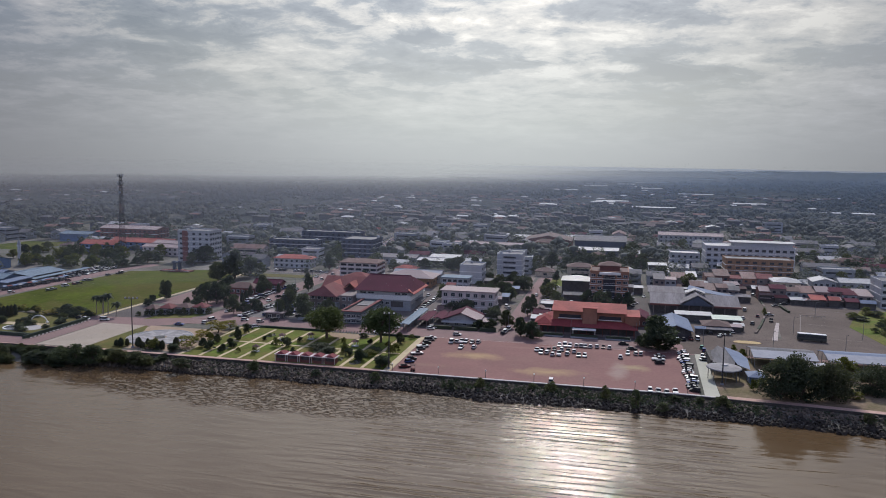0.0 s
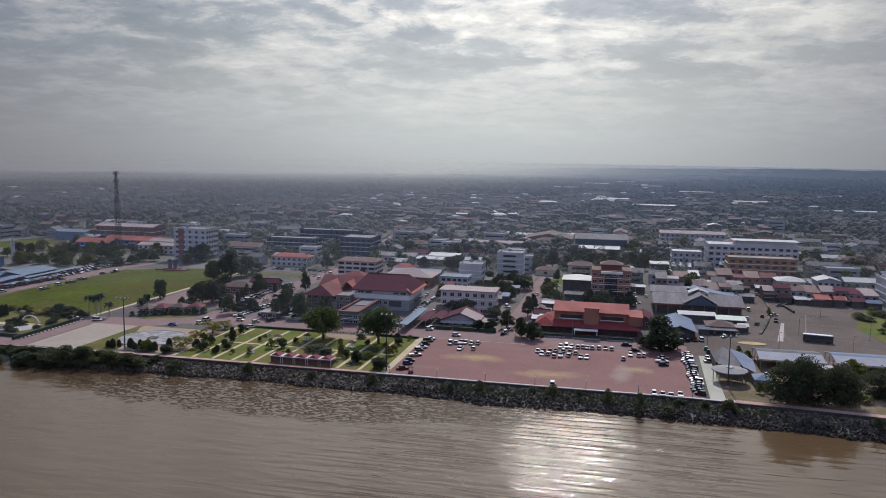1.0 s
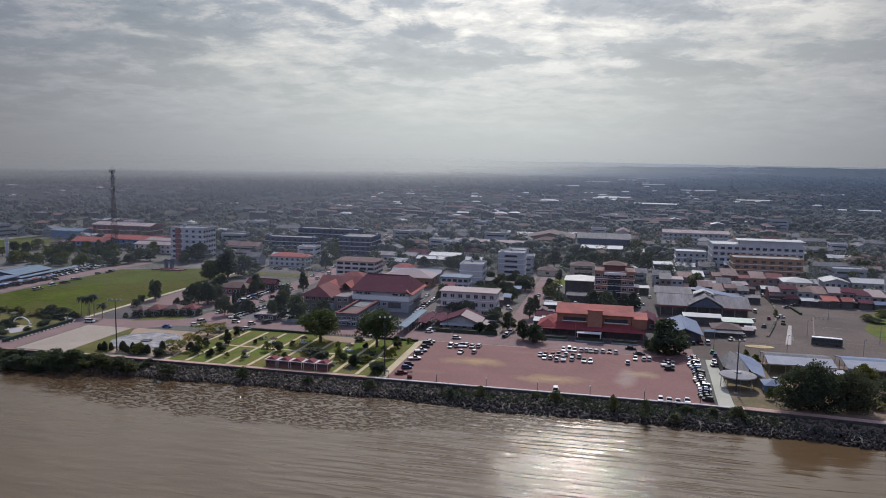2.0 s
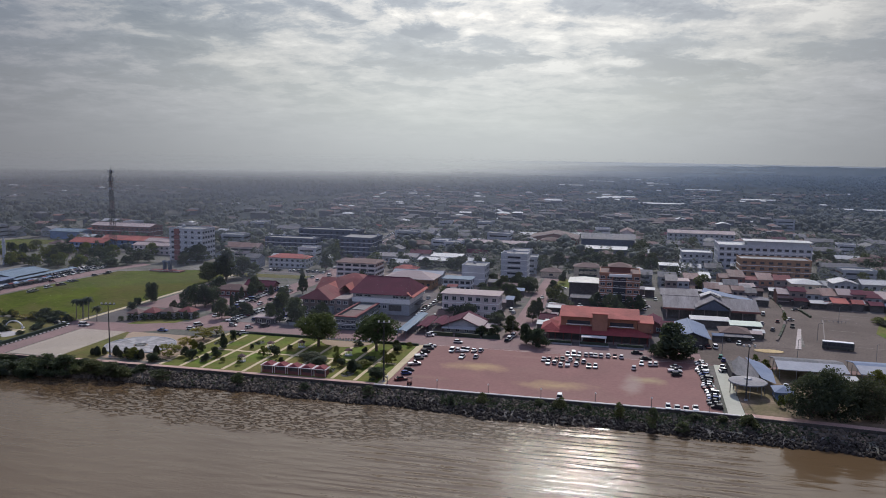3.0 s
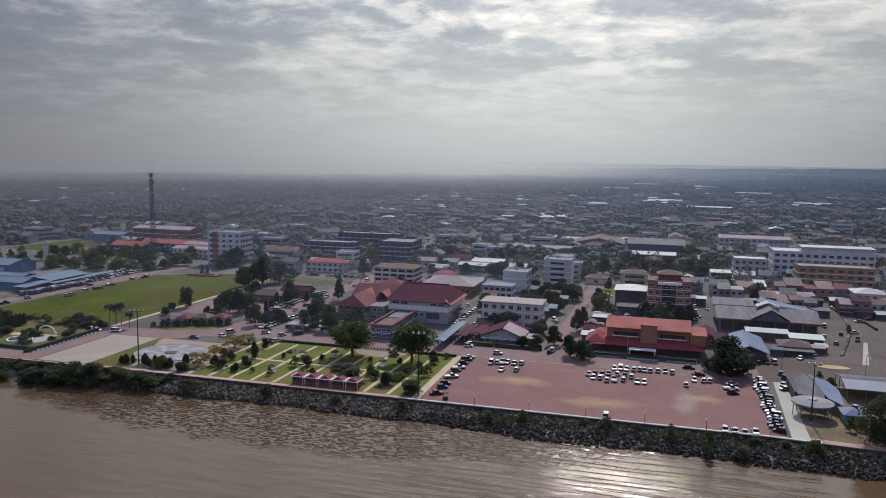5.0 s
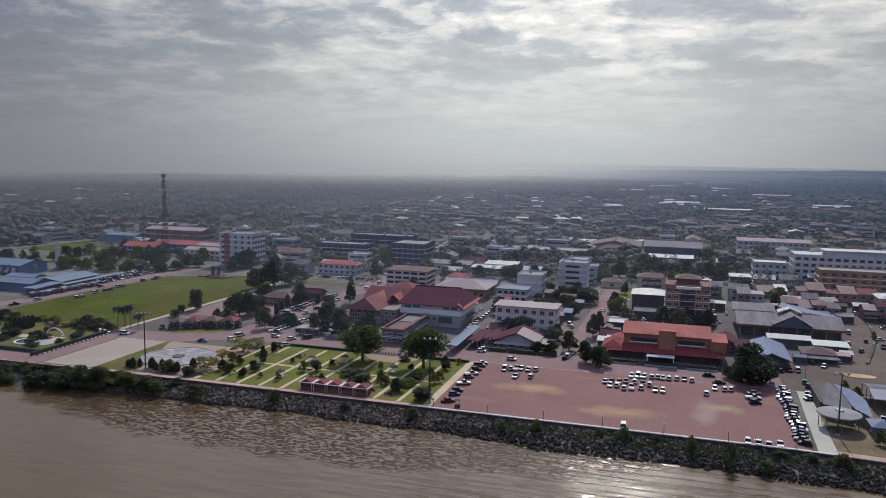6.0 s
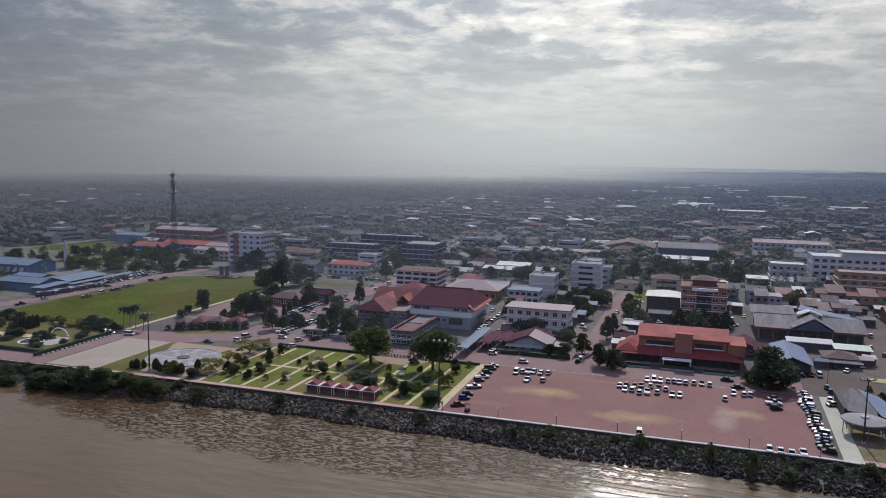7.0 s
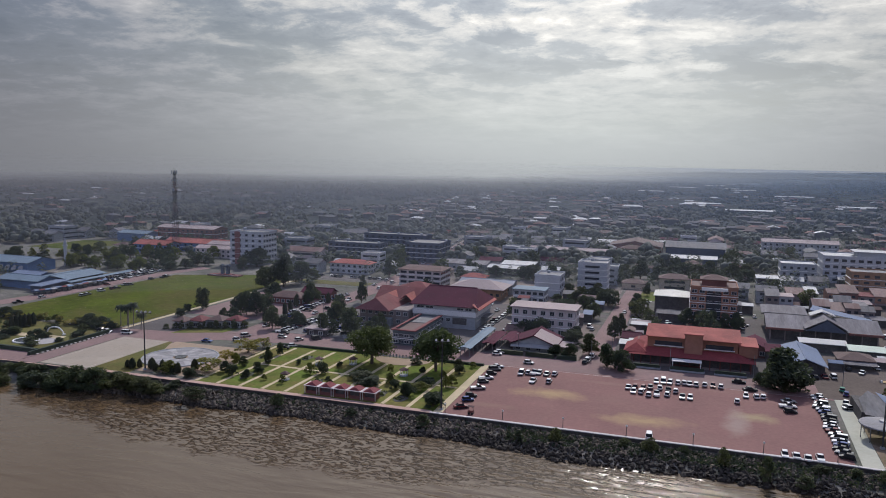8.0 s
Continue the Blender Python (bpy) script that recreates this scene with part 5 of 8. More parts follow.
terrace(97, 112, 196, 207, 6.0, (WALL_BROWN, WALL_GREY, WALL_PINK), (ROOF_BROWN, ROOF_GREY, ROOF_PINK))
terrace(108, 125, 213, 225, 6.2, (WALL_PINK, WALL_BROWN, WALL_DARK), (ROOF_BROWN, ROOF_WHITE, ROOF_RUST))
building("shop_block", "ochre four storey block with dark balconies", "building", 142, 250, 181, 266, 13.2, WALL_YELLOW, ROOF_FLAT, "flat", storeys=4, cols=(8, 0, 5), size=(2.4, 1.3))
wl_ = building("department_block", "long white four storey block with roof terrace", "building", 136, 302, 193, 326, 15.4, WALL_WHITE, ROOF_WHITE, "flat", storeys=4, cols=(13, 0, 6), size=(2.6, 1.6), tanks=2)
part("roof_house", Kit().box(-10, -6, 15.4, 28, 6, 18.2), WALL_WHITE, wl_)
part("roof_house_roof", Kit().box(-12, -7.5, 18.2, 30, 7.5, 18.6), ROOF_WHITE, wl_, "bright white roof slab")
building("shop_block", "grey three storey block with white canopies", "building", 112, 290, 131, 306, 11, WALL_GREY, ROOF_WHITE, "flat", storeys=3, cols=(5, 0, 4))
building("shop_block", "white three storey corner block", "building", 96, 238, 106, 250, 9.0, WALL_DARK, ROOF_WHITE, "slab", storeys=3, cols=(3, 0, 3))
building("warehouse", "broad warehouse with white and dark roof bands", "warehouse", 44, 372, 84, 398, 9.0, WALL_SLATE, ROOF_GREY, "gable", 3.4, 1, (0, 0, 0), bands=False)
building("warehouse", "low warehouse with a pale roof", "warehouse", 48, 350, 78, 364, 4.0, WALL_SLATE, ROOF_WHITE, "gable", 1.6, 1, (0, 0, 0), bands=False)
building("long_hall", "very long low hall with a pale roof edge", "hall", -48, 342, 10, 356, 6.2, WALL_DARK, ROOF_PINK, "gable", 1.4, 1, (12, 0, 0), bands=False)
building("large_roof_hall", "broad hall with a red roof and pale gable", "hall", 2, 392, 40, 424, 6.0, WALL_RED, ROOF_BROWN, "gable", 4.0, 1, (0, 0, 0), along="y")
building("long_block", "long grey three storey terrace", "building", 112, 430, 164, 446, 10.5, WALL_GREY, ROOF_PINK, "gable", 2.0, 3, (13, 0, 3))

# west side: flats, white block, school, market, blue hall
wb_ = building("white_block", "white six storey block with a red stair stripe", "building", -217, 224, -193, 240, 20.5, WALL_WHITE, ROOF_FLAT, "flat", storeys=6, cols=(5, 5, 0), size=(1.8, 1.3), tanks=2)
part("stripe", Kit().box(-8.5, -8.3, 0, -4.5, -7.9, 20.9), STRIPE_RED, wb_, "faded red stair stripe")
building("row_block", "low rows with pink and white roofs", "building", -258, 244, -226, 256, 6.0, WALL_PINK, ROOF_PINK, "gable", 1.6, 2, (8, 0, 0))
building("row_block", "low rows with pink and white roofs", "building", -262, 264, -226, 276, 6.5, WALL_PINK, ROOF_PINK, "gable", 1.6, 2, (8, 0, 0))
building("flats", "slate blue four storey flats", "flats", -174, 276, -136, 290, 11.0, WALL_SLATE, ROOF_FLAT, "flat", storeys=4, cols=(9, 3, 0), group="flats", tanks=2)
building("flats", "slate blue four storey flats", "flats", -168, 322, -120, 336, 13.0, WALL_SLATE, ROOF_FLAT, "flat", storeys=4, cols=(10, 3, 0), group="flats", tanks=2)
building("flats", "slate blue four storey flats", "flats", -120, 282, -96, 306, 12.5, WALL_SLATE, ROOF_FLAT, "flat", storeys=4, cols=(6, 4, 0), group="flats", tanks=1)
building("red_roof_house", "white two storey house with a brick red roof", "house", -143, 217, -118, 228, 6.0, WALL_WHITE, ROOF_SALMON, "hip", 2.0, 2, (7, 3, 0))
building("school", "two storey school with red roof and blue walls", "school", -312, 248, -284, 262, 5.6, WALL_BLUE, ROOF_SALMON, "gable", 2.6, 2, (8, 3, 0))
building("school", "long school wing with red roof and blue walls", "school", -300, 266, -250, 280, 6.0, WALL_BLUE, ROOF_SALMON, "gable", 2.6, 2, (10, 3, 0))
building("school_block", "large red brown block with a pale roof", "school", -340, 308, -288, 326, 11.5, WALL_RED, ROOF_PINK, "gable", 1.8, 3, (12, 4, 0))
building("sports_shed", "dark blue shed with a pale roof", "shed", -374, 302, -346, 318, 6.0, WALL_BLUE, ROOF_TEAL, "gable", 1.6, 1, (0, 0, 0), bands=False)
building("covered_market", "long low covered market with pale blue metal roofs", "market", -274, 104, -249, 116, 4.0, WALL_BLUE, ROOF_TEAL, "gable", 1.8, 1, (0, 0, 0), over=1.4, bands=False)
building("covered_market", "long low covered market with pale blue metal roofs", "market", -262, 117, -243, 142, 3.6, WALL_DARK, ROOF_TEAL, "gable", 1.6, 1, (0, 0, 0), over=1.6, along="y", bands=False)
building("covered_market", "open fronted market shed with a blue grey roof", "market", -247.4, 98, -240.5, 115, 3.0, WALL_SLATE, ROOF_BLUE, "shed", 0.6, 1, (0, 0, 0), over=0.8, bands=False)
building("covered_market", "low market shed with a dark blue roof", "market", -284, 120, -266, 132, 3.2, WALL_BLUE, ROOF_BLUE, "gable", 1.6, 1, (0, 0, 0), over=1.0, bands=False)
canopy("parking_canopy", "narrow blue grey parking canopy", "canopy", -240, 112, -236, 158, 3.2, ROOF_TEAL, 0.4)
building("covered_market", "low market shed with a blue grey roof", "market", -302, 88, -280, 104, 3.4, WALL_BLUE, ROOF_TEAL, "hip", 1.8, 1, (0, 0, 0), over=1.4, bands=False)
ch = building("blue_hall", "blue walled hall with white arched awnings", "hall", -338, 142, -296, 162, 5.6, WALL_BLUE, ROOF_TEAL, "gable", 2.4, 1, (0, 0, 0), bands=False)
for i in range(8):
    part("awning", Kit().slab([(x, z) for x, z in [(-1.6, 0), (1.6, 0), (1.6, 2.0), (1.1, 2.8), (0, 3.1), (-1.1, 2.8), (-1.6, 2.0)]], 0, 0.15), ROOF_WHITE, ch, "white arched awning",
         at=pose(-17.5 + i * 4.9, -11.6, 1.5, 62, 0, 0))
sp_ = thing("minaret", "slim white tower with a pointed cap", "tower", -300, 174, 0)
part("shaft", Kit().lathe([(1.1, -0.1), (1.0, 12), (1.5, 12.2), (1.5, 12.8), (0.9, 13)], 12), WALL_WHITE, sp_)
part("cap", Kit().lathe([(0.9, 13), (1.05, 14), (0.5, 16), (0.05, 18)], 12), ROOF_WHITE, sp_)
for hx, hy, w, d, rm in ((-131, 57, 5, 5, ROOF_BROWN), (-126, 60.5, 5.5, 6, ROOF_FADED), (-120, 64, 6.5, 6, ROOF_BROWN), (-113, 66.5, 6, 5.5, ROOF_FADED)):
    building("bungalow", "small white house with a dark red roof near the field", "house", hx, hy, hx + w, hy + d, 3.0, WALL_WHITE, rm, "hip", 1.7, 1, (3, 2, 0), group="houses by the field", over=0.6)
building("row_house", "long low house with a brown roof and white porch", "house", -124, 118, -108, 127, 3.4, WALL_RED, ROOF_BROWN, "hip", 2.2, 1, (6, 2, 0))
building("row_house", "low house with a dull red roof behind shade trees", "house", -116, 134, -101, 141, 3.4, WALL_RED, ROOF_RED, "gable", 2.0, 1, (6, 2, 0))
building("gate_house", "small pale guard hut with a white roof", "hut", -77, 66.5, -69, 71, 2.6, WALL_DARK, ROOF_PINK, "slab", 0.8, 1, (2, 1, 0), bands=False)
mo = thing("monument", "grey stepped memorial beside the playing field", "monument", -191, 180, 0)
part("plinth", Kit().box(-10, -3, -0.1, 10, 3, 0.7).box(-5, -2, 0.7, 5, 2, 1.2), ROOF_FADED, mo, "faded red stepped plinth")
part("plinth_edge", Kit().box(-10.2, -3.2, 0.7, 10.2, -3.0, 0.9), WALL_PINK, mo)
for px in (-2.4, 1.2):
    part("pillar", Kit().box(px, -0.9, 1.2, px + 1.6, 0.9, 6.6, 0.15), WALL_SLATE, mo)
part("lintel", Kit().box(-2.8, -1.1, 5.4, 3.2, 1.1, 6.2), WALL_SLATE, mo)


# small sheds, awnings and lean-tos crowded between the shops
_st = random.Random(23)


def lean_to(x, y, w, d, h, rmat, turn):
    tone = rmat.name.split("_")[0]
    t = thing("lean_to", f"small {tone} roofed lean-to crowded between the shops", "shed", x, y, 0, turn, "lean-tos among the shops")
    part("wall", Kit().box(-w / 2, -d / 2 + 0.5, -0.1, w / 2, d / 2, h), WALL_DARK, t)
    if _st.random() < 0.6:
        part("roof", quad_slab(Kit(), [(-w / 2 - 0.3, -d / 2 - 0.4, h), (w / 2 + 0.3, -d / 2 - 0.4, h), (w / 2 + 0.3, d / 2 + 0.2, h + 0.22 * d), (-w / 2 - 0.3, d / 2 + 0.2, h + 0.22 * d)], 0.1), rmat, t)
    else:
        part("roof", Kit().gable(-w / 2, -d / 2, w / 2, d / 2, h, 0.25 * d, 0.3, "x"), rmat, t)


for x0_, y0_, x1_, y1_, n_ in ((97, 170, 142, 175, 9), (152, 173, 204, 180, 11), (100, 180, 112, 234, 7), (114, 207, 142, 212, 6), (144, 196, 210, 204, 9), (40, 105, 48, 140, 5), (2, 118, 26, 143, 6), (128, 238, 170, 247, 7),
                               (66, 180, 92, 234, 9), (-18, 132, -3, 160, 4), (170, 228, 220, 250, 8)):
    for _ in range(n_):
        lean_to(_st.uniform(x0_, x1_), _st.uniform(y0_, y1_), _st.uniform(3, 8), _st.uniform(3, 5), _st.uniform(2.4, 4.2),
                _st.choice((ROOF_RUST, ROOF_WHITE, ROOF_PINK, ROOF_BLUE, ROOF_RED, ROOF_BROWN, ROOF_GREY, ROOF_ZINC, ROOF_FADED)), _st.choice((0, 0, 8, -8, 90)))
for x_, y_, w_, d_, h_, m_ in ((177, 175.5, 7, 7, 3.6, ROOF_SALMON), (184.5, 174.5, 5, 6, 3.8, ROOF_SALMON), (167, 175, 6, 4, 2.8, ROOF_WHITE), (172, 174, 4, 3, 2.8, ROOF_WHITE), (160, 177, 6, 4, 3.2, ROOF_FADED), (193, 174, 6, 5, 3.4, ROOF_RED),
                                 (200, 173, 7, 5, 3.2, ROOF_BLUE), (42, 90, 5, 4, 2.8, ROOF_WHITE), (46, 86, 4, 3, 2.6, ROOF_GREY), (44, 108, 5, 4, 3.0, ROOF_PINK), (92, 96, 5, 6, 3.6, ROOF_RED), (128, 100, 4, 3, 2.6, ROOF_WHITE),
                                 (111, 90, 4, 3, 2.5, ROOF_BLUE), (126, 97, 5, 3, 2.6, ROOF_PINK)):
    lean_to(x_, y_, w_, d_, h_, m_, 0)


def street_stall(x, y, turn, cloth):
    t = thing("street_stall", f"small street stall under a {cloth.name.split('_')[0]} canvas canopy", "stall", x, y, 0.05, turn, "street stalls by the covered market")
    part("counter", Kit().box(-1.1, -0.7, 0, 1.1, 0.7, 0.95), WALL_DARK, t)
    part("canopy", Kit().gable(-1.4, -1.2, 1.4, 1.2, 2.2, 0.45, 0.15, "x", 0.06), cloth, t)


for i in range(18):
    street_stall(-237.5 + 0.9 * (i % 4) + i * 0.25, 92 + i * 2.3, 80 + _st.uniform(-10, 10), (ROOF_BLUE, ROOF_FADED, WALL_BLUE, ROOF_PALE, WALL_SLATE)[i % 5])


# ---- trees ----
def leaf_cloud(k, rnd, clumps, per, size):
    """Small tilted leaves scattered through clumps (x, y, z, radius)."""
    for cx, cy, cz, r in clumps:
        for _ in range(per):
            u, a = rnd.uniform(-0.55, 1), rnd.uniform(0, math.tau)
            q = r * (0.55 + 0.5 * rnd.random())
            s = math.sqrt(max(0, 1 - u * u))
            c = Vector((cx + q * s * math.cos(a), cy + q * s * math.sin(a), cz + q * u * 0.8))
            n = Vector((rnd.gauss(0, 1), rnd.gauss(0, 1), rnd.gauss(0.5, 0.9))).normalized()
            e = n.orthogonal().normalized() * size * rnd.uniform(0.6, 1.3)
            g = n.cross(e).normalized() * size * rnd.uniform(0.4, 0.9)
            k.face(c - e, c + g * 0.9, c + e, c - g)


def tree_meshes(seed, clump_n=16, per=70, leaf=0.05, slim=1.0, mat=None, lift=0.3):
    """Trunk with limbs and a crown of many leaves, for a tree of height 1 and width 1."""
    rnd = random.Random(seed)
    trunk, crown, clumps = Kit(), Kit(), []
    bend = Vector((rnd.uniform(-0.03, 0.03), rnd.uniform(-0.03, 0.03), lift + 0.08))
    trunk.rod((0, 0, -0.03), bend, 0.035, 0.026, 7)
    for i in range(clump_n):
        a, u = i * 2.4 + rnd.uniform(-0.4, 0.4), rnd.random()
        z = lift + 0.10 + (0.78 - lift) * u
        r = 0.39 * math.sqrt(rnd.uniform(0.12, 1)) * math.sqrt(max(0.05, 1 - (1.45 * u - 0.45) ** 2))
        size = rnd.uniform(0.13, 0.21)
        clumps.append((r * math.cos(a), r * math.sin(a), z, size))
        if i % 2 == 0:
            trunk.rod(bend * rnd.uniform(0.75, 1.0), (r * math.cos(a) * 0.85, r * math.sin(a) * 0.85, z), 0.014, 0.004, 5)
    leaf_cloud(crown, rnd, clumps, per, leaf)
    return trunk.mesh("trunk", BARK), crown.mesh("crown", mat or LEAF)


def topiary_meshes(seed):
    """A clipped upright shrub: a lumpy solid body with a skin of small leaves."""
    rnd = random.Random(seed)
    trunk, crown = Kit().rod((0, 0, -0.03), (0, 0, 0.25), 0.06, 0.05, 6), Kit()
    crown.lathe([(0.04, 0.06), (0.36, 0.12), (0.44, 0.35), (0.36, 0.68), (0.16, 0.92), (0.02, 0.98)], 10)
    for _ in range(420):
        u, a = rnd.random(), rnd.uniform(0, math.tau)
        r = 0.47 * math.sqrt(max(0.03, 1 - (1.25 * u - 0.32) ** 2 * 1.25)) * rnd.uniform(0.9, 1.12)
        c = Vector((r * math.cos(a), r * math.sin(a), 0.08 + 0.9 * u))
        n = Vector((math.cos(a), math.sin(a), rnd.gauss(0.3, 0.5))).normalized()
        e = n.orthogonal().normalized() * 0.07 * rnd.uniform(0.6, 1.2)
        g = n.cross(e).normalized() * 0.06 * rnd.uniform(0.6, 1.2)
        crown.face(c - e, c + g, c + e, c - g)
    return trunk.mesh("trunk", BARK), crown.mesh("crown", LEAF_CLIPPED)


TREES = {
    "shade": [tree_meshes(s, 36, 100, 0.035, mat=LEAF, lift=0.05) for s in (1, 2, 3)],
    "dark": [tree_meshes(s, 28, 90, 0.040, mat=LEAF_DARK, lift=0.03) for s in (11, 12, 13)],
    "light": [tree_meshes(s, 18, 60, 0.05, mat=LEAF_LIGHT, lift=0.1) for s in (21, 22)],
    "grand": [tree_meshes(s, 46, 130, 0.026, mat=LEAF_GRAND, lift=0.20) for s in (81, 82)],
    "small": [tree_meshes(s, 16, 44, 0.058, mat=LEAF_DARK, lift=0.04) for s in (61, 62)] + [tree_meshes(63, 16, 44, 0.058, mat=LEAF, lift=0.04)],
    "dome": [tree_meshes(s, 50, 130, 0.024, mat=LEAF_PARK, lift=-0.06) for s in (71, 72)],
    "topiary": [topiary_meshes(s) for s in (91, 92)],
    "gold": [tree_meshes(s, 15, 42, 0.05, mat=LEAF_GOLD, lift=0.12) for s in (31, 32)],
    "bush": [tree_meshes(s, 16, 60, 0.055, mat=LEAF_DARK, lift=-0.05) for s in (41, 42, 43)],
    "scrub": [tree_meshes(s, 24, 90, 0.042, mat=LEAF, lift=-0.05) for s in (51, 52)] + [tree_meshes(53, 22, 90, 0.042, mat=LEAF_DARK, lift=-0.05)],
}
_tree_rnd = random.Random(5)


def tree(kind, name, label, x, y, h, w, z=0.0, group=""):
    tm, cm = TREES[kind][_tree_rnd.randrange(len(TREES[kind]))]
    t = thing(name, label, "bush" if kind in ("bush", "scrub") else "tree", x, y, z, _tree_rnd.uniform(0, 360), group)
    m = Matrix.Diagonal((w * 1.08, w * 1.08, h * 1.04, 1))
    part("trunk", tm, None, t, at=m)
    part("crown", cm, None, t, at=m)
    return t


SHADE_TREES = [(-37, 38, 12.4, 17.0), (-14, 37, 14.0, 15.5), (92, 58, 12.4, 16.5), (38, 63, 7.8, 7.5), (43, 60, 7.1, 7.8), (30, 78, 7.4, 7.3), (22,
    89, 6.5, 8.7), (9, 96, 8.6, 8.2), (1, 95, 6.4, 6.0), (36, 104, 9.4, 5.7), (38, 109, 9.7, 4.6), (40, 159, 9.6, 6.6), (26, 175, 8.8, 11.1), (62, 143, 7.6, 6.5), (67, 142, 6.8, 6.0), (72, 142.5, 7.4, 6.6), (77, 142, 6.6, 6.0), (82, 143, 7.2, 6.2), (5, 98, 6.8, 7.0), (22, 98, 5.5, 6.0), (90, 70, 7.0, 6.0), (42, 68.5, 4.6, 5.0), (-53, 71, 6.5, 5.5), (-47.5, 73, 7.5, 5.0), (-26, 70.5, 5.5, 5.5), (-56, 90, 6.0, 5.0), (24, 71, 5.0, 6.0), (19, 71.5, 4.2, 5.5)]
BOULEVARD_TREES = [(-95, 71, 9.0, 6.5), (-114, 90, 11.0, 8.5), (-142, 161, 17.5, 13.5), (-148.5, 153, 11.8, 9.5), (-138, 173, 13.0, 11.0), (-145, 168, 15.0, 9.0), (-136, 182, 8.0, 8.0), (-114, 97, 9.2, 8.5), (-124, 93, 9.0, 8.0), (-119, 90, 10.5, 7.0), (-106.5, 126, 9.3, 8.5), (-128, 128, 8.0, 9.0), (-77, 93, 8.6, 7.0), (-103, 213, 10.2, 9.0), (-105, 181, 5.7, 3.6), (-60, 71, 8.0, 6.5), (-68, 71, 6.0, 5.0), (-195, 220, 11.4, 18.2), (-106,
    121, 7.0, 5.0), (-89, 79, 5.9, 7.1), (-91, 73, 5.5, 5.8), (-72, 70, 8.3, 5.6), (-80, 101, 10.4, 6.2), (-85, 135, 10.0, 5.4), (-62, 74, 10.6,
    9.0), (-79, 92, 6.0, 6.0), (-54, 80, 6.8, 4.5)]
FIELD_TREES = [(-144, 94, 10.3, 6.7), (-147, 87, 3.6, 4.0), (-125, 82, 4.2, 3.8), (-118, 79, 5.3, 7.4), (-143, 77, 3.7, 4.6),
    (-230, 208, 7.1, 9.3), (-229, 195, 5.9, 9.1), (-234, 186, 5.5, 10.8), (-224, 211, 6.4, 7.4), (-195, 204, 7.9, 7.1)]
# the broad low ones near (-30, 18) also stand in for dark tree shadow
GARDEN_SHRUBS = [(-77, 19, 3.4, 2.9), (-72, 9, 3.6, 4.1), (-65, 13, 2.4, 3.4), (-50, 19, 3.7, 3.7), (-23, 20, 2.9, 2.5), (-13, 9, 4.1, 5.0), (-5, 20,
    3.5, 3.1), (-3, 3, 4.1, 6.4), (-70, 27, 4.9, 3.2), (-4, 46, 1.9, 2.9), (-6, 37, 3.2, 3.7), (-68, 24, 4.4, 2.7), (-53, 7, 2.8, 2.1), (-32, 20, 2.4,
    9.5), (-28, 16, 2.1, 9.0), (-12, 16, 2.2, 7.0), (-12, 21, 2.0, 6.5), (-83, 2, 3.2, 4.7), (-92, 4, 3.7, 5.8), (-45, 30, 1.9, 2.3), (-19, 14, 3.1,
    3.4), (-22, 18, 3.4, 3.0), (-14, 9.5, 3.6, 3.8), (-4, 6, 3.2, 4.2), (-4, 23, 3.6, 3.4), (-8.5, 44.5, 2.6, 3.4), (-23, 43, 1.8, 4.2), (-26.5, 29, 3.0, 2.2), (-74.5, 19, 3.4, 3.0), (-68, 17, 2.8, 2.8),
    (-70, 27, 3.6, 2.8), (-71, 36.5, 4.4, 2.6), (-46.5, 20.5, 3.8, 4.0), (-80, 23, 3.0, 3.4), (-66, 7.5, 2.8, 3.4), (-76, 11, 3.6, 3.6), (-60, 8, 1.8, 2.0), (-59, 28, 1.8, 1.8), (-40, 12, 2.2, 2.4), (-9, 30, 2.4, 2.6), (-17, 33, 2.2, 2.4)]
GOLD_TREES = [(-82, 10, 4.6, 9.6), (-83, 35, 4.9, 10.3), (-82, 43, 3.8, 6.3), (-83, 22, 3.9, 6.0)]
BANK_BUSHES = [(-106, -20, 7.0, 9.1), (-119, -22, 5.2, 9.5), (-126, -24, 5.2, 8.8), (-98, -17, 4.6, 8.2), (-72, -16, 3.8, 6.9), (-46, -8, 3.3,
    4.2), (-90, -18, 5.0, 7.2), (-112, -22, 7.1, 9.4), (-85, -13, 3.4, 5.4), (-23, -8, 2.1, 3.2), (-2, -8, 2.6, 3.9)]
BANK_BUSHES2 = [(33, -7, 3.1, 3.7), (56, -6, 3.4, 3.7), (73, -9, 4.3, 2.7), (64, -5, 2.2, 2.7), (50, -5, 2.2, 3.4), (82, -14, 5.5, 3.3), (94, -6, 2.4,
    4.2), (101, -6, 2.1, 3.4), (108, -7, 3.2, 5.1), (90, -14, 2.4, 4.1), (24, -9, 2.4, 2.5)]
EAST_TREES = [(126, 2, 13.1, 13.6), (132, 3, 13.8, 14.7), (141, 4, 12.2, 13.9), (156, 16, 9.3, 12.6), (119, 9, 3.4, 2.8), (122, 11, 3.7, 3.6), (120, 58, 3.3, 2.8), (122, 50, 3.7, 3.2), (148, 8, 2.7, 6.1), (186, 113, 2.2, 4.5), (189, 108, 2.0, 5.0), (192, 103, 2.3, 5.0), (195, 98, 1.9, 5.5), (198, 93, 2.1, 5.0), (145, 137, 4.1, 2.3)]
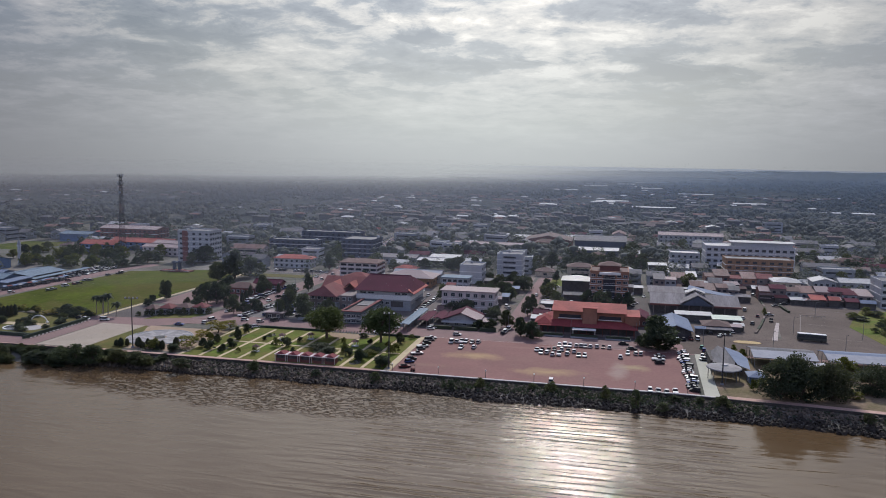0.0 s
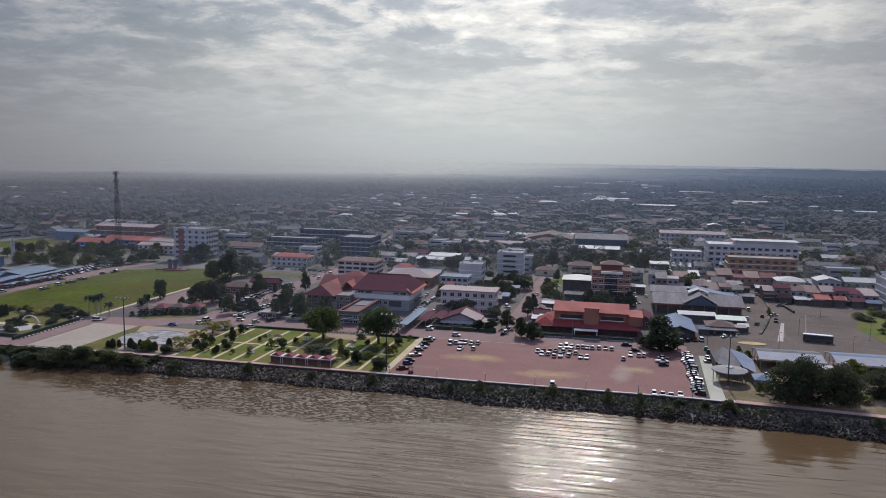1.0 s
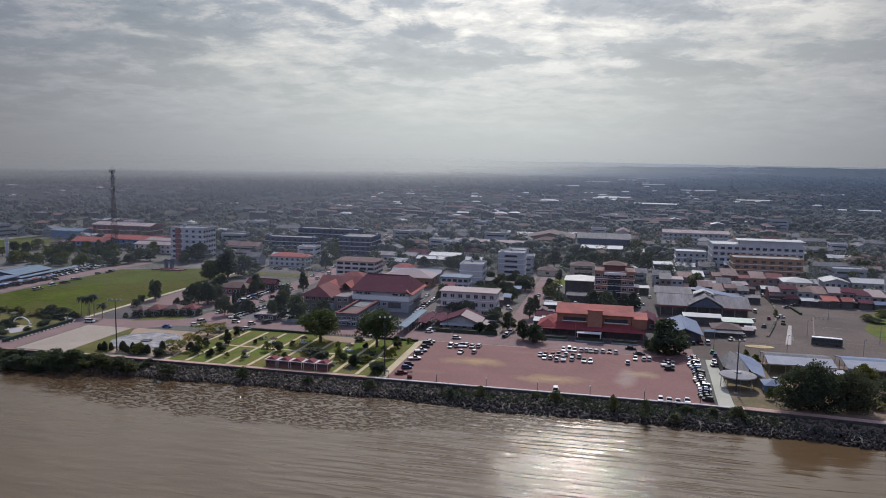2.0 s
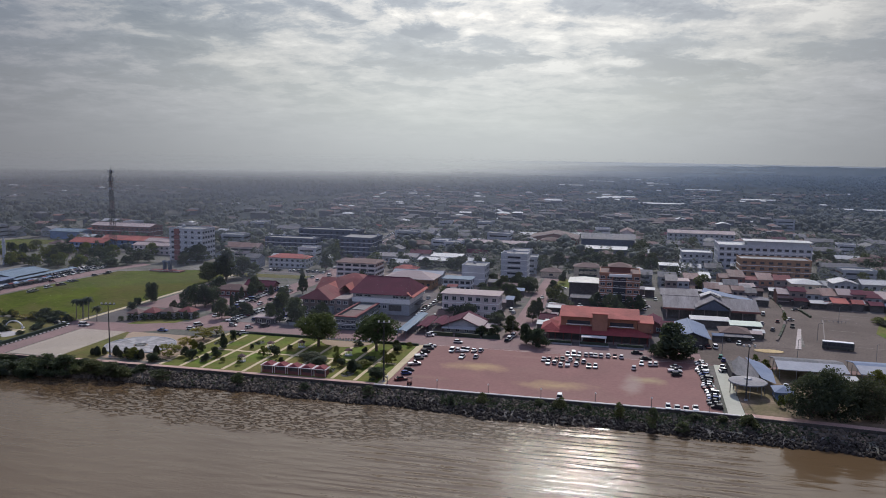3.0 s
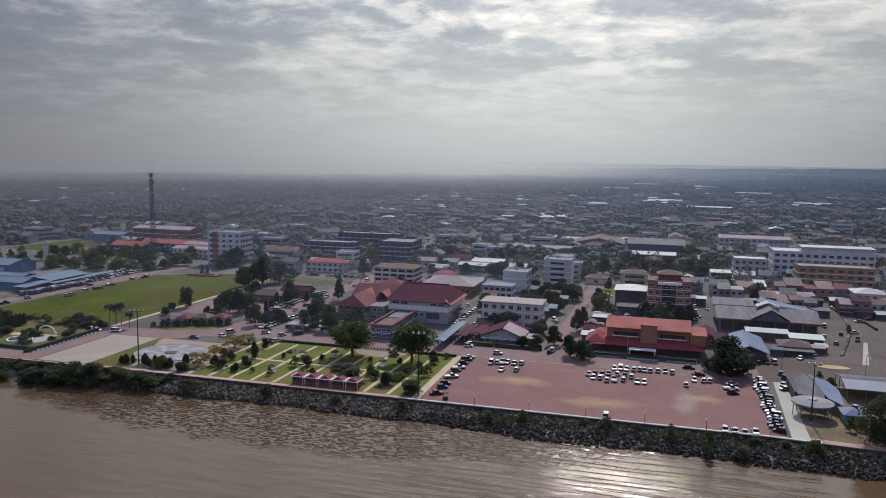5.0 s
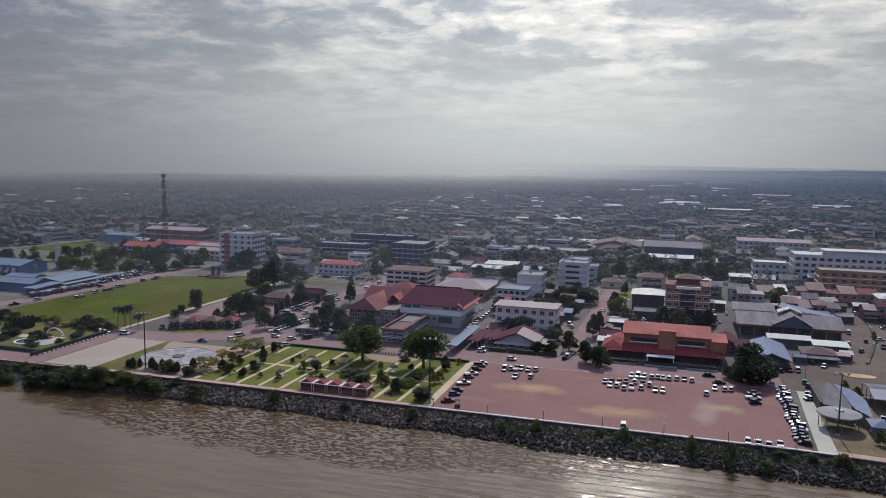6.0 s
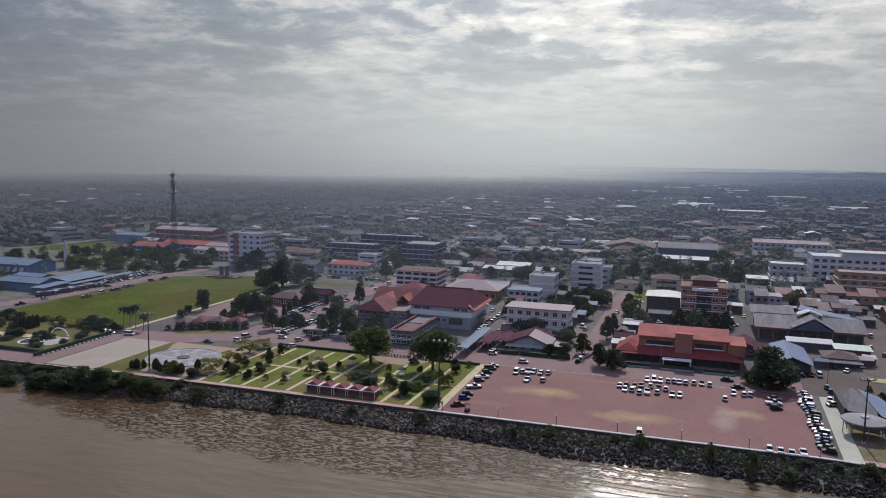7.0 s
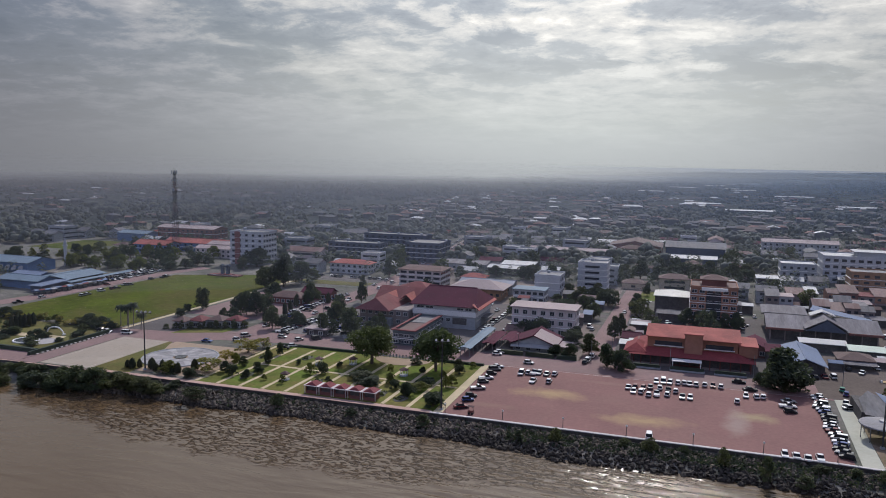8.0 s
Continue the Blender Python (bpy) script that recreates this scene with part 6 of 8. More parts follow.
PLOT_TREES = [(-23, 235, 10.2, 10), (-12, 232, 10.1, 10), (-6, 241, 8.2, 9), (-30, 240, 8, 9), (34, 270, 10.6, 12), (44, 262, 9, 11), (26, 262, 9, 10), (41.5, 212, 6.6, 5), (-47, 244, 6.4, 9), (21, 184, 7.2, 7),
              (3, 201, 5.6, 6), (73, 296, 9.5, 12), (86, 285, 10.3, 13), (95, 303, 8.3, 11), (59, 291, 9.4, 11), (66, 280, 9, 11), (78, 272, 8, 10), (52, 278, 8, 10), (92, 272, 8.5, 10), (-64, 226, 7, 8), (-95, 232, 8, 8)]
for x, y, h, w in PLOT_TREES:
    TAKEN.append((x - w / 2, y - w / 2, x + w / 2, y + w / 2))
    tree("dark", "plot_tree", "dense dark tree on a green plot in the town", x, y, h, w, group="plot trees")
for i, (x, y, h, w) in enumerate(SHADE_TREES):
    tree("grand" if i < 2 else "dark", "shade_tree", "broad spreading shade tree with a full green crown" if i < 3 else "dense dark green street tree", x, y, h, w)
for x, y, h, w in ((88, 56.5, 4.2, 5.5), (92.5, 54.8, 3.6, 5.0), (96.5, 57, 4.4, 5.5), (85.5, 60, 4.0, 4.5)):
    tree("dark", "corner_bush", "dark bushes under the shade tree at the square", x, y, h, w, group="bushes under the tree")
for i, (x, y, h, w) in enumerate(BOULEVARD_TREES):
    tree("dark" if i % 3 else "shade", "street_tree", "tall dark green tree along the boulevard" if h > 9 else "small rounded tree along the boulevard", x, y, h, w, group="boulevard trees")
for x, y, h, w in FIELD_TREES:
    if w > 1:
        tree("dark", "field_tree", "dark green tree beside the playing field", x, y, h, w)
for i, (x, y, h, w) in enumerate(GARDEN_SHRUBS):
    tree("light" if i % 3 == 0 else "dark", "garden_tree", "small ornamental tree on the garden lawn", x, y, h, w, 0.1, group="garden trees")
for x, y, h, w in GOLD_TREES:
    tree("gold", "golden_tree", "low tree with yellowish thin foliage beside the garden", x, y, h, w, 0.05, group="yellowish trees")
for x, y, h, w in BANK_BUSHES + BANK_BUSHES2:
    y, h = max(y, water_line(x) + 1.0), h * (0.88 if x < -60 else 1.0)
    tree("scrub", "bank_bush", "wild dark bush growing on the rocky bank", x, y, h, w, -2.0 if y < -12 else -1.3, group="bank bushes")
for i, (x, y, h, w) in enumerate(EAST_TREES):
    tree("dome" if h > 9 else "light", "park_tree", "big dense rounded tree in the riverside park" if h > 9 else "small green shrub in the park", x, y, h, w)
_r = random.Random(77)
for i in range(72):
    x = -152 + i * 0.98 + _r.uniform(-1, 1)
    d = _r.uniform(1.5, 13 if x < -108 else 7.5)
    tree("scrub", "bank_bush", "dense olive green bush on the bank slope", x, wall_line(x) - d, _r.uniform(1.4, 2.8), _r.uniform(3.4, 5.6), -0.9 - 0.17 * d, group="bank bushes")
for i in range(26):
    x = -146 - i * 5.2 + _r.uniform(-2, 2)
    tree("bush", "bank_bush", "dense mangrove bush along the waterline", x, wall_line(x) - _r.uniform(6, 15), _r.uniform(3.2, 5.4), _r.uniform(6, 9), -2.2, group="bank bushes")
for i in range(24):
    x = 145 + i * 6.0 + _r.uniform(-2, 2)
    tree("scrub", "bank_bush", "scrubby bush along the bank", x, wall_line(x) - _r.uniform(1, 7), _r.uniform(1.8, 3.4), _r.uniform(3, 6), -1.2, group="bank bushes")
for i in range(18):
    tree("shade" if i % 2 else "light", "park_tree", "green tree in the riverside park", 150 + _r.uniform(0, 90), _r.uniform(4, 34), _r.uniform(4, 9), _r.uniform(5, 10), group="park trees")
for i in range(30):
    tree(("scrub", "gold", "light")[i % 3], "hedge_bush", "low dry bush along the field road", -152 - _r.uniform(0, 60), 47 + _r.uniform(-1.5, 4), _r.uniform(1.5, 3.5), _r.uniform(3, 7), group="hedge bushes")
for x, y, h, w in ((-165, 48, 3.4, 9.0), (-160, 50.5, 3.0, 8.0), (-209, 48.5, 4.0, 9.0), (-203, 49, 3.2, 7.0)):
    tree("dark", "hedge_bush", "broad dark bush beside the playing field", x, y, h, w, group="bushes by the field")
for i in range(46):
    tree("small" if i % 3 else "light", "grove_tree", "dark green tree in the grove beyond the field", -232 - _r.uniform(0, 70), _r.uniform(168, 240), _r.uniform(5, 9), _r.uniform(6, 10), group="grove trees")
for i in range(20):
    tree("light" if i % 2 else "dark", "grove_tree", "small tree among the western gardens", -290 - _r.uniform(0, 80), _r.uniform(170, 240), _r.uniform(4, 8), _r.uniform(5, 9), group="grove trees")
for i in range(42):
    tree("scrub" if i % 3 else "dark", "hedge_bush", "dark bush in the western garden", -152 - _r.uniform(0, 50), 14 + _r.uniform(0, 32), _r.uniform(1.5, 3.5), _r.uniform(2.5, 6), group="garden bushes")


def palm(x, y, h):
    t = thing("palm_tree", "tall slender palm with a tufted crown at the field", "palm", x, y, 0, 0, "palms by the field")
    part("trunk", Kit().rod((0, 0, -0.1), (0.15, 0.1, h * 0.5), 0.2, 0.16, 8).rod((0.15, 0.1, h * 0.5), (0.1, 0.2, h * 0.86), 0.16, 0.12, 8), PALM_BARK, t)
    k, rnd = Kit(), random.Random(int(x * 10))
    for i in range(40):
        a, droop = i * 2.4, rnd.uniform(-0.35, 0.9)
        d = Vector((math.cos(a), math.sin(a), 0))
        o, side = Vector((0.1, 0.2, h * 0.86)), Vector((-math.sin(a), math.cos(a), 0))
        prev = o
        for s in range(1, 5):
            c = o + d * 0.6 * s + Vector((0, 0, droop * 0.5 * s - 0.13 * s * s + 0.15 * s))
            w = 0.6 * (1.2 - s / 5)
            k.face(prev - side * w, prev + side * w, c + side * w * 0.8, c - side * w * 0.8)
            prev = c
    part("fronds", k, LEAF_DARK, t)


for x, y, h in ((-152.5, 52, 9.4), (-151.0, 54, 8.6), (-149.2, 52.5, 9.8), (-147.6, 53.5, 10.6), (-141, 50, 7.2)):
    palm(x, y, h)


# ---- river wall, promenade and rocks ----
def strip(k, xa, xb, off0, off1, z0, z1, step=4.0):
    """A band that follows the river wall between two offsets inland."""
    n = max(1, round((xb - xa) / step))
    for i in range(n):
        p, q = xa + (xb - xa) * i / n, xa + (xb - xa) * (i + 1) / n
        k.slab([(p, wall_line(p) + off0), (q, wall_line(q) + off0), (q, wall_line(q) + off1), (p, wall_line(p) + off1)], z0, z1)
    return k


sw = thing("river_wall", "dark stained concrete river wall with a pale coping", "wall", kind="structure")
for i in range(44):
    xa = -300 + i * 14.0
    part("wall_panel", strip(Kit(), xa, xa + 13.9, -0.35, 0.05, -2.4, 0.30), SEAWALL, sw)
for i in range(28):
    xa = -2 + i * 4.0
    if xa < 108:
        part("coping_stone", strip(Kit(), xa, xa + 3.92, -0.4, 0.45, 0.3, 0.5), WHITE_CAP, sw, "whitewashed coping stone")
for i in range(38):
    xa = -154 + i * 4.0
    if xa < -3:
        part("coping_stone", strip(Kit(), xa, xa + 3.92, -0.4, 0.25, 0.3, 0.42), PROM, sw)
structure("promenade", strip(Kit(), -118, -2.2, 0.3, 2.4, -0.2, 0.14), PROM, "narrow pink paved promenade along the wall", "path")
structure("promenade_east", strip(Kit(), 108, 250, 0.3, 3.4, -0.2, 0.13), PROM, "dusty pink footpath along the wall", "path")

k, kw, rnd = Kit(), Kit(), random.Random(3)
ICO = [(0.0, 0.0, 1.0)] + [(0.89 * math.cos(i * math.tau / 5), 0.89 * math.sin(i * math.tau / 5), 0.45) for i in range(5)] + \
      [(0.89 * math.cos((i + 0.5) * math.tau / 5), 0.89 * math.sin((i + 0.5) * math.tau / 5), -0.45) for i in range(5)]
ICO_F = [(0, 1 + i, 1 + (i + 1) % 5) for i in range(5)] + [(1 + i, 6 + i, 1 + (i + 1) % 5) for i in range(5)] + [(6 + i, 6 + (i + 1) % 5, 1 + (i + 1) % 5) for i in range(5)]
for _ in range(10400):
    x = rnd.uniform(-112, 240)
    u = rnd.random()
    w, s = wall_line(x) - 0.7, water_line(x) - 0.9
    y = w + (s - w) * u
    z = -0.85 + (WATER_Z - 0.1 + 0.85) * u
    r = rnd.choice((0.25, 0.35, 0.45, 0.6, 0.8)) * rnd.uniform(0.8, 1.2)
    m = Euler((rnd.uniform(0, 6), rnd.uniform(0, 6), rnd.uniform(0, 6))).to_matrix()
    sx, sy, sz = rnd.uniform(0.7, 1.3), rnd.uniform(0.7, 1.2), rnd.uniform(0.5, 0.9)
    pts = []
    for p in ICO:
        v = m @ (Vector((p[0] * sx, p[1] * sy, p[2] * sz)) * r * rnd.uniform(0.85, 1.12))
        pts.append((x + v.x, y + v.y, z + v.z + 0.1))
    # east of x = 5 the dark rocks start much higher up the slope
    (kw if u > (0.72 if x < 5 else 0.30) + 0.3 * rnd.random() else k).hull(pts, ICO_F)
tagged(part("rock_revetment", k, ROCK), "loose grey brown armour rocks sloping to the water", "rocks", kind="stuff")
tagged(part("wet_rocks", kw, ROCK_DARK), "dark rocks, wet along the waterline, reaching higher up the bank in the east", "rocks", kind="stuff")
k = Kit()
rnd = random.Random(8)
for _ in range(900):
    x = rnd.uniform(-150, 260)
    y = wall_line(x) - rnd.uniform(0.8, 9) * rnd.random()
    cz = -0.9 - 0.19 * (wall_line(x) - y)
    leaf_cloud(k, rnd, [(x, y, cz + 0.3, rnd.uniform(0.4, 1.0))], 9, 0.34)
for _ in range(850):
    x = rnd.uniform(20, 124)
    y = wall_line(x) - rnd.uniform(1.2, 7)
    leaf_cloud(k, rnd, [(x, y, -0.8 - 0.2 * (wall_line(x) - y) + 0.3, rnd.uniform(0.5, 1.3))], 14, 0.3)
tagged(part("bank_weeds", k, LEAF_DARK), "low weeds and creepers among the bank rocks", "weeds", kind="stuff")

# ---- square ----
structure("edge_line", Kit().box(1.0, 51.4, 0.03, 101, 51.7, 0.085), WHITE_LINE, "thin worn white edge line", "line")
structure("edge_kerb", Kit().box(0.2, -1.0, -0.05, 1.0, 50.5, 0.22), PATH_PAVE, "pale kerb path between garden and square", "kerb")
structure("edge_path", Kit().box(-1.6, -1.0, -0.05, 0.2, 50.0, 0.15), PATH_PAVE, "pale footpath beside the square", "path")


def post_lamp(x):
    t = thing("post_lamp", "short dark promenade lamp post with a round head", "lamp", x, -1.6, 0.05, 0, "promenade lamps")
    part("post", Kit().rod((0, 0, 0), (0, 0, 2.6), 0.09, 0.06).rod((0, 0, 0), (0, 0, 0.35), 0.18, 0.14), STEEL_DARK, t)
    part("head", Kit().lathe([(0.03, 2.55), (0.22, 2.65), (0.26, 2.85), (0.16, 3.05), (0.02, 3.1)], 10), LAMP_CLEAR, t)


for i in range(7):
    post_lamp(2 + 16 * i)


def light_mast(x, y, h, heads, label, name="floodlight_mast"):
    t = thing(name, label, "lamp mast", x, y, 0, 12, "light masts")
    part("pole", Kit().rod((0, 0, -0.1), (0, 0, h * 0.5), 0.26, 0.2, 8).rod((0, 0, h * 0.5), (0, 0, h), 0.2, 0.12, 8), STEEL_DARK, t)
    part("base", Kit().box(-0.5, -0.5, -0.1, 0.5, 0.5, 0.6, 0.1), WALL_GREY, t)
    w = heads * 0.55
    part("crossbar", Kit().box(-w - 0.3, -0.08, h - 0.5, w + 0.3, 0.08, h - 0.34).box(-0.08, -w * 0.7, h - 0.5, 0.08, w * 0.7, h - 0.34), STEEL_DARK, t)
    for i in range(heads):
        hx = -w + 2 * w * i / max(1, heads - 1)
        head = part("floodlight", Kit().box(hx - 0.3, -0.35, h - 0.3, hx + 0.3, 0.25, h + 0.25, 0.05), STEEL, t)
        part("lens", Kit().box(hx - 0.25, -0.39, h - 0.25, hx + 0.25, -0.34, h + 0.2), LAMP_CLEAR, head)


light_mast(-101, 4, 19, 4, "tall dark floodlight mast beside the round square")
light_mast(0, 1, 19.7, 3, "tall dark floodlight mast between garden and square")
light_mast(110, 12.5, 17, 3, "tall floodlight mast beside the round stage roof")

cart = thing("vendor_cart", "small dark vendor cart with a canopy on the square", "cart", 8.6, 0.6, 0.07)
part("box", Kit().box(-0.7, -0.45, 0.45, 0.7, 0.45, 1.15), WALL_RED, cart)
part("canopy", Kit().gable(-0.8, -0.5, 0.8, 0.5, 2.2, 0.25, 0.15, "x", 0.06), ROOF_BROWN, cart)
for px, py in ((-0.65, -0.4), (0.65, -0.4), (-0.65, 0.4), (0.65, 0.4)):
    part("post", Kit().rod((px, py, 1.1), (px, py, 2.2), 0.03), STEEL, cart)
for px in (-0.45, 0.45):
    part("wheel", Kit().rod((px, -0.55, 0.33), (px, -0.45, 0.33), 0.33, 0.33, 12), TYRE, cart)
    part("wheel", Kit().rod((px, 0.45, 0.33), (px, 0.55, 0.33), 0.33, 0.33, 12), TYRE, cart)

# ---- garden ----
gx = [-79 + 7.72 * i for i in range(10)]
for i, x in enumerate(gx):
    front = 0.0 if not -44 < x < -20 else 5.0
    structure("garden_path", Kit().slab([(x - 0.6, front), (x + 0.6, front), (x + 1.4, 46.5), (x + 0.2, 46.5)], -0.05, 0.15), PATH_PAVE, "narrow cream garden path", "path")
structure("cross_path", Kit().slab([(-72, 23), (-2, 21.4), (-2, 22.6), (-72, 24.4)], -0.05, 0.135), PATH_PAVE, "cream cross path through the garden", "path")
structure("garden_half_circle", Kit().slab(rounded(-29, 47.5, 10, 8.5, 24, 180, 360), -0.05, 0.17), BEIGE, "half round paved bay at the road", "square")
for i in range(17):
    b_ = thing("bollard", "short dark stone bollard along the road edge", "bollard", -38.5 + i * 1.2, 48.9, 0.03, 0, "bollards at the bay")
    part("shaft", Kit().box(-0.18, -0.18, -0.05, 0.18, 0.18, 0.85, 0.03), WALL_GREY, b_)
    part("cap", Kit().box(-0.24, -0.24, 0.85, 0.24, 0.24, 1.0, 0.05), SEAWALL, b_)
structure("garden_hedge", Kit().box(-79, 48.3, 0, -39.5, 49.3, 0.9, 0.1).box(-18.5, 48.3, 0, -1, 49.3, 0.9, 0.1), LEAF_DARK, "low dark hedge along the garden edge", "hedge")


def garden_bed(x, y, rx, ry):
    rnd = random.Random(int(x * 3 + y))
    pts = [(rx * math.cos(t) * rnd.uniform(0.8, 1.1), ry * math.sin(t) * rnd.uniform(0.8, 1.1)) for t in [i * math.tau / 18 for i in range(18)]]
    t = thing("flower_bed", "dark planted bed with low shrubs on the lawn", "flower bed", x, y, 0.1, 0, "flower beds")
    part("soil", Kit().slab(pts, -0.05, 0.10), GROUND, t)
    k = Kit()
    leaf_cloud(k, rnd, [(rnd.uniform(-rx, rx) * 0.75, rnd.uniform(-ry, ry) * 0.75, 0.3, rnd.uniform(0.3, 0.6)) for _ in range(16)], 10, 0.25)
    tagged(part("planting", k, LEAF, t), kind="stuff")


for x, y, rx, ry in ((-60, 36, 1.6, 3), (-67.5, 10, 1.5, 4), (-52, 30, 1.6, 2.4), (-36, 27, 2.4, 3), (-13, 26, 2, 4), (-6, 12, 1.8, 4), (-14, 6, 2, 3), (-44, 12, 1.5, 3), (-21, 8, 1.8, 3), (-75, 33, 1.5, 4), (-82, 4, 5, 1.4), (-92, 2, 6, 1.2)):
    garden_bed(x, y, rx, ry)


def stall_hut(x):
    t = thing("stall_hut", "small white stall hut with a red gabled roof", "hut", x, 2.6, 0.1, 0, "row of stall huts")
    part("wall", Kit().box(-1.7, -1.7, -0.1, -1.55, 2.0, 2.5).box(1.55, -1.7, -0.1, 1.7, 2.0, 2.5).box(-1.55, 1.85, -0.1, 1.55, 2.0, 2.5), WALL_RED, t)
    for px in (-1.95, 1.95):
        part("pillar", Kit().box(px - 0.09, -1.9, -0.1, px + 0.09, -1.72, 2.32), WALL_PINK, t)
    part("counter", Kit().box(-1.55, -1.7, 0, 1.55, -1.4, 0.95), WALL_RED, t)
    # flat dark panel painted in place of the shade inside the hut
    part("shutter", Kit().box(-1.5, -1.2, 0, 1.5, -1.1, 2.3), WALL_DARK, t, "dark panel standing in for the shade of the open front")
    part("fascia", Kit().box(-2.28, -2.1, 2.32, 2.28, 2.4, 2.5), WALL_PINK, t, "white flat roof slab")
    part("roof", Kit().hip(-1.6, -1.6, 1.6, 2.0, 2.52, 0.8, 0.2, 0.7), ROOF_HUT, t)


for i in range(5):
    stall_hut(-40 + 4.6 * i)


def gazebo(x, y):
    t = thing("gazebo", "small garden gazebo with a brown pointed roof", "gazebo", x, y, 0.1, 20, "garden gazebos")
    part("floor", Kit().lathe([(0.02, 0.25), (1.35, 0.25), (1.45, -0.05)], 8), WALL_GREY, t, "pale gazebo floor")
    for i in range(6):
        a = i * math.tau / 6
        part("post", Kit().rod((1.15 * math.cos(a), 1.15 * math.sin(a), 0.2), (1.15 * math.cos(a), 1.15 * math.sin(a), 1.9), 0.07), TRIM, t)
    part("roof", Kit().lathe([(1.6, 1.85), (1.55, 2.0), (0.8, 2.45), (0.05, 2.8)], 6), ROOF_BROWN, t)


for x, y in ((-54.2, 10.8), (-52.7, 30.4), (-42.3, 34.6), (-21.7, 28.4)):
    gazebo(x, y)

# ---- round square and court ----
CX, CY = -100.5, 21
ds = thing("paved_circle", "large round grey stone pavement with a dark centre", "pavement", CX, CY, 0.05, kind="structure")
for r0, r1, mat_, z in ((2.6, 6.0, GREY_PAVE, 0.14), (6.1, 9.0, GREY_PAVE, 0.12), (9.1, 12.2, GREY_PAVE, 0.14)):
    for i in range(24):
        a0, a1 = 360 * i / 24 + 0.3, 360 * (i + 1) / 24 - 0.3
        pts = [(r1 * math.cos(radians(a)), r1 * math.sin(radians(a))) for a in (a0, (a0 + a1) / 2, a1)] + [(r0 * math.cos(radians(a)), r0 * math.sin(radians(a))) for a in (a1, (a0 + a1) / 2, a0)]
        part("paving_wedge", Kit().slab(pts, 0, z), GREY_PAVE if (i + int(r0)) % 3 else GREY_PALE, ds)
part("edge_step", Kit().lathe([(12.25, 0.0), (12.25, 0.28), (12.7, 0.28), (12.7, -0.1)], 48), WALL_GREY, ds, "low grey edge step")
fb = thing("fountain_basin", "dark round basin in the paved circle", "basin", CX, CY, 0.1)
part("rim", Kit().lathe([(1.7, 0.0), (1.7, 0.22), (2.0, 0.22), (2.0, -0.05)], 24), SEAWALL, fb)
part("water", Kit().lathe([(0.02, 0.18), (1.75, 0.18)], 24), GLASS, fb)
for i, (x, y) in enumerate(((-108.2, 4.4), (-106.0, 4.0), (-104.2, 5.2), (-99.5, 5.4), (-97.0, 4.2), (-95.8, 5.8), (-94.0, 5.0), (-92.4, 4.6), (-91.1, 4.1), (-88.9, 4.4), (-90.0, 6.0), (-86.3, 9.5))):
    tree("topiary", "topiary_shrub", "dark clipped shrub beside the paved circle", x, y, (2.4, 3.3, 2.9, 3.6)[i % 4], (1.9, 2.3, 1.6, 2.6, 2.1)[i % 5], 0.05, group="dark shrubs")
structure("river_hedge_west", Kit().box(-236, 7.6, 0, -150, 9.2, 1.3, 0.15), LEAF_DARK, "dark clipped hedge along the riverside walk", "hedge")
structure("garden_hedge_west", Kit().box(-149.6, 4, 0, -148.4, 43, 1.3, 0.15), LEAF_DARK, "dark clipped hedge along the western garden", "hedge")
COURT_LINE = material("faded_court_paint", (0.40, 0.34, 0.29), 0.9, vary=0.25, coarse=0.3, grain=1.5)
for a in ((-137.5, 0, -137.2, 36.5), (-120.2, 0, -119.9, 36.5), (-137.2, 0, -120.2, 0.3), (-137.2, 36.2, -120.2, 36.5), (-129, 0.3, -128.85, 36.2)):
    structure("court_line", Kit().box(a[0], a[1], 0.05, a[2], a[3], 0.086), COURT_LINE, "faded painted line on the court", "line")
for i in range(14):
    tree("scrub", "garden_bush", "small shrub beside the field houses", -133 + 2.0 * i + (i % 3), 55.0 + 0.9 * i + 1.5 * (i % 2), 2.0 + (i % 3) * 0.8, 2.6 + (i % 2), group="shrubs by the field houses")
kb = thing("painted_kerb", "kerb of alternating dark and white stones", "kerb", kind="structure")
for i in range(34):
    part("kerb_stone", Kit().box(-147.9, 5 + i * 1.05, -0.05, -147.4, 5.95 + i * 1.05, 0.3), WHITE_CAP if i % 2 else SEAWALL, kb)
patch("west_garden", [(-152, 2), (-148.2, 3), (-148.2, 42), (-152, 47), (-215, 47), (-240, 40), (-240, -2)], 0.05, GRASS_DRY, "dry western garden lawn", "lawn")
patch("west_path", [(-215, 22), (-158, 26), (-158, 30), (-215, 27)], 0.09, PATH_PAVE, "pale path in the western garden", "path")
arch = thing("garden_arch", "white painted arch in the western garden", "arch", -165, 31.5, 0.05)
ring = Kit()
for i in range(14):
    a0, a1 = math.pi * i / 14, math.pi * (i + 1) / 14
    ring.rod((4.0 * math.cos(a0), 0, 2.9 * math.sin(a0)), (4.0 * math.cos(a1), 0, 2.9 * math.sin(a1)), 0.28, 0.28, 6)
part("bow", ring, TRIM, arch)
for px in (-4.0, 4.0):
    part("foot", Kit().box(px - 0.5, -0.5, -0.1, px + 0.5, 0.5, 0.5), TRIM, arch)
for i in range(6):
    tree("topiary", "cypress", "dark upright conical shrub in the western garden", -186.5 + 0.4 * i, 31.5 + 1.7 * i, 5.2, 2.0, 0.0, group="upright shrubs")
disc = thing("lily_pond", "pale round pond rim in the western garden", "pond", -167, 20, 0.05)
part("rim", Kit().lathe([(4.0, 0.0), (4.0, 0.35), (4.6, 0.35), (4.6, -0.05)], 28), TRIM, disc)
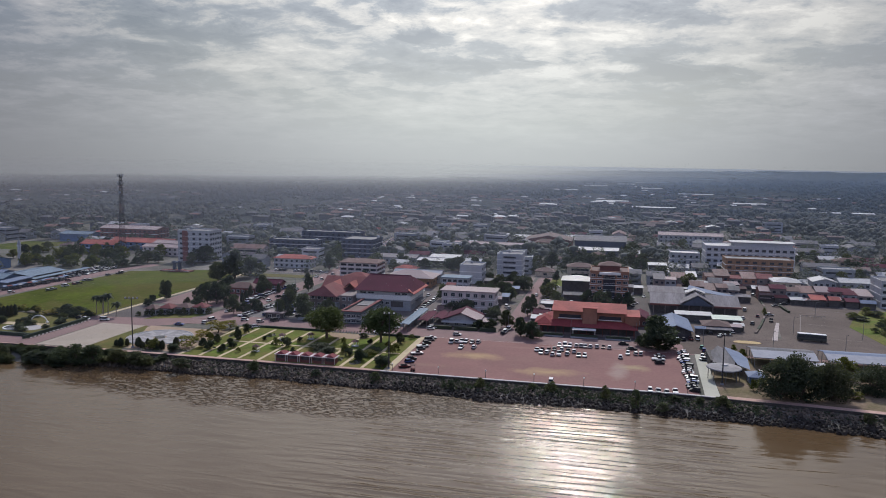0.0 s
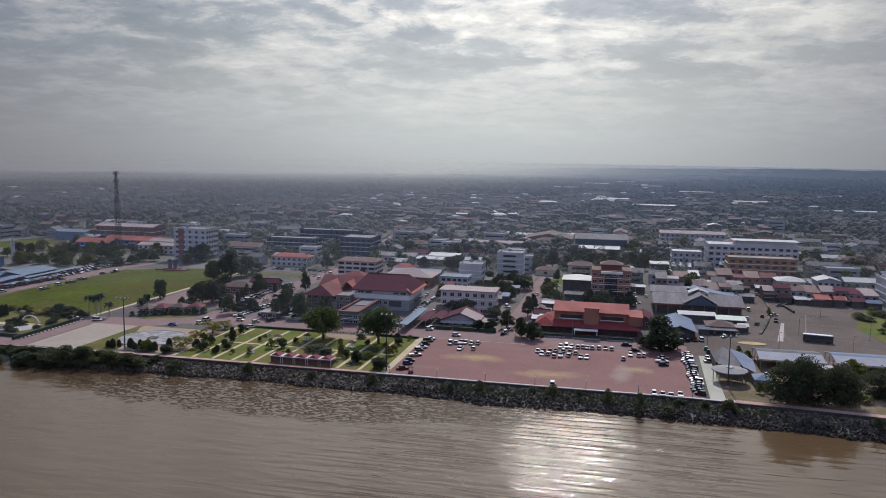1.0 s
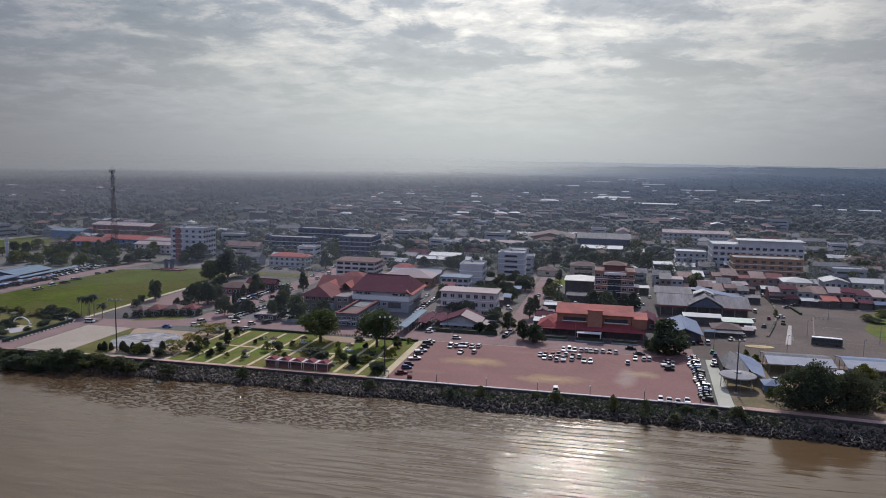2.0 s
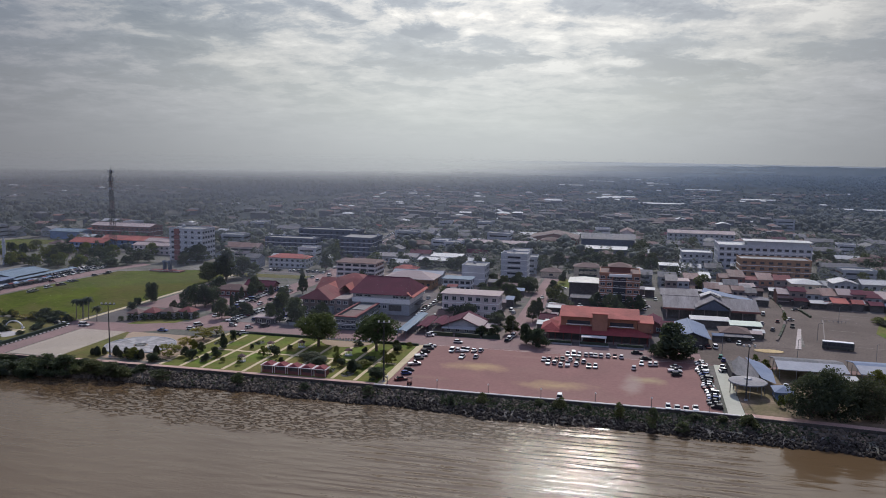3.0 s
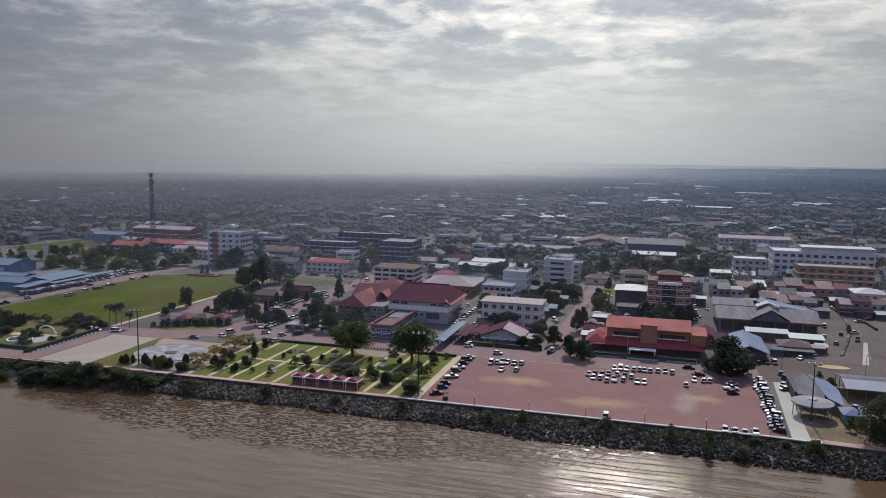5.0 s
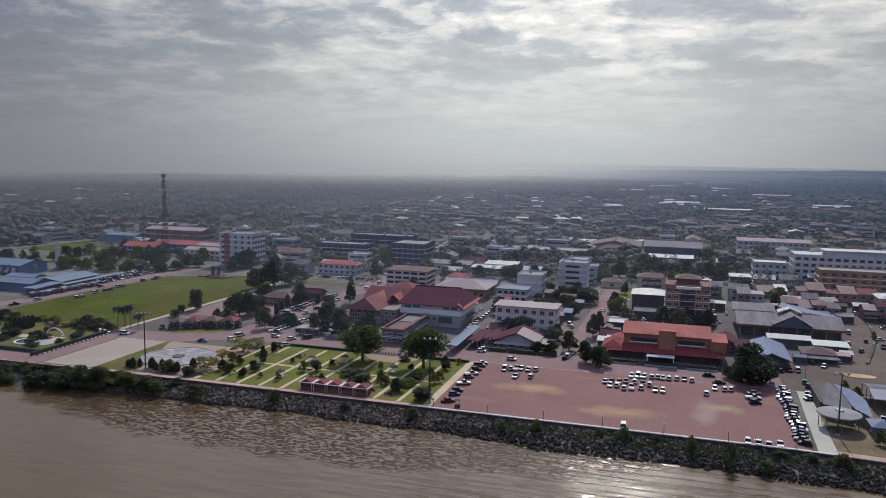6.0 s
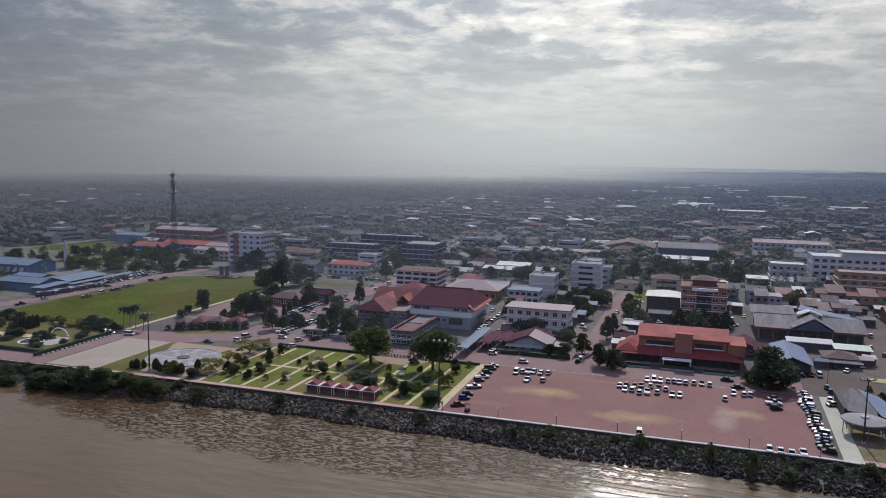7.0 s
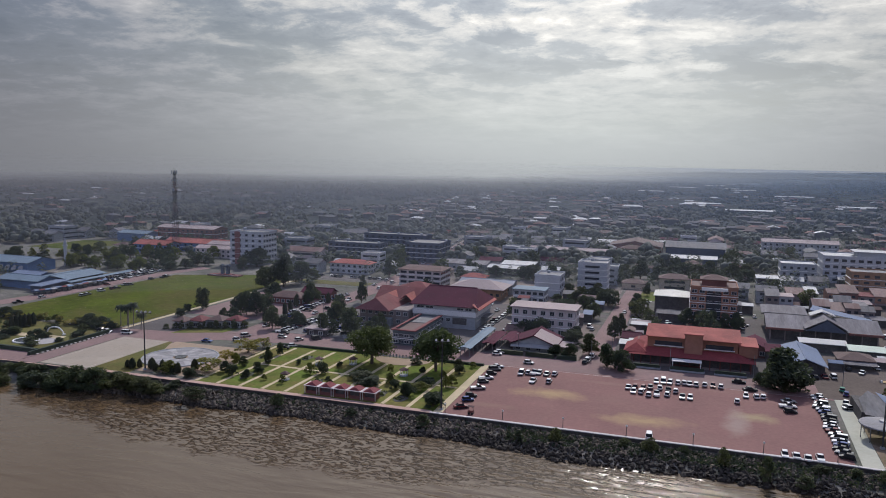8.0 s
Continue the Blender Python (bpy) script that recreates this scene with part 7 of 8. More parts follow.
part("water", Kit().lathe([(0.02, 0.2), (4.05, 0.2)], 28), GLASS, disc)
md = thing("street_median", "narrow planted median with low dark hedge", "median", kind="structure")
for i in range(13):
    u, v = i / 13, (i + 0.93) / 13
    P = lambda s: (134.3 + 19.5 * math.sin(s * 1.62) - 4 * s * s, 96 + 105 * s)
    (xa, ya), (xb, yb) = P(u), P(v)
    part("planter", Kit().slab([(xa - 0.5, ya), (xa + 0.5, ya), (xb + 0.5, yb), (xb - 0.5, yb)], 0.0, 0.75), LEAF_DARK if i % 4 else DIRT, md)
structure("yellow_island", Kit().slab(rounded(128, 77.5, 5.4, 2.6, 28), 0, 0.3), material("ochre_paving", (0.45, 0.33, 0.16), 0.9, vary=0.15, coarse=0.2, grain=1.0), "ochre paved traffic island", "island")
structure("yard_kerb", Kit().slab([(138.6, 84), (140.8, 84), (148.8, 122), (147.4, 122)], 0, 0.26), WHITE_LINE, "pale kerb at the bus yard", "kerb")
patch("yard_green", [(182, 88), (250, 86), (250, 162), (196, 168), (188, 150), (178, 122)], 0.10, GRASS_LAWN, "overgrown green edge of the bus yard", "lawn")

# ---- along the riverside road ----
for xa, xb in ((-2, 8), (9, 19), (20, 27)):
    structure("road_hedge", Kit().box(xa, 67.4, 0, xb, 68.6, 1.4, 0.12), LEAF_DARK, "dark hedge along the riverside road", "hedge")
for xa, xb in ((-62, -46), (-45, -29), (-28, -13)):
    structure("boundary_wall", Kit().box(xa, 67.2, -0.1, xb, 67.5, 1.2).box(xa - 0.1, 67.1, 1.2, xb + 0.1, 67.6, 1.32), WALL_GREY, "low grey boundary wall with a coping", "wall")


def street_lamp(x, y, turn):
    t = thing("street_lamp", "grey street lamp with a curved arm", "street lamp", x, y, ground_z(x, y), turn, "street lamps")
    part("pole", Kit().rod((0, 0, -0.05), (0, 0, 7.2), 0.11, 0.07), STEEL, t)
    part("arm", Kit().rod((0, 0, 7.15), (0, -0.7, 7.6), 0.05, 0.05).rod((0, -0.7, 7.6), (0, -1.8, 7.75), 0.05, 0.04), STEEL, t)
    part("head", Kit().box(-0.14, -2.3, 7.66, 0.14, -1.7, 7.82, 0.04), STEEL_DARK, t)


for i in range(11):
    street_lamp(-72 + 26 * i, 68.2 if i != 3 else 69.2, 0)
for i in range(6):
    street_lamp(-91.2, 84 + 24 * i, -90)
for i in range(5):
    street_lamp(37.6, 82 + 26 * i, 90)
for x, y in ((150, 100), (176, 96), (168, 140), (196, 120)):
    street_lamp(x, y, 30)

_yr = random.Random(61)
for i in range(14):
    tree("dark" if i % 3 else "shade", "yard_tree", "dark tree shading a yard between town blocks", _yr.uniform(1, 26), 124 + i * 5.6 + _yr.uniform(-1, 1), _yr.uniform(5, 8.5), _yr.uniform(5.5, 9), 0.03, group="yard trees")
for x, y, w_, d_, m_ in ((6, 186, 7, 5, ROOF_GREY), (16, 178, 8, 5, ROOF_RUST), (22, 164, 6, 4, ROOF_BLUE), (8, 158, 7, 4, ROOF_BROWN), (24, 190, 5, 4, ROOF_WHITE)):
    lean_to(x, y, w_, d_, 3.0, m_, 0)
for i in range(18):
    tree("light" if i % 3 else "scrub", "yard_bush", "rank green bush at the overgrown edge of the yard", 181 + _yr.uniform(0, 22) + (0 if i % 2 else 4), 92 + i * 3.9 + _yr.uniform(-1, 1), _yr.uniform(1.8, 3.4), _yr.uniform(3.5, 7), 0.1, group="bushes at the yard")
structure("yard_hedge", Kit().slab([(156.8, 164), (157.8, 164), (159.0, 149), (158.0, 149)], 0, 1.1), LEAF_DARK, "short dark hedge at the yard corner", "hedge")
for i, (xa, ya, xb, yb) in enumerate(((162, 144, 173, 142), (164, 152, 176, 150), (153.5, 103, 163, 146), (160, 124, 170, 122), (172, 160, 186, 157), (150, 96, 175, 93))):
    d = Vector((xb - xa, yb - ya, 0)).normalized()
    n_ = Vector((-d.y, d.x, 0)) * 0.22
    structure("yard_line", Kit().slab([(xa - n_.x, ya - n_.y), (xb - n_.x, yb - n_.y), (xb + n_.x, yb + n_.y), (xa + n_.x, ya + n_.y)], 0.03, 0.067), YARD_PAINT, "worn painted bay line in the bus yard", "line")
for i in range(7):
    rl = thing("yard_railing", "low pale metal railing between bus bays", "railing", 162 + i * 1.6, 141 - i * 0.2, 0.06, -8, "railings in the yard")
    part("rail", Kit().rod((-0.8, 0, 0.9), (0.8, 0, 0.9), 0.05), STEEL, rl)
    part("post", Kit().rod((-0.75, 0, -0.05), (-0.75, 0, 0.9), 0.05), STEEL, rl)
    part("post", Kit().rod((0.75, 0, -0.05), (0.75, 0, 0.9), 0.05), STEEL, rl)
for x, y, h in ((-103.6, 96, 5.5), (-105.5, 104, 5.0), (-108.2, 113.8, 5.5), (-104.3, 81, 4.5), (-106.5, 90, 5.0), (-110, 118, 5.2), (-99, 128, 5.0)):
    tree("topiary", "column_shrub", "dark clipped column shrub beside the boulevard", x, y, h, 2.2, 0.05, group="column shrubs")
tree("topiary", "round_shrub", "large dark rounded shrub at the car park", -88.2, 81.2, 5.0, 5.5, 0.05)
tree("dark", "umbrella_tree", "low wide dark tree beside the field road", -165, 49.5, 4.6, 7.5, 0.0, group="wide field trees")
tree("dark", "umbrella_tree", "low wide dark tree beside the field road", -160, 49.0, 4.2, 6.5, 0.0, group="wide field trees")
for i in range(10):
    t_ = thing("entrance_wall", "low dull red wall panel beside the boulevard", "wall", -119 + i * 1.1, 119 + i * 2.9, 0, 69, "red wall panels")
    part("panel", Kit().box(-1.45, -0.12, -0.1, 1.45, 0.12, 1.7), ROOF_FADED, t_)
    part("cap", Kit().box(-1.5, -0.18, 1.7, 1.5, 0.18, 1.85), WALL_PINK, t_)
structure("white_garden_paving", Kit().slab(rounded(-163, 21, 7.5, 5.5, 28), 0.02, 0.1), GREY_PALE, "pale paved ring round the garden pond", "paving")


# ---- vehicles ----
def car_proto(kind, colour, lights=True):
    """A parked car, nose towards +x."""
    L, Wd, H = {"sedan": (4.1, 1.62, 1.38), "hatch": (3.45, 1.5, 1.42), "van": (4.1, 1.66, 1.72), "pickup": (4.7, 1.7, 1.65)}[kind]
    a, w = L / 2, Wd / 2
    t = thing("car", {"sedan": f"parked {colour} saloon car", "hatch": f"parked {colour} small hatchback car", "van": f"parked {colour} people carrier van", "pickup": f"parked {colour} pickup truck"}[kind] + " with dark windows", "car")
    lo, belt = 0.42, 0.80 if kind in ("sedan", "hatch") else 0.92
    body = Kit()
    prof = [(-a, lo), (-a, belt * 0.92), (-a + 0.15, belt), (a * 0.42, belt), (a - 0.18, belt * 0.84), (a, belt * 0.66), (a, lo)]
    n = len(prof)
    pts = [(x, -w, z) for x, z in prof] + [(x, w, z) for x, z in prof]
    body.hull(pts, [tuple(range(n)), tuple(range(2 * n - 1, n - 1, -1))] + [(i, n + i, n + (i + 1) % n, (i + 1) % n) for i in range(n)])
    ca, cb, ra, rb = {"sedan": (-a * 0.72, a * 0.46, -a * 0.42, a * 0.12), "hatch": (-a * 0.95, a * 0.5, -a * 0.78, a * 0.14), "van": (-a * 0.97, a * 0.62, -a * 0.86, a * 0.32), "pickup": (-a * 0.15, a * 0.5, -a * 0.08, a * 0.18)}[kind]
    iw = w - 0.16
    body.hull([(ra, -iw, H - 0.06), (rb, -iw, H - 0.06), (rb, iw, H - 0.06), (ra, iw, H - 0.06), (ra + .06, -iw + .1, H), (rb - .06, -iw + .1, H), (rb - .06, iw - .1, H), (ra + .06, iw - .1, H)],
              [(3, 2, 1, 0), (4, 5, 6, 7), (0, 1, 5, 4), (1, 2, 6, 5), (2, 3, 7, 6), (3, 0, 4, 7)])
    part("body", body, CAR_PAINT[colour], t)
    g = Kit().hull([(ca, -w + .04, belt), (cb, -w + .04, belt), (cb, w - .04, belt), (ca, w - .04, belt), (ra, -iw, H - .06), (rb, -iw, H - .06), (rb, iw, H - .06), (ra, iw, H - .06)],
                   [(4, 5, 6, 7), (0, 1, 5, 4), (1, 2, 6, 5), (2, 3, 7, 6), (3, 0, 4, 7)])
    if lights:
        part("bumper", Kit().box(-a - 0.03, -w + 0.02, 0.2, -a + 0.35, w - 0.02, 0.5, 0.04).box(a - 0.35, -w + 0.02, 0.2, a + 0.03, w - 0.02, 0.5, 0.04).box(-a + 0.35, -w + 0.04, 0.2, a - 0.35, w - 0.04, 0.42), TYRE, t, "dark bumpers and sills")
    part("cabin_glass", g, CAR_GLASS, t)
    wheel = Kit().rod((0, -0.11, 0), (0, 0.11, 0), 0.32, 0.32, 12).mesh("wheel", TYRE)
    pair = Kit()
    for sx in (-a * 0.62, a * 0.62):
        pair.rod((sx, -w + 0.17, 0.32), (sx, -w - 0.05, 0.32), 0.32, 0.32, 8).rod((sx, w - 0.17, 0.32), (sx, w + 0.05, 0.32), 0.32, 0.32, 8).rod((sx, -w + 0.17, 0.32), (sx, w - 0.17, 0.32), 0.07, 0.07, 5)
    pair = pair.mesh("wheels", TYRE)
    for sx in (-a * 0.62, a * 0.62) if lights else ():
        for sy in (-w + 0.06, w - 0.06):
            part("wheel", wheel, None, t, at=(sx, sy, 0.32))
    if not lights:
        part("wheels", pair, None, t)
    for sy in (-w + 0.25, w - 0.25) if lights else ():
        part("headlight", Kit().box(a - 0.06, sy - 0.17, belt * 0.6, a + 0.015, sy + 0.17, belt * 0.75), LAMP_CLEAR, t)
        part("tail_light", Kit().box(-a - 0.015, sy - 0.15, belt * 0.7, -a + 0.05, sy + 0.15, belt * 0.88), LAMP_RED, t)
    return t


_protos = {}
_car_rnd = random.Random(19)


def park(x, y, turn, z=None, kind=None, colour=None, group="parked cars"):
    kind = kind or _car_rnd.choices(("sedan", "hatch", "van", "pickup"), (5, 5, 2, 1))[0]
    colour = colour or _car_rnd.choices(("white", "silver", "black", "red", "blue", "grey", "green"), (8, 6, 4, 2, 1.5, 3, 0.4))[0]
    m, lights = pose(x, y, ground_z(x, y), 0, 0, turn), y < 60 and x > -10
    if (kind, colour, lights) in _protos:
        ob = copy_thing(_protos[kind, colour, lights], m)
    else:
        ob = _protos[kind, colour, lights] = car_proto(kind, colour, lights)
        ob.matrix_basis = m
    return tagged(ob, group=group)


PLAZA_CARS = [(12.9, 43.7), (14.9, 45.1), (16.7, 45.7), (18.3, 46.1), (20.8, 46.0), (23.2, 46.7), (18.2, 36.4), (23.0, 37.8), (46.9, 40.9), (48.7,
    36.9), (48.8, 42.2), (50.8, 37.5), (51.2, 41.4), (53.2, 35.3), (53.2, 43.5), (54.6, 50.2), (55.4, 36.6), (56.0, 43.5), (56.7, 50.8), (58.4, 37.5),
    (58.5, 42.7), (58.7, 50.6), (60.7, 41.9), (61.1, 51.3), (62.7, 36.6), (62.9, 51.8), (64.5, 51.5), (64.9, 36.5), (66.5, 51.3), (69.0, 52.0), (71.4,
    51.9), (73.7, 51.8), (77.8, 38.1), (80.5, 44.6), (83.4, 44.7), (85.3, 45.3), (86.7, -1.6), (89.2, -1.4), (91.7, -1.7), (94.4, -0.9), (55.5, -0.4)]
WEST_EDGE = [(2.4, 5.1), (2.4, 11.6), (2.2, 15.6), (2.0, 23.4), (1.6, 30.8), (1.5, 34.7), (1.7, 40.4), (1.5, 45.4), (1.6, 48.9)]
SIDE_CARS = [(79.2, 59.8), (82.1, 51.9), (92.0, 43.6), (91.3, 38.5), (91.5, 33.8), (-19.2, 51.8), (-73.8, 44.0), (-72.7, 48.3), (12.4, 57.5), (53.9,
    104.7)]
ROW_E = [(97.8, 72.9), (100.5, 73.7), (103.0, 74.4), (106.0, 76.2), (108.7, 77.0), (115.1, 106.7), (115.1, 96.5), (115.0, 89.8), (124.5, 94.5),
    (118.7, 86.2), (136.2, 115.2), (141.5, 133.6), (145.8, 124.6), (147.7, 139.1), (155.3, 164.6), (144.8, 178.5), (149.7, 195.6), (138.0, 148.6),
    (133.8, 126.6), (160.6, 171.8), (172.8, 175.6), (108.9, 62.0), (109.3, 57.5), (107.7, 48.1), (108.0, 43.3), (124.7, 30.0)]
STREET_CARS = [(30.8, 67.8), (31.6, 73.9), (30.2, 65.2), (34.3, 127.6), (34.2, 133.6), (32.8, 137.9), (34.8, 160.0), (20.3, 139.0), (23.9, 123.3),
    (25.7, 118.3), (42.8, 192.4), (44.2, 169.8), (54.1, 144.4), (62.1, 147.8), (55.4, 138.9), (85.1, 177.3), (85.2, 163.9), (85.2, 151.4), (82.5,
    144.3), (84.7, 145.2), (90.8, 172.9)]
WEST_LOT = [(-100.6, 100.7), (-99.1, 108.3), (-92.8, 115.2), (-86.0, 89.0), (-84.9, 91.9), (-84.3, 95.9), (-82.1, 99.4), (-82.5, 108.5), (-63.6,
    72.3), (-65.9, 82.2), (-79.1, 71.2), (-85.7, 65.2), (-75.2, 57.4), (-70.2, 61.4), (-83.3, 59.0), (-97.0, 55.3), (-96.4, 48.6), (-105.5, 42.9),
    (-56.6, 65.0), (-63.9, 88.7), (-73.2, 103.2), (-91.1, 123.3), (-82.9, 115.2), (-61.9, 95.5), (-67.6, 105.6), (-45.8, 69.5), (-55.6, 75.6)]
HALL_LOT = [(-15.8, 63.2), (-0.6, 65.0), (-0.3, 67.8), (-15.2, 103.4), (-15.9, 114.9), (-16.2, 120.9), (-20.1, 125.8), (-14.3, 128.2), (-15.4, 148.6),
    (-20.4, 142.0)]
FIELD_CARS = [(-215.0, 97.8), (-215.3, 101.1), (-216.1, 111.3), (-215.8, 118.7), (-215.2, 120.9), (-218.6, 130.9), (-216.5, 131.9), (-219.0, 151.6),
    (-216.9, 159.3), (-218.1, 163.3), (-234.8, 140.1), (-237.7, 161.2), (-241.6, 171.5), (-239.4, 177.6), (-247.9, 168.6), (-237.6, 149.8), (-226.9,
    127.2), (-234.7, 129.7), (-228.3, 72.8), (-228.6, 86.8)]
VANS = [(-141.1, 42.2), (-149.9, 41.6), (-153.3, 42.4)]
for i, (x, y) in enumerate(PLAZA_CARS):
    park(x, y, (90 if i % 3 else -90) + _car_rnd.uniform(-4, 4), 0.075, "hatch" if i < 36 and i % 2 else None, "white" if i % 2 or i == 40 else None, "cars on the square")
for i, (x, y) in enumerate(WEST_EDGE):
    park(x + 2.2, y - 0.4, 28 + _car_rnd.uniform(-4, 4), 0.075, None, ("red", "blue", "black", "silver", "grey", "white", "black", "grey", "white")[i], "cars beside the garden path")
for i in range(20):
    park(100.6 + 0.35 * math.sin(i), 52.0 - i * 2.62, 168 + _car_rnd.uniform(-4, 4), 0.12, None, ("white", "black", "silver", "white", "grey", "white", "red", "black", "blue", "silver")[(i * 3) % 10], "cars beside the walkway")
for i, (x, y) in enumerate(SIDE_CARS):
    park(x, y, (0, 15, 10, 8, 12, 0, 30, 25, 0, 90)[i], 0.09, None, ("black", "black", "silver", "white", "black", "white", "black", "white", "white", "white")[i])
for i, (x, y) in enumerate(ROW_E):
    park(x, y, 92 if i < 5 else _car_rnd.choice((80, 70, 100, 20)), 0.13, None, None, "cars in the market yard")
for i, (x, y) in enumerate(STREET_CARS):
    park(x, y, 88 if x < 40 else _car_rnd.choice((0, 90, 10)), 0.08, None, "white" if i % 2 else None, "cars in the side street")
for i, (x, y) in enumerate(WEST_LOT):
    park(x, y, _car_rnd.choice((55, 60, 62, 5)), 0.11, None, None, "cars behind the garden")
for i, (x, y) in enumerate(HALL_LOT):
    park(x, y, 90 if i > 2 else 8, 0.08, None, "white" if i < 4 else None, "cars beside the hall")
for i, (x, y) in enumerate(FIELD_CARS):
    park(x, y, 80 + _car_rnd.uniform(-8, 8), 0.07, None, None, "cars along the field")
for i in range(40):
    park(-234 - _car_rnd.uniform(0, 2) - 4.6 * (i % 3), 138 + i * 1.1, 165 + _car_rnd.uniform(-6, 6), 0.05, None, None, "cars in rows beyond the field")
for i, (x, y) in enumerate(VANS):
    park(x, y, 8, 0.07, "van" if i == 0 else "sedan", ("white", "silver", "black")[i])
for i in range(26):
    park(-99.5 + (6.5 if i % 2 else 0) - max(0, i - 14) * 0.6, 76 + i * 9.0 + _car_rnd.uniform(-2, 2), 92, 0.12, None, None, "cars along the boulevard")
for i in range(16):
    park(-76 + (i % 2) * 7 + _car_rnd.uniform(-0.5, 0.5), 76 + (i // 2) * 4.4, 35, 0.08, None, None, "cars behind the garden")

for i in range(15):
    if i % 4 != 3:
        park(-146 + i * 3.0 + _car_rnd.uniform(-0.5, 0.5), 201.5 + 0.06 * i, 92 + _car_rnd.uniform(-5, 5), None, None, None, "cars along the cross street")
for i in range(9):
    park(-43 + (i % 3) * 7.5 + _car_rnd.uniform(-1, 1), 150 + (i // 3) * 4.6, 4, None, None, "white" if i % 2 else None, "cars behind the hall")
for i in range(26):
    park((-14.6, -6.8)[i % 2] + _car_rnd.uniform(-0.6, 0.6) - 0.02 * i, 98 + i * 2.5 + _car_rnd.uniform(-0.8, 0.8), 90 + _car_rnd.uniform(-8, 8), None, None, "white" if i % 3 == 0 else None, "cars between the hall and the shops")
for i in range(24):
    park(-112.0 + (5.5 if i % 2 else 0) - i * 0.62, 312 + i * 5.4 + _car_rnd.uniform(-1.5, 1.5), 96, None, None, "white" if i % 2 else None, "cars along the boulevard")
for i in range(15):
    park(-88.5 + 0.35 * i + _car_rnd.uniform(-0.4, 0.4), 67 + i * 2.7, 30 + _car_rnd.uniform(-5, 5), None, None, None, "cars behind the garden")
for i in range(16):
    park(-102.6 + 0.13 * i + _car_rnd.uniform(-0.3, 0.3), 101 + i * 3.0, 40 + _car_rnd.uniform(-5, 5), None, None, None, "cars along the boulevard")
bus = thing("bus", "dark parked coach with a pale roof", "bus", 154.5, 88, 0.07, -8)
part("body", Kit().box(-5.5, -1.25, 0.45, 5.5, 1.25, 3.0, 0.06), plain("dark_green_coach_paint", (0.025, 0.035, 0.035), 0.3), bus)
part("roof", Kit().box(-5.4, -1.18, 3.0, 5.4, 1.18, 3.15, 0.1), TRIM, bus, "pale coach roof")
for i in range(7):
    part("window", Kit().box(-5.1 + i * 1.48, -1.27, 1.55, -3.8 + i * 1.48, -1.22, 2.55), GLASS, bus)
part("windscreen", Kit().box(5.44, -1.0, 1.3, 5.52, 1.0, 2.7), GLASS, bus)
for wx in (-3.6, 3.6):
    for wy in (-1.1, 1.1):
        part("wheel", Kit().rod((wx, wy - 0.16, 0.48), (wx, wy + 0.16, 0.48), 0.48, 0.48, 14), TYRE, bus)

# ---- lattice tower ----
tw = thing("lattice_tower", "tall slender steel lattice telecom tower", "tower", -279, 251, 0, 10)
HT = 57.5


def leg_at(u, i):
    r = 1.8 * (1 - u) + 0.55 * u
    return Vector((r * (1 if i in (0, 1) else -1), r * (1 if i in (1, 2) else -1), HT * u))


for i in range(4):
    part("leg", Kit().rod(leg_at(0, i), leg_at(1, i), 0.16, 0.12, 5), STEEL_DARK, tw)
LV = 16
for j in range(LV):
    for i in range(4):
        o, paint = (i + 1) % 4, STEEL_DARK if (j // 2) % 2 else MAST_RED
        part("brace", Kit().rod(leg_at(j / LV, i), leg_at((j + 1) / LV, o), 0.07, 0.07, 4), paint, tw)
        part("brace", Kit().rod(leg_at(j / LV, o), leg_at((j + 1) / LV, i), 0.07, 0.07, 4), paint, tw)
        part("strut", Kit().rod(leg_at((j + 1) / LV, i), leg_at((j + 1) / LV, o), 0.05, 0.05, 4), paint, tw)
for z in (HT - 1.5, HT - 7):
    part("platform", Kit().box(-1.7, -1.7, z - 0.1, 1.7, 1.7, z + 0.1), STEEL_DARK, tw)
    for i in range(6):
        a = i * math.tau / 6
        part("antenna", Kit().box(1.9 * math.cos(a) - 0.18, 1.9 * math.sin(a) - 0.18, z - 0.6, 1.9 * math.cos(a) + 0.18, 1.9 * math.sin(a) + 0.18, z + 1.7), WALL_GREY, tw)
part("dish", Kit().lathe([(0.02, -0.1), (0.9, 0.25), (0.95, 0.3)], 14), WALL_GREY, tw, at=pose(0, -1.6, HT - 13, 90, 0, 0))
part("spire", Kit().rod((0, 0, HT), (0, 0, HT + 3.5), 0.06, 0.03), STEEL_DARK, tw)


# ---- the town behind and the woods ----
EYE0 = (66.0, -220.0)
OPEN = [(-152, 174, -100, 206), (48, 266, 100, 312), (-225, 45, -146, 195), (-245, 60, -212, 205), (-107, 50, -82, 225), (27, 60, 39, 228), (120, 80, 164, 240), (143, 60, 250, 170), (-300, -20, 300, 68), (-402, 238, -346, 297), (36, 194, 68, 228), (-425, 150, -228, 246), (-216, 185, -164, 222), (-146, 84, -84, 165), (-2, 118, 30, 206), (92, 60, 210, 186)]


def free(x, y, r):
    for x0, y0, x1, y1 in TAKEN + OPEN:
        if x0 - r < x < x1 + r and y0 - r < y < y1 + r:
            return False
    if 220 < y < 470 and abs(x - (-90 - (y - 190) * 0.125)) < 9 + r:
        return False
    return True


def polar(rnd, d0, d1):
    d, a = math.sqrt(rnd.uniform(d0 * d0, d1 * d1)), radians(rnd.uniform(-21, 51))
    return EYE0[0] - d * math.sin(a), EYE0[1] + d * math.cos(a)


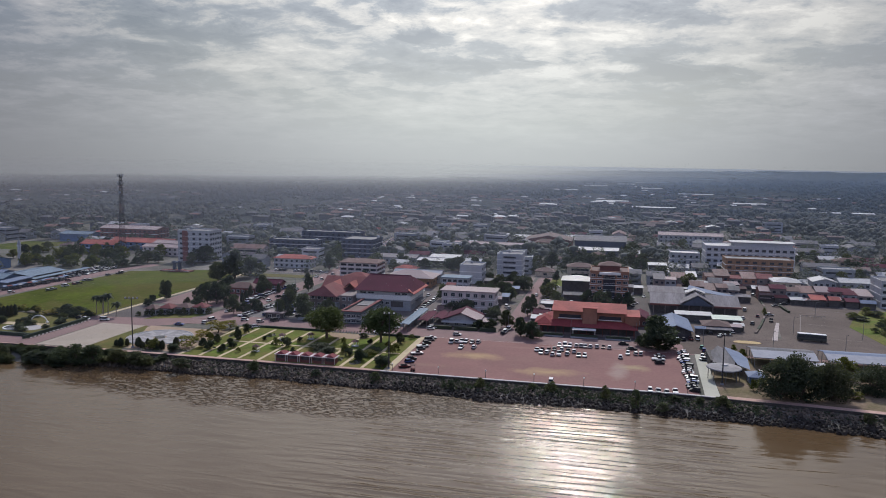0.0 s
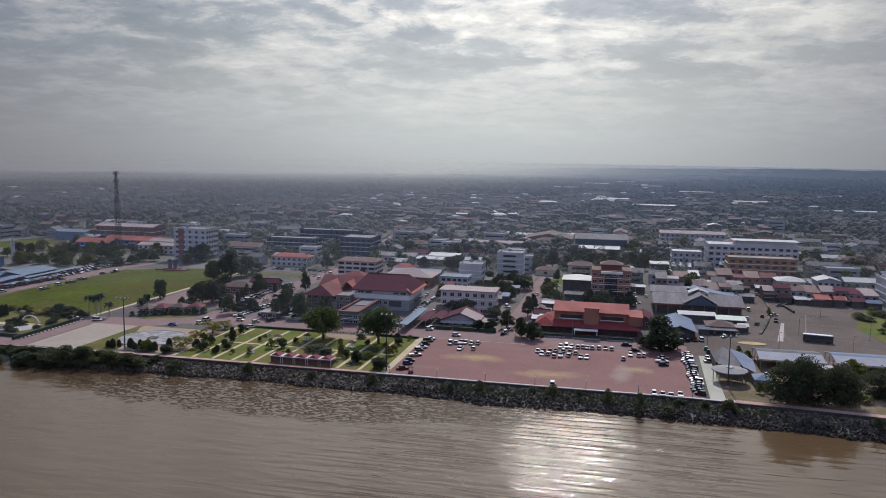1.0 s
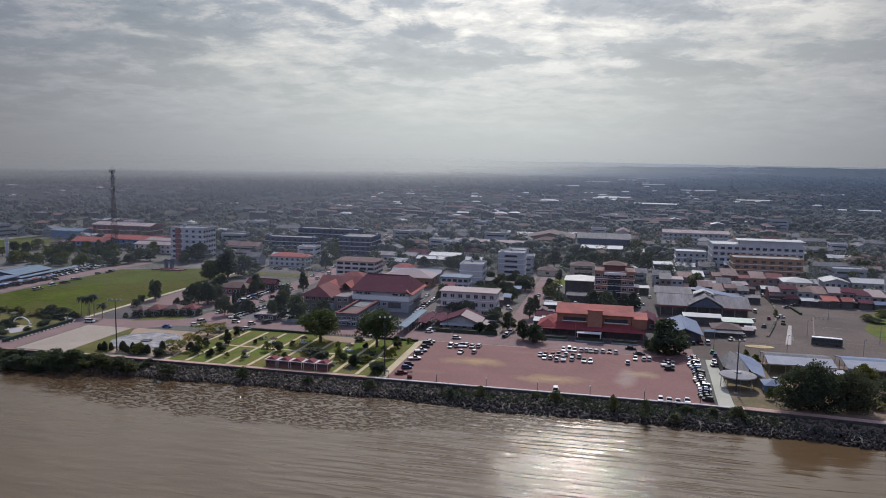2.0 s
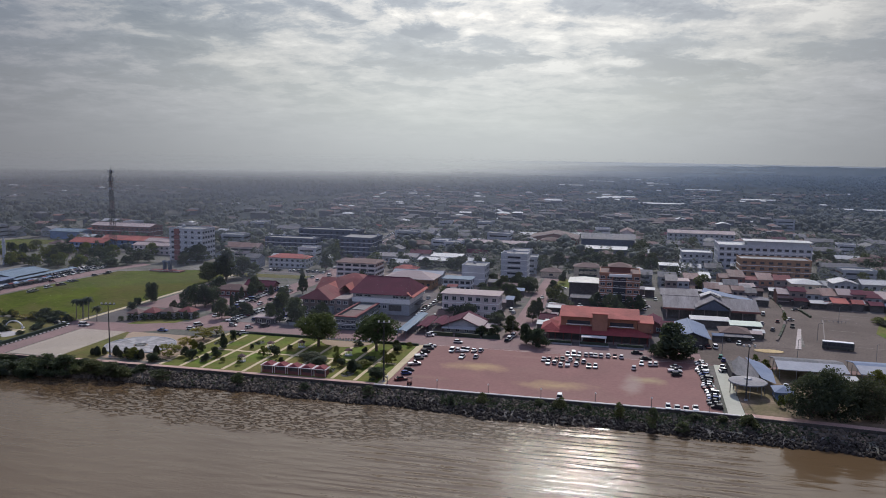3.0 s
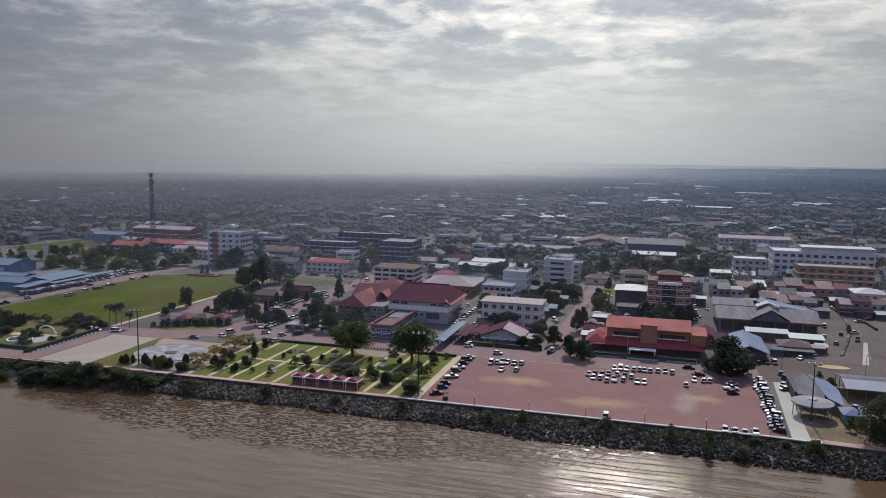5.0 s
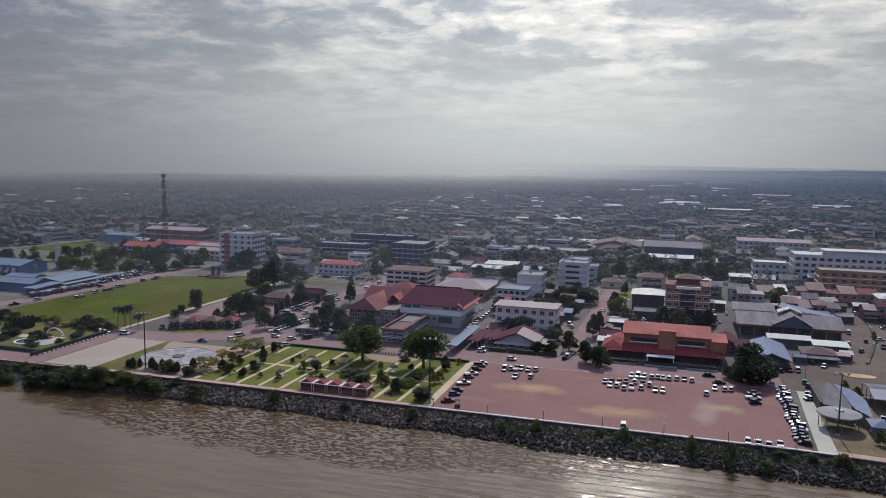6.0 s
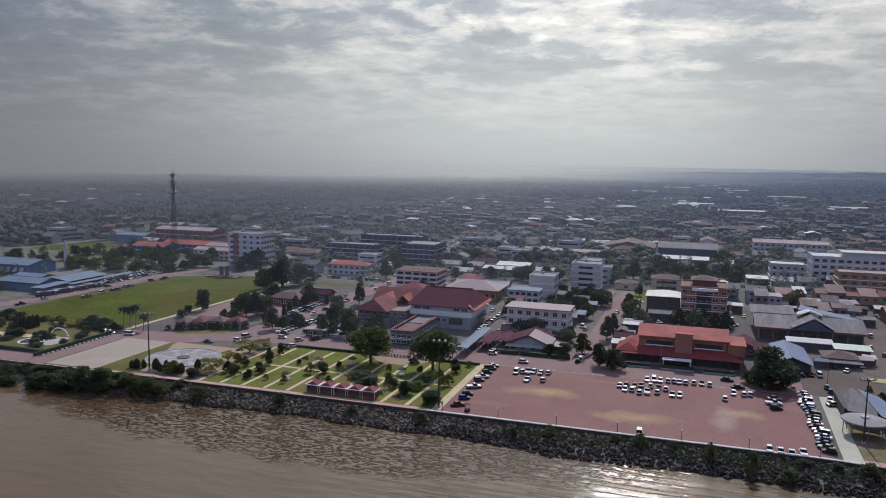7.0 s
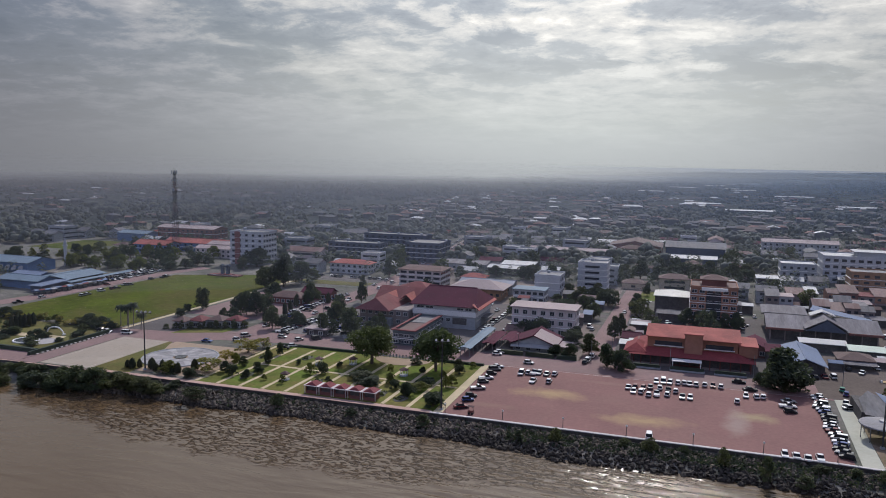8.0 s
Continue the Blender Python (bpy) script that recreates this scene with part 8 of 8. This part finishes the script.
def wooded(x, y):
    """Where the plain is wooded (above 0) and where it is built over."""
    return noise.noise((x * 0.0042, y * 0.0030, 5.5)) + 0.5 * noise.noise((x * 0.011, y * 0.008, 2.5)) + 0.5 * max(0.0, min(1.0, ((x - 66) / (y + 220) - 0.08) * 5)) * max(0.0, min(1.0, (y - 350) / 300))


HOUSES = []
for i, (w, d, h, roof, wm, rm, st) in enumerate((
        (10, 8, 3.2, "gable", WALL_GREY, ROOF_RUST, 1), (12, 9, 3.2, "hip", WALL_CREAM, ROOF_BROWN, 1), (9, 10, 6.0, "gable", WALL_GREY, ROOF_GREY, 2),
        (14, 9, 3.4, "gable", WALL_PINK, ROOF_RED, 1), (16, 10, 6.4, "hip", WALL_CREAM, ROOF_BROWN, 2), (11, 9, 3.0, "gable", WALL_GREY, ROOF_WHITE, 1),
        (20, 10, 6.6, "gable", WALL_GREY, ROOF_GREY, 2), (12, 12, 9.0, "flat", WALL_WHITE, ROOF_FLAT, 3), (24, 11, 7.0, "gable", WALL_PINK, ROOF_RUST, 2), (18, 12, 10.0, "flat", WALL_GREY, ROOF_FLAT, 3),
        (13, 9, 3.2, "hip", WALL_WHITE, ROOF_SALMON, 1), (15, 9, 4.0, "gable", WALL_DARK, ROOF_WHITE, 1))):
    look_ = {"gable": "gabled", "hip": "hipped", "flat": "flat"}[roof]
    tone = rm.name.split("_")[0]
    ob = building("town_house", f"{'low' if st == 1 else 'two storey' if st == 2 else 'three storey'} town house with a {tone} {look_} roof", "house", -w / 2, -d / 2, w / 2, d / 2, h, wm, rm, roof, 0.22 * d, st,
                  (1, 1, 1) if st == 3 else (1, 0, 0), (0.78 * w, 1.1) if st == 3 else (2.2 if st == 1 else 0.66 * w, 1.2), bands=False, far=True)
    TAKEN.pop()
    HOUSES.append((ob, max(w, d) / 2))

rnd = random.Random(42)
placed, used = [], set()
tries = 0
while len(placed) < 198 and tries < 9000:
    tries += 1
    x, y = polar(rnd, 400, 720 if len(placed) < 185 else 860)
    i = len(placed) if len(placed) < 12 else rnd.choices(range(12), (2, 3, 4, 4, 2, 4, 3, 1.5, 2, 2, 2, 2.5))[0]
    ob, r = HOUSES[i]
    if y < 150 or not free(x, y, r) or any((x - p) ** 2 + (y - q) ** 2 < (r + s + 2.0) ** 2 for p, q, s in placed):
        continue
    placed.append((x, y, r))
    m = pose(x, y, 0, 0, 0, rnd.choice((0, 0, 0, -90)) + rnd.uniform(-6, 6))
    if i not in used:
        used.add(i)
        ob.matrix_basis = m
        tagged(ob, group="town houses")
    else:
        copy_thing(ob, m)

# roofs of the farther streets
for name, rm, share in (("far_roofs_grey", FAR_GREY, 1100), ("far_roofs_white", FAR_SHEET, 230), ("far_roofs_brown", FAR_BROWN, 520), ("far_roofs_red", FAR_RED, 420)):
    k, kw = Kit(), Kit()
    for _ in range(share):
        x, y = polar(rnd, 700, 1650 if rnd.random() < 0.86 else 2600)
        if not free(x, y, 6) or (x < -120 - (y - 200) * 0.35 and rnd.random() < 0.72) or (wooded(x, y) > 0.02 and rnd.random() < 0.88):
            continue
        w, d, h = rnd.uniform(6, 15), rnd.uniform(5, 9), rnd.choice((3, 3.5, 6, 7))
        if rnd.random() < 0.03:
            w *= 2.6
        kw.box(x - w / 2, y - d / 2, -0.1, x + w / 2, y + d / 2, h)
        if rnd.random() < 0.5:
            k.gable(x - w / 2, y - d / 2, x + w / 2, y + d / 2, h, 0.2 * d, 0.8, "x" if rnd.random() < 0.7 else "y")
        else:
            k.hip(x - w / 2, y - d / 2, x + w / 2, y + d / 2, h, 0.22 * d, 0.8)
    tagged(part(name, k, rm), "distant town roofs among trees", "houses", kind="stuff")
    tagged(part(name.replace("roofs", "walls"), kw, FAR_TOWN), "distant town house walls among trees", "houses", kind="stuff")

# long sheds far out on the plain
k = Kit()
kw = Kit()
for _ in range(11):
    a, d = radians(rnd.uniform(-18, 10)), rnd.uniform(1100, 2600)
    x, y, w = EYE0[0] - d * math.sin(a), EYE0[1] + d * math.cos(a), rnd.uniform(25, 75)
    k.gable(x - w / 2, y - 5, x + w / 2, y + 5, 7.0, 1.2, 0.8, "x")
    kw.box(x - w / 2, y - 4.5, -0.1, x + w / 2, y + 4.5, 6.8)
tagged(part("far_shed_walls", kw, FAR_TOWN), "walls of long sheds far out on the plain", "houses", kind="stuff")
tagged(part("far_sheds", k, FAR_SHEET), "long pale sheds far out on the plain", "houses", kind="stuff")

# single trees between the nearer houses
count = tries = 0
while count < 130 and tries < 6000:
    tries += 1
    x, y = polar(rnd, 330, 640 if count < 200 else 480)
    if y < 85 or not free(x, y, 2.0) or any((x - p) ** 2 + (y - q) ** 2 < (s * 0.8 + 1.5) ** 2 for p, q, s in placed):
        continue
    h = rnd.uniform(5, 11)
    tree("small", "town_tree", "dark green tree between town houses", x, y, h, h * rnd.uniform(0.8, 1.2), group="town trees")
    count += 1


def far_wood(name, d0, d1, n, leaves, leaf, size, label, mat=LEAF_FAR):
    k = Kit()
    for _ in range(n):
        x, y = polar(rnd, d0, d1)
        if not free(x, y, 3):
            continue
        h, r = rnd.uniform(0.7, 1.2) * size, rnd.uniform(0.35, 0.6) * size
        for _ in range(leaves):
            a, u = rnd.uniform(0, math.tau), rnd.random()
            q = r * math.sqrt(max(0.02, 1 - (1.6 * u - 0.5) ** 2)) * rnd.uniform(0.5, 1.0)
            c = Vector((x + q * math.cos(a), y + q * math.sin(a), h * (0.25 + 0.75 * u)))
            nrm = Vector((math.cos(a) * 0.25 + rnd.gauss(0, .3), math.sin(a) * 0.25 + rnd.gauss(0, .3), 1.0)).normalized()
            e = nrm.orthogonal().normalized() * leaf * rnd.uniform(0.6, 1.3)
            g = nrm.cross(e).normalized() * leaf * rnd.uniform(0.5, 1.0)
            k.face(c - e, c + g, c + e, c - g)
    tagged(part(name, k, mat), label, "trees", kind="stuff")


def lump_wood(name, d0, d1, n, size, label, mat=LEAF_FAR):
    """Trees as groups of rough rounded lumps, for woods that are seen from far off."""
    k = Kit()
    for _ in range(n):
        x, y = polar(rnd, d0, d1)
        if not free(x, y, 3) or any(abs(x - p) < s and abs(y - q) < s for p, q, s in placed):
            continue
        dense = wooded(x, y)
        if dense < -0.03 and rnd.random() < 0.72:
            continue
        h = rnd.uniform(0.6, 1.15) * size * (1.25 if dense > 0.1 else 0.9)
        for _ in range(rnd.choice((3, 4, 5))):
            r = h * rnd.uniform(0.24, 0.40)
            cx, cy, cz = x + rnd.gauss(0, 0.28) * h, y + rnd.gauss(0, 0.28) * h, h * rnd.uniform(0.3, 0.75)
            turn = rnd.uniform(0, 6)
            c, s_ = math.cos(turn), math.sin(turn)
            pts = []
            for px, py, pz in ICO:
                j = r * rnd.uniform(0.75, 1.2)
                pts.append((cx + (px * c - py * s_) * j, cy + (px * s_ + py * c) * j, cz + pz * j * 0.85))
            k.hull(pts, ICO_F)
    tagged(part(name, k, mat, smooth=True), label, "trees", kind="stuff")


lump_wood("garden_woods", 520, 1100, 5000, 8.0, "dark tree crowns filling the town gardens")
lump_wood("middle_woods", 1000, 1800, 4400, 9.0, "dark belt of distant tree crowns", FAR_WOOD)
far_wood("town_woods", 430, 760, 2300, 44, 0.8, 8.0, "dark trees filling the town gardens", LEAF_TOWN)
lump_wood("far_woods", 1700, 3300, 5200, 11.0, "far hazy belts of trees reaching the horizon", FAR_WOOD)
# closed canopy of the far plain
k = Kit()
NR, NA = 150, 330
for j in range(NR + 1):
    d = 800.0 * (4700 / 800.0) ** (j / NR)
    for i in range(NA + 1):
        a = radians(-24 + 78 * i / NA)
        x, y = EYE0[0] - d * math.sin(a), EYE0[1] + d * math.cos(a)
        h = min(1.0, (d - 700) / 500) * (3.0 + 6.0 * noise.noise((x * 0.012, y * 0.006, 3.0))) + 2.5 * noise.noise((x * 0.09, y * 0.05, 7.0))
        edge = min(1.0, j / 6.0)
        rise = max(0.0, min(1.0, (d - 2600) / 2000)) ** 2 * max(0.0, min(1.0, (10 - math.degrees(a)) / 22)) * 28
        k.v.append((x, y, -0.5 + (0.5 + h) * edge + rise))
k.f = [(j * (NA + 1) + i, (j + 1) * (NA + 1) + i, (j + 1) * (NA + 1) + i + 1, j * (NA + 1) + i + 1)[::-1] for j in range(NR) for i in range(NA)]
# green shifted to grey-blue, part of the haze painted in
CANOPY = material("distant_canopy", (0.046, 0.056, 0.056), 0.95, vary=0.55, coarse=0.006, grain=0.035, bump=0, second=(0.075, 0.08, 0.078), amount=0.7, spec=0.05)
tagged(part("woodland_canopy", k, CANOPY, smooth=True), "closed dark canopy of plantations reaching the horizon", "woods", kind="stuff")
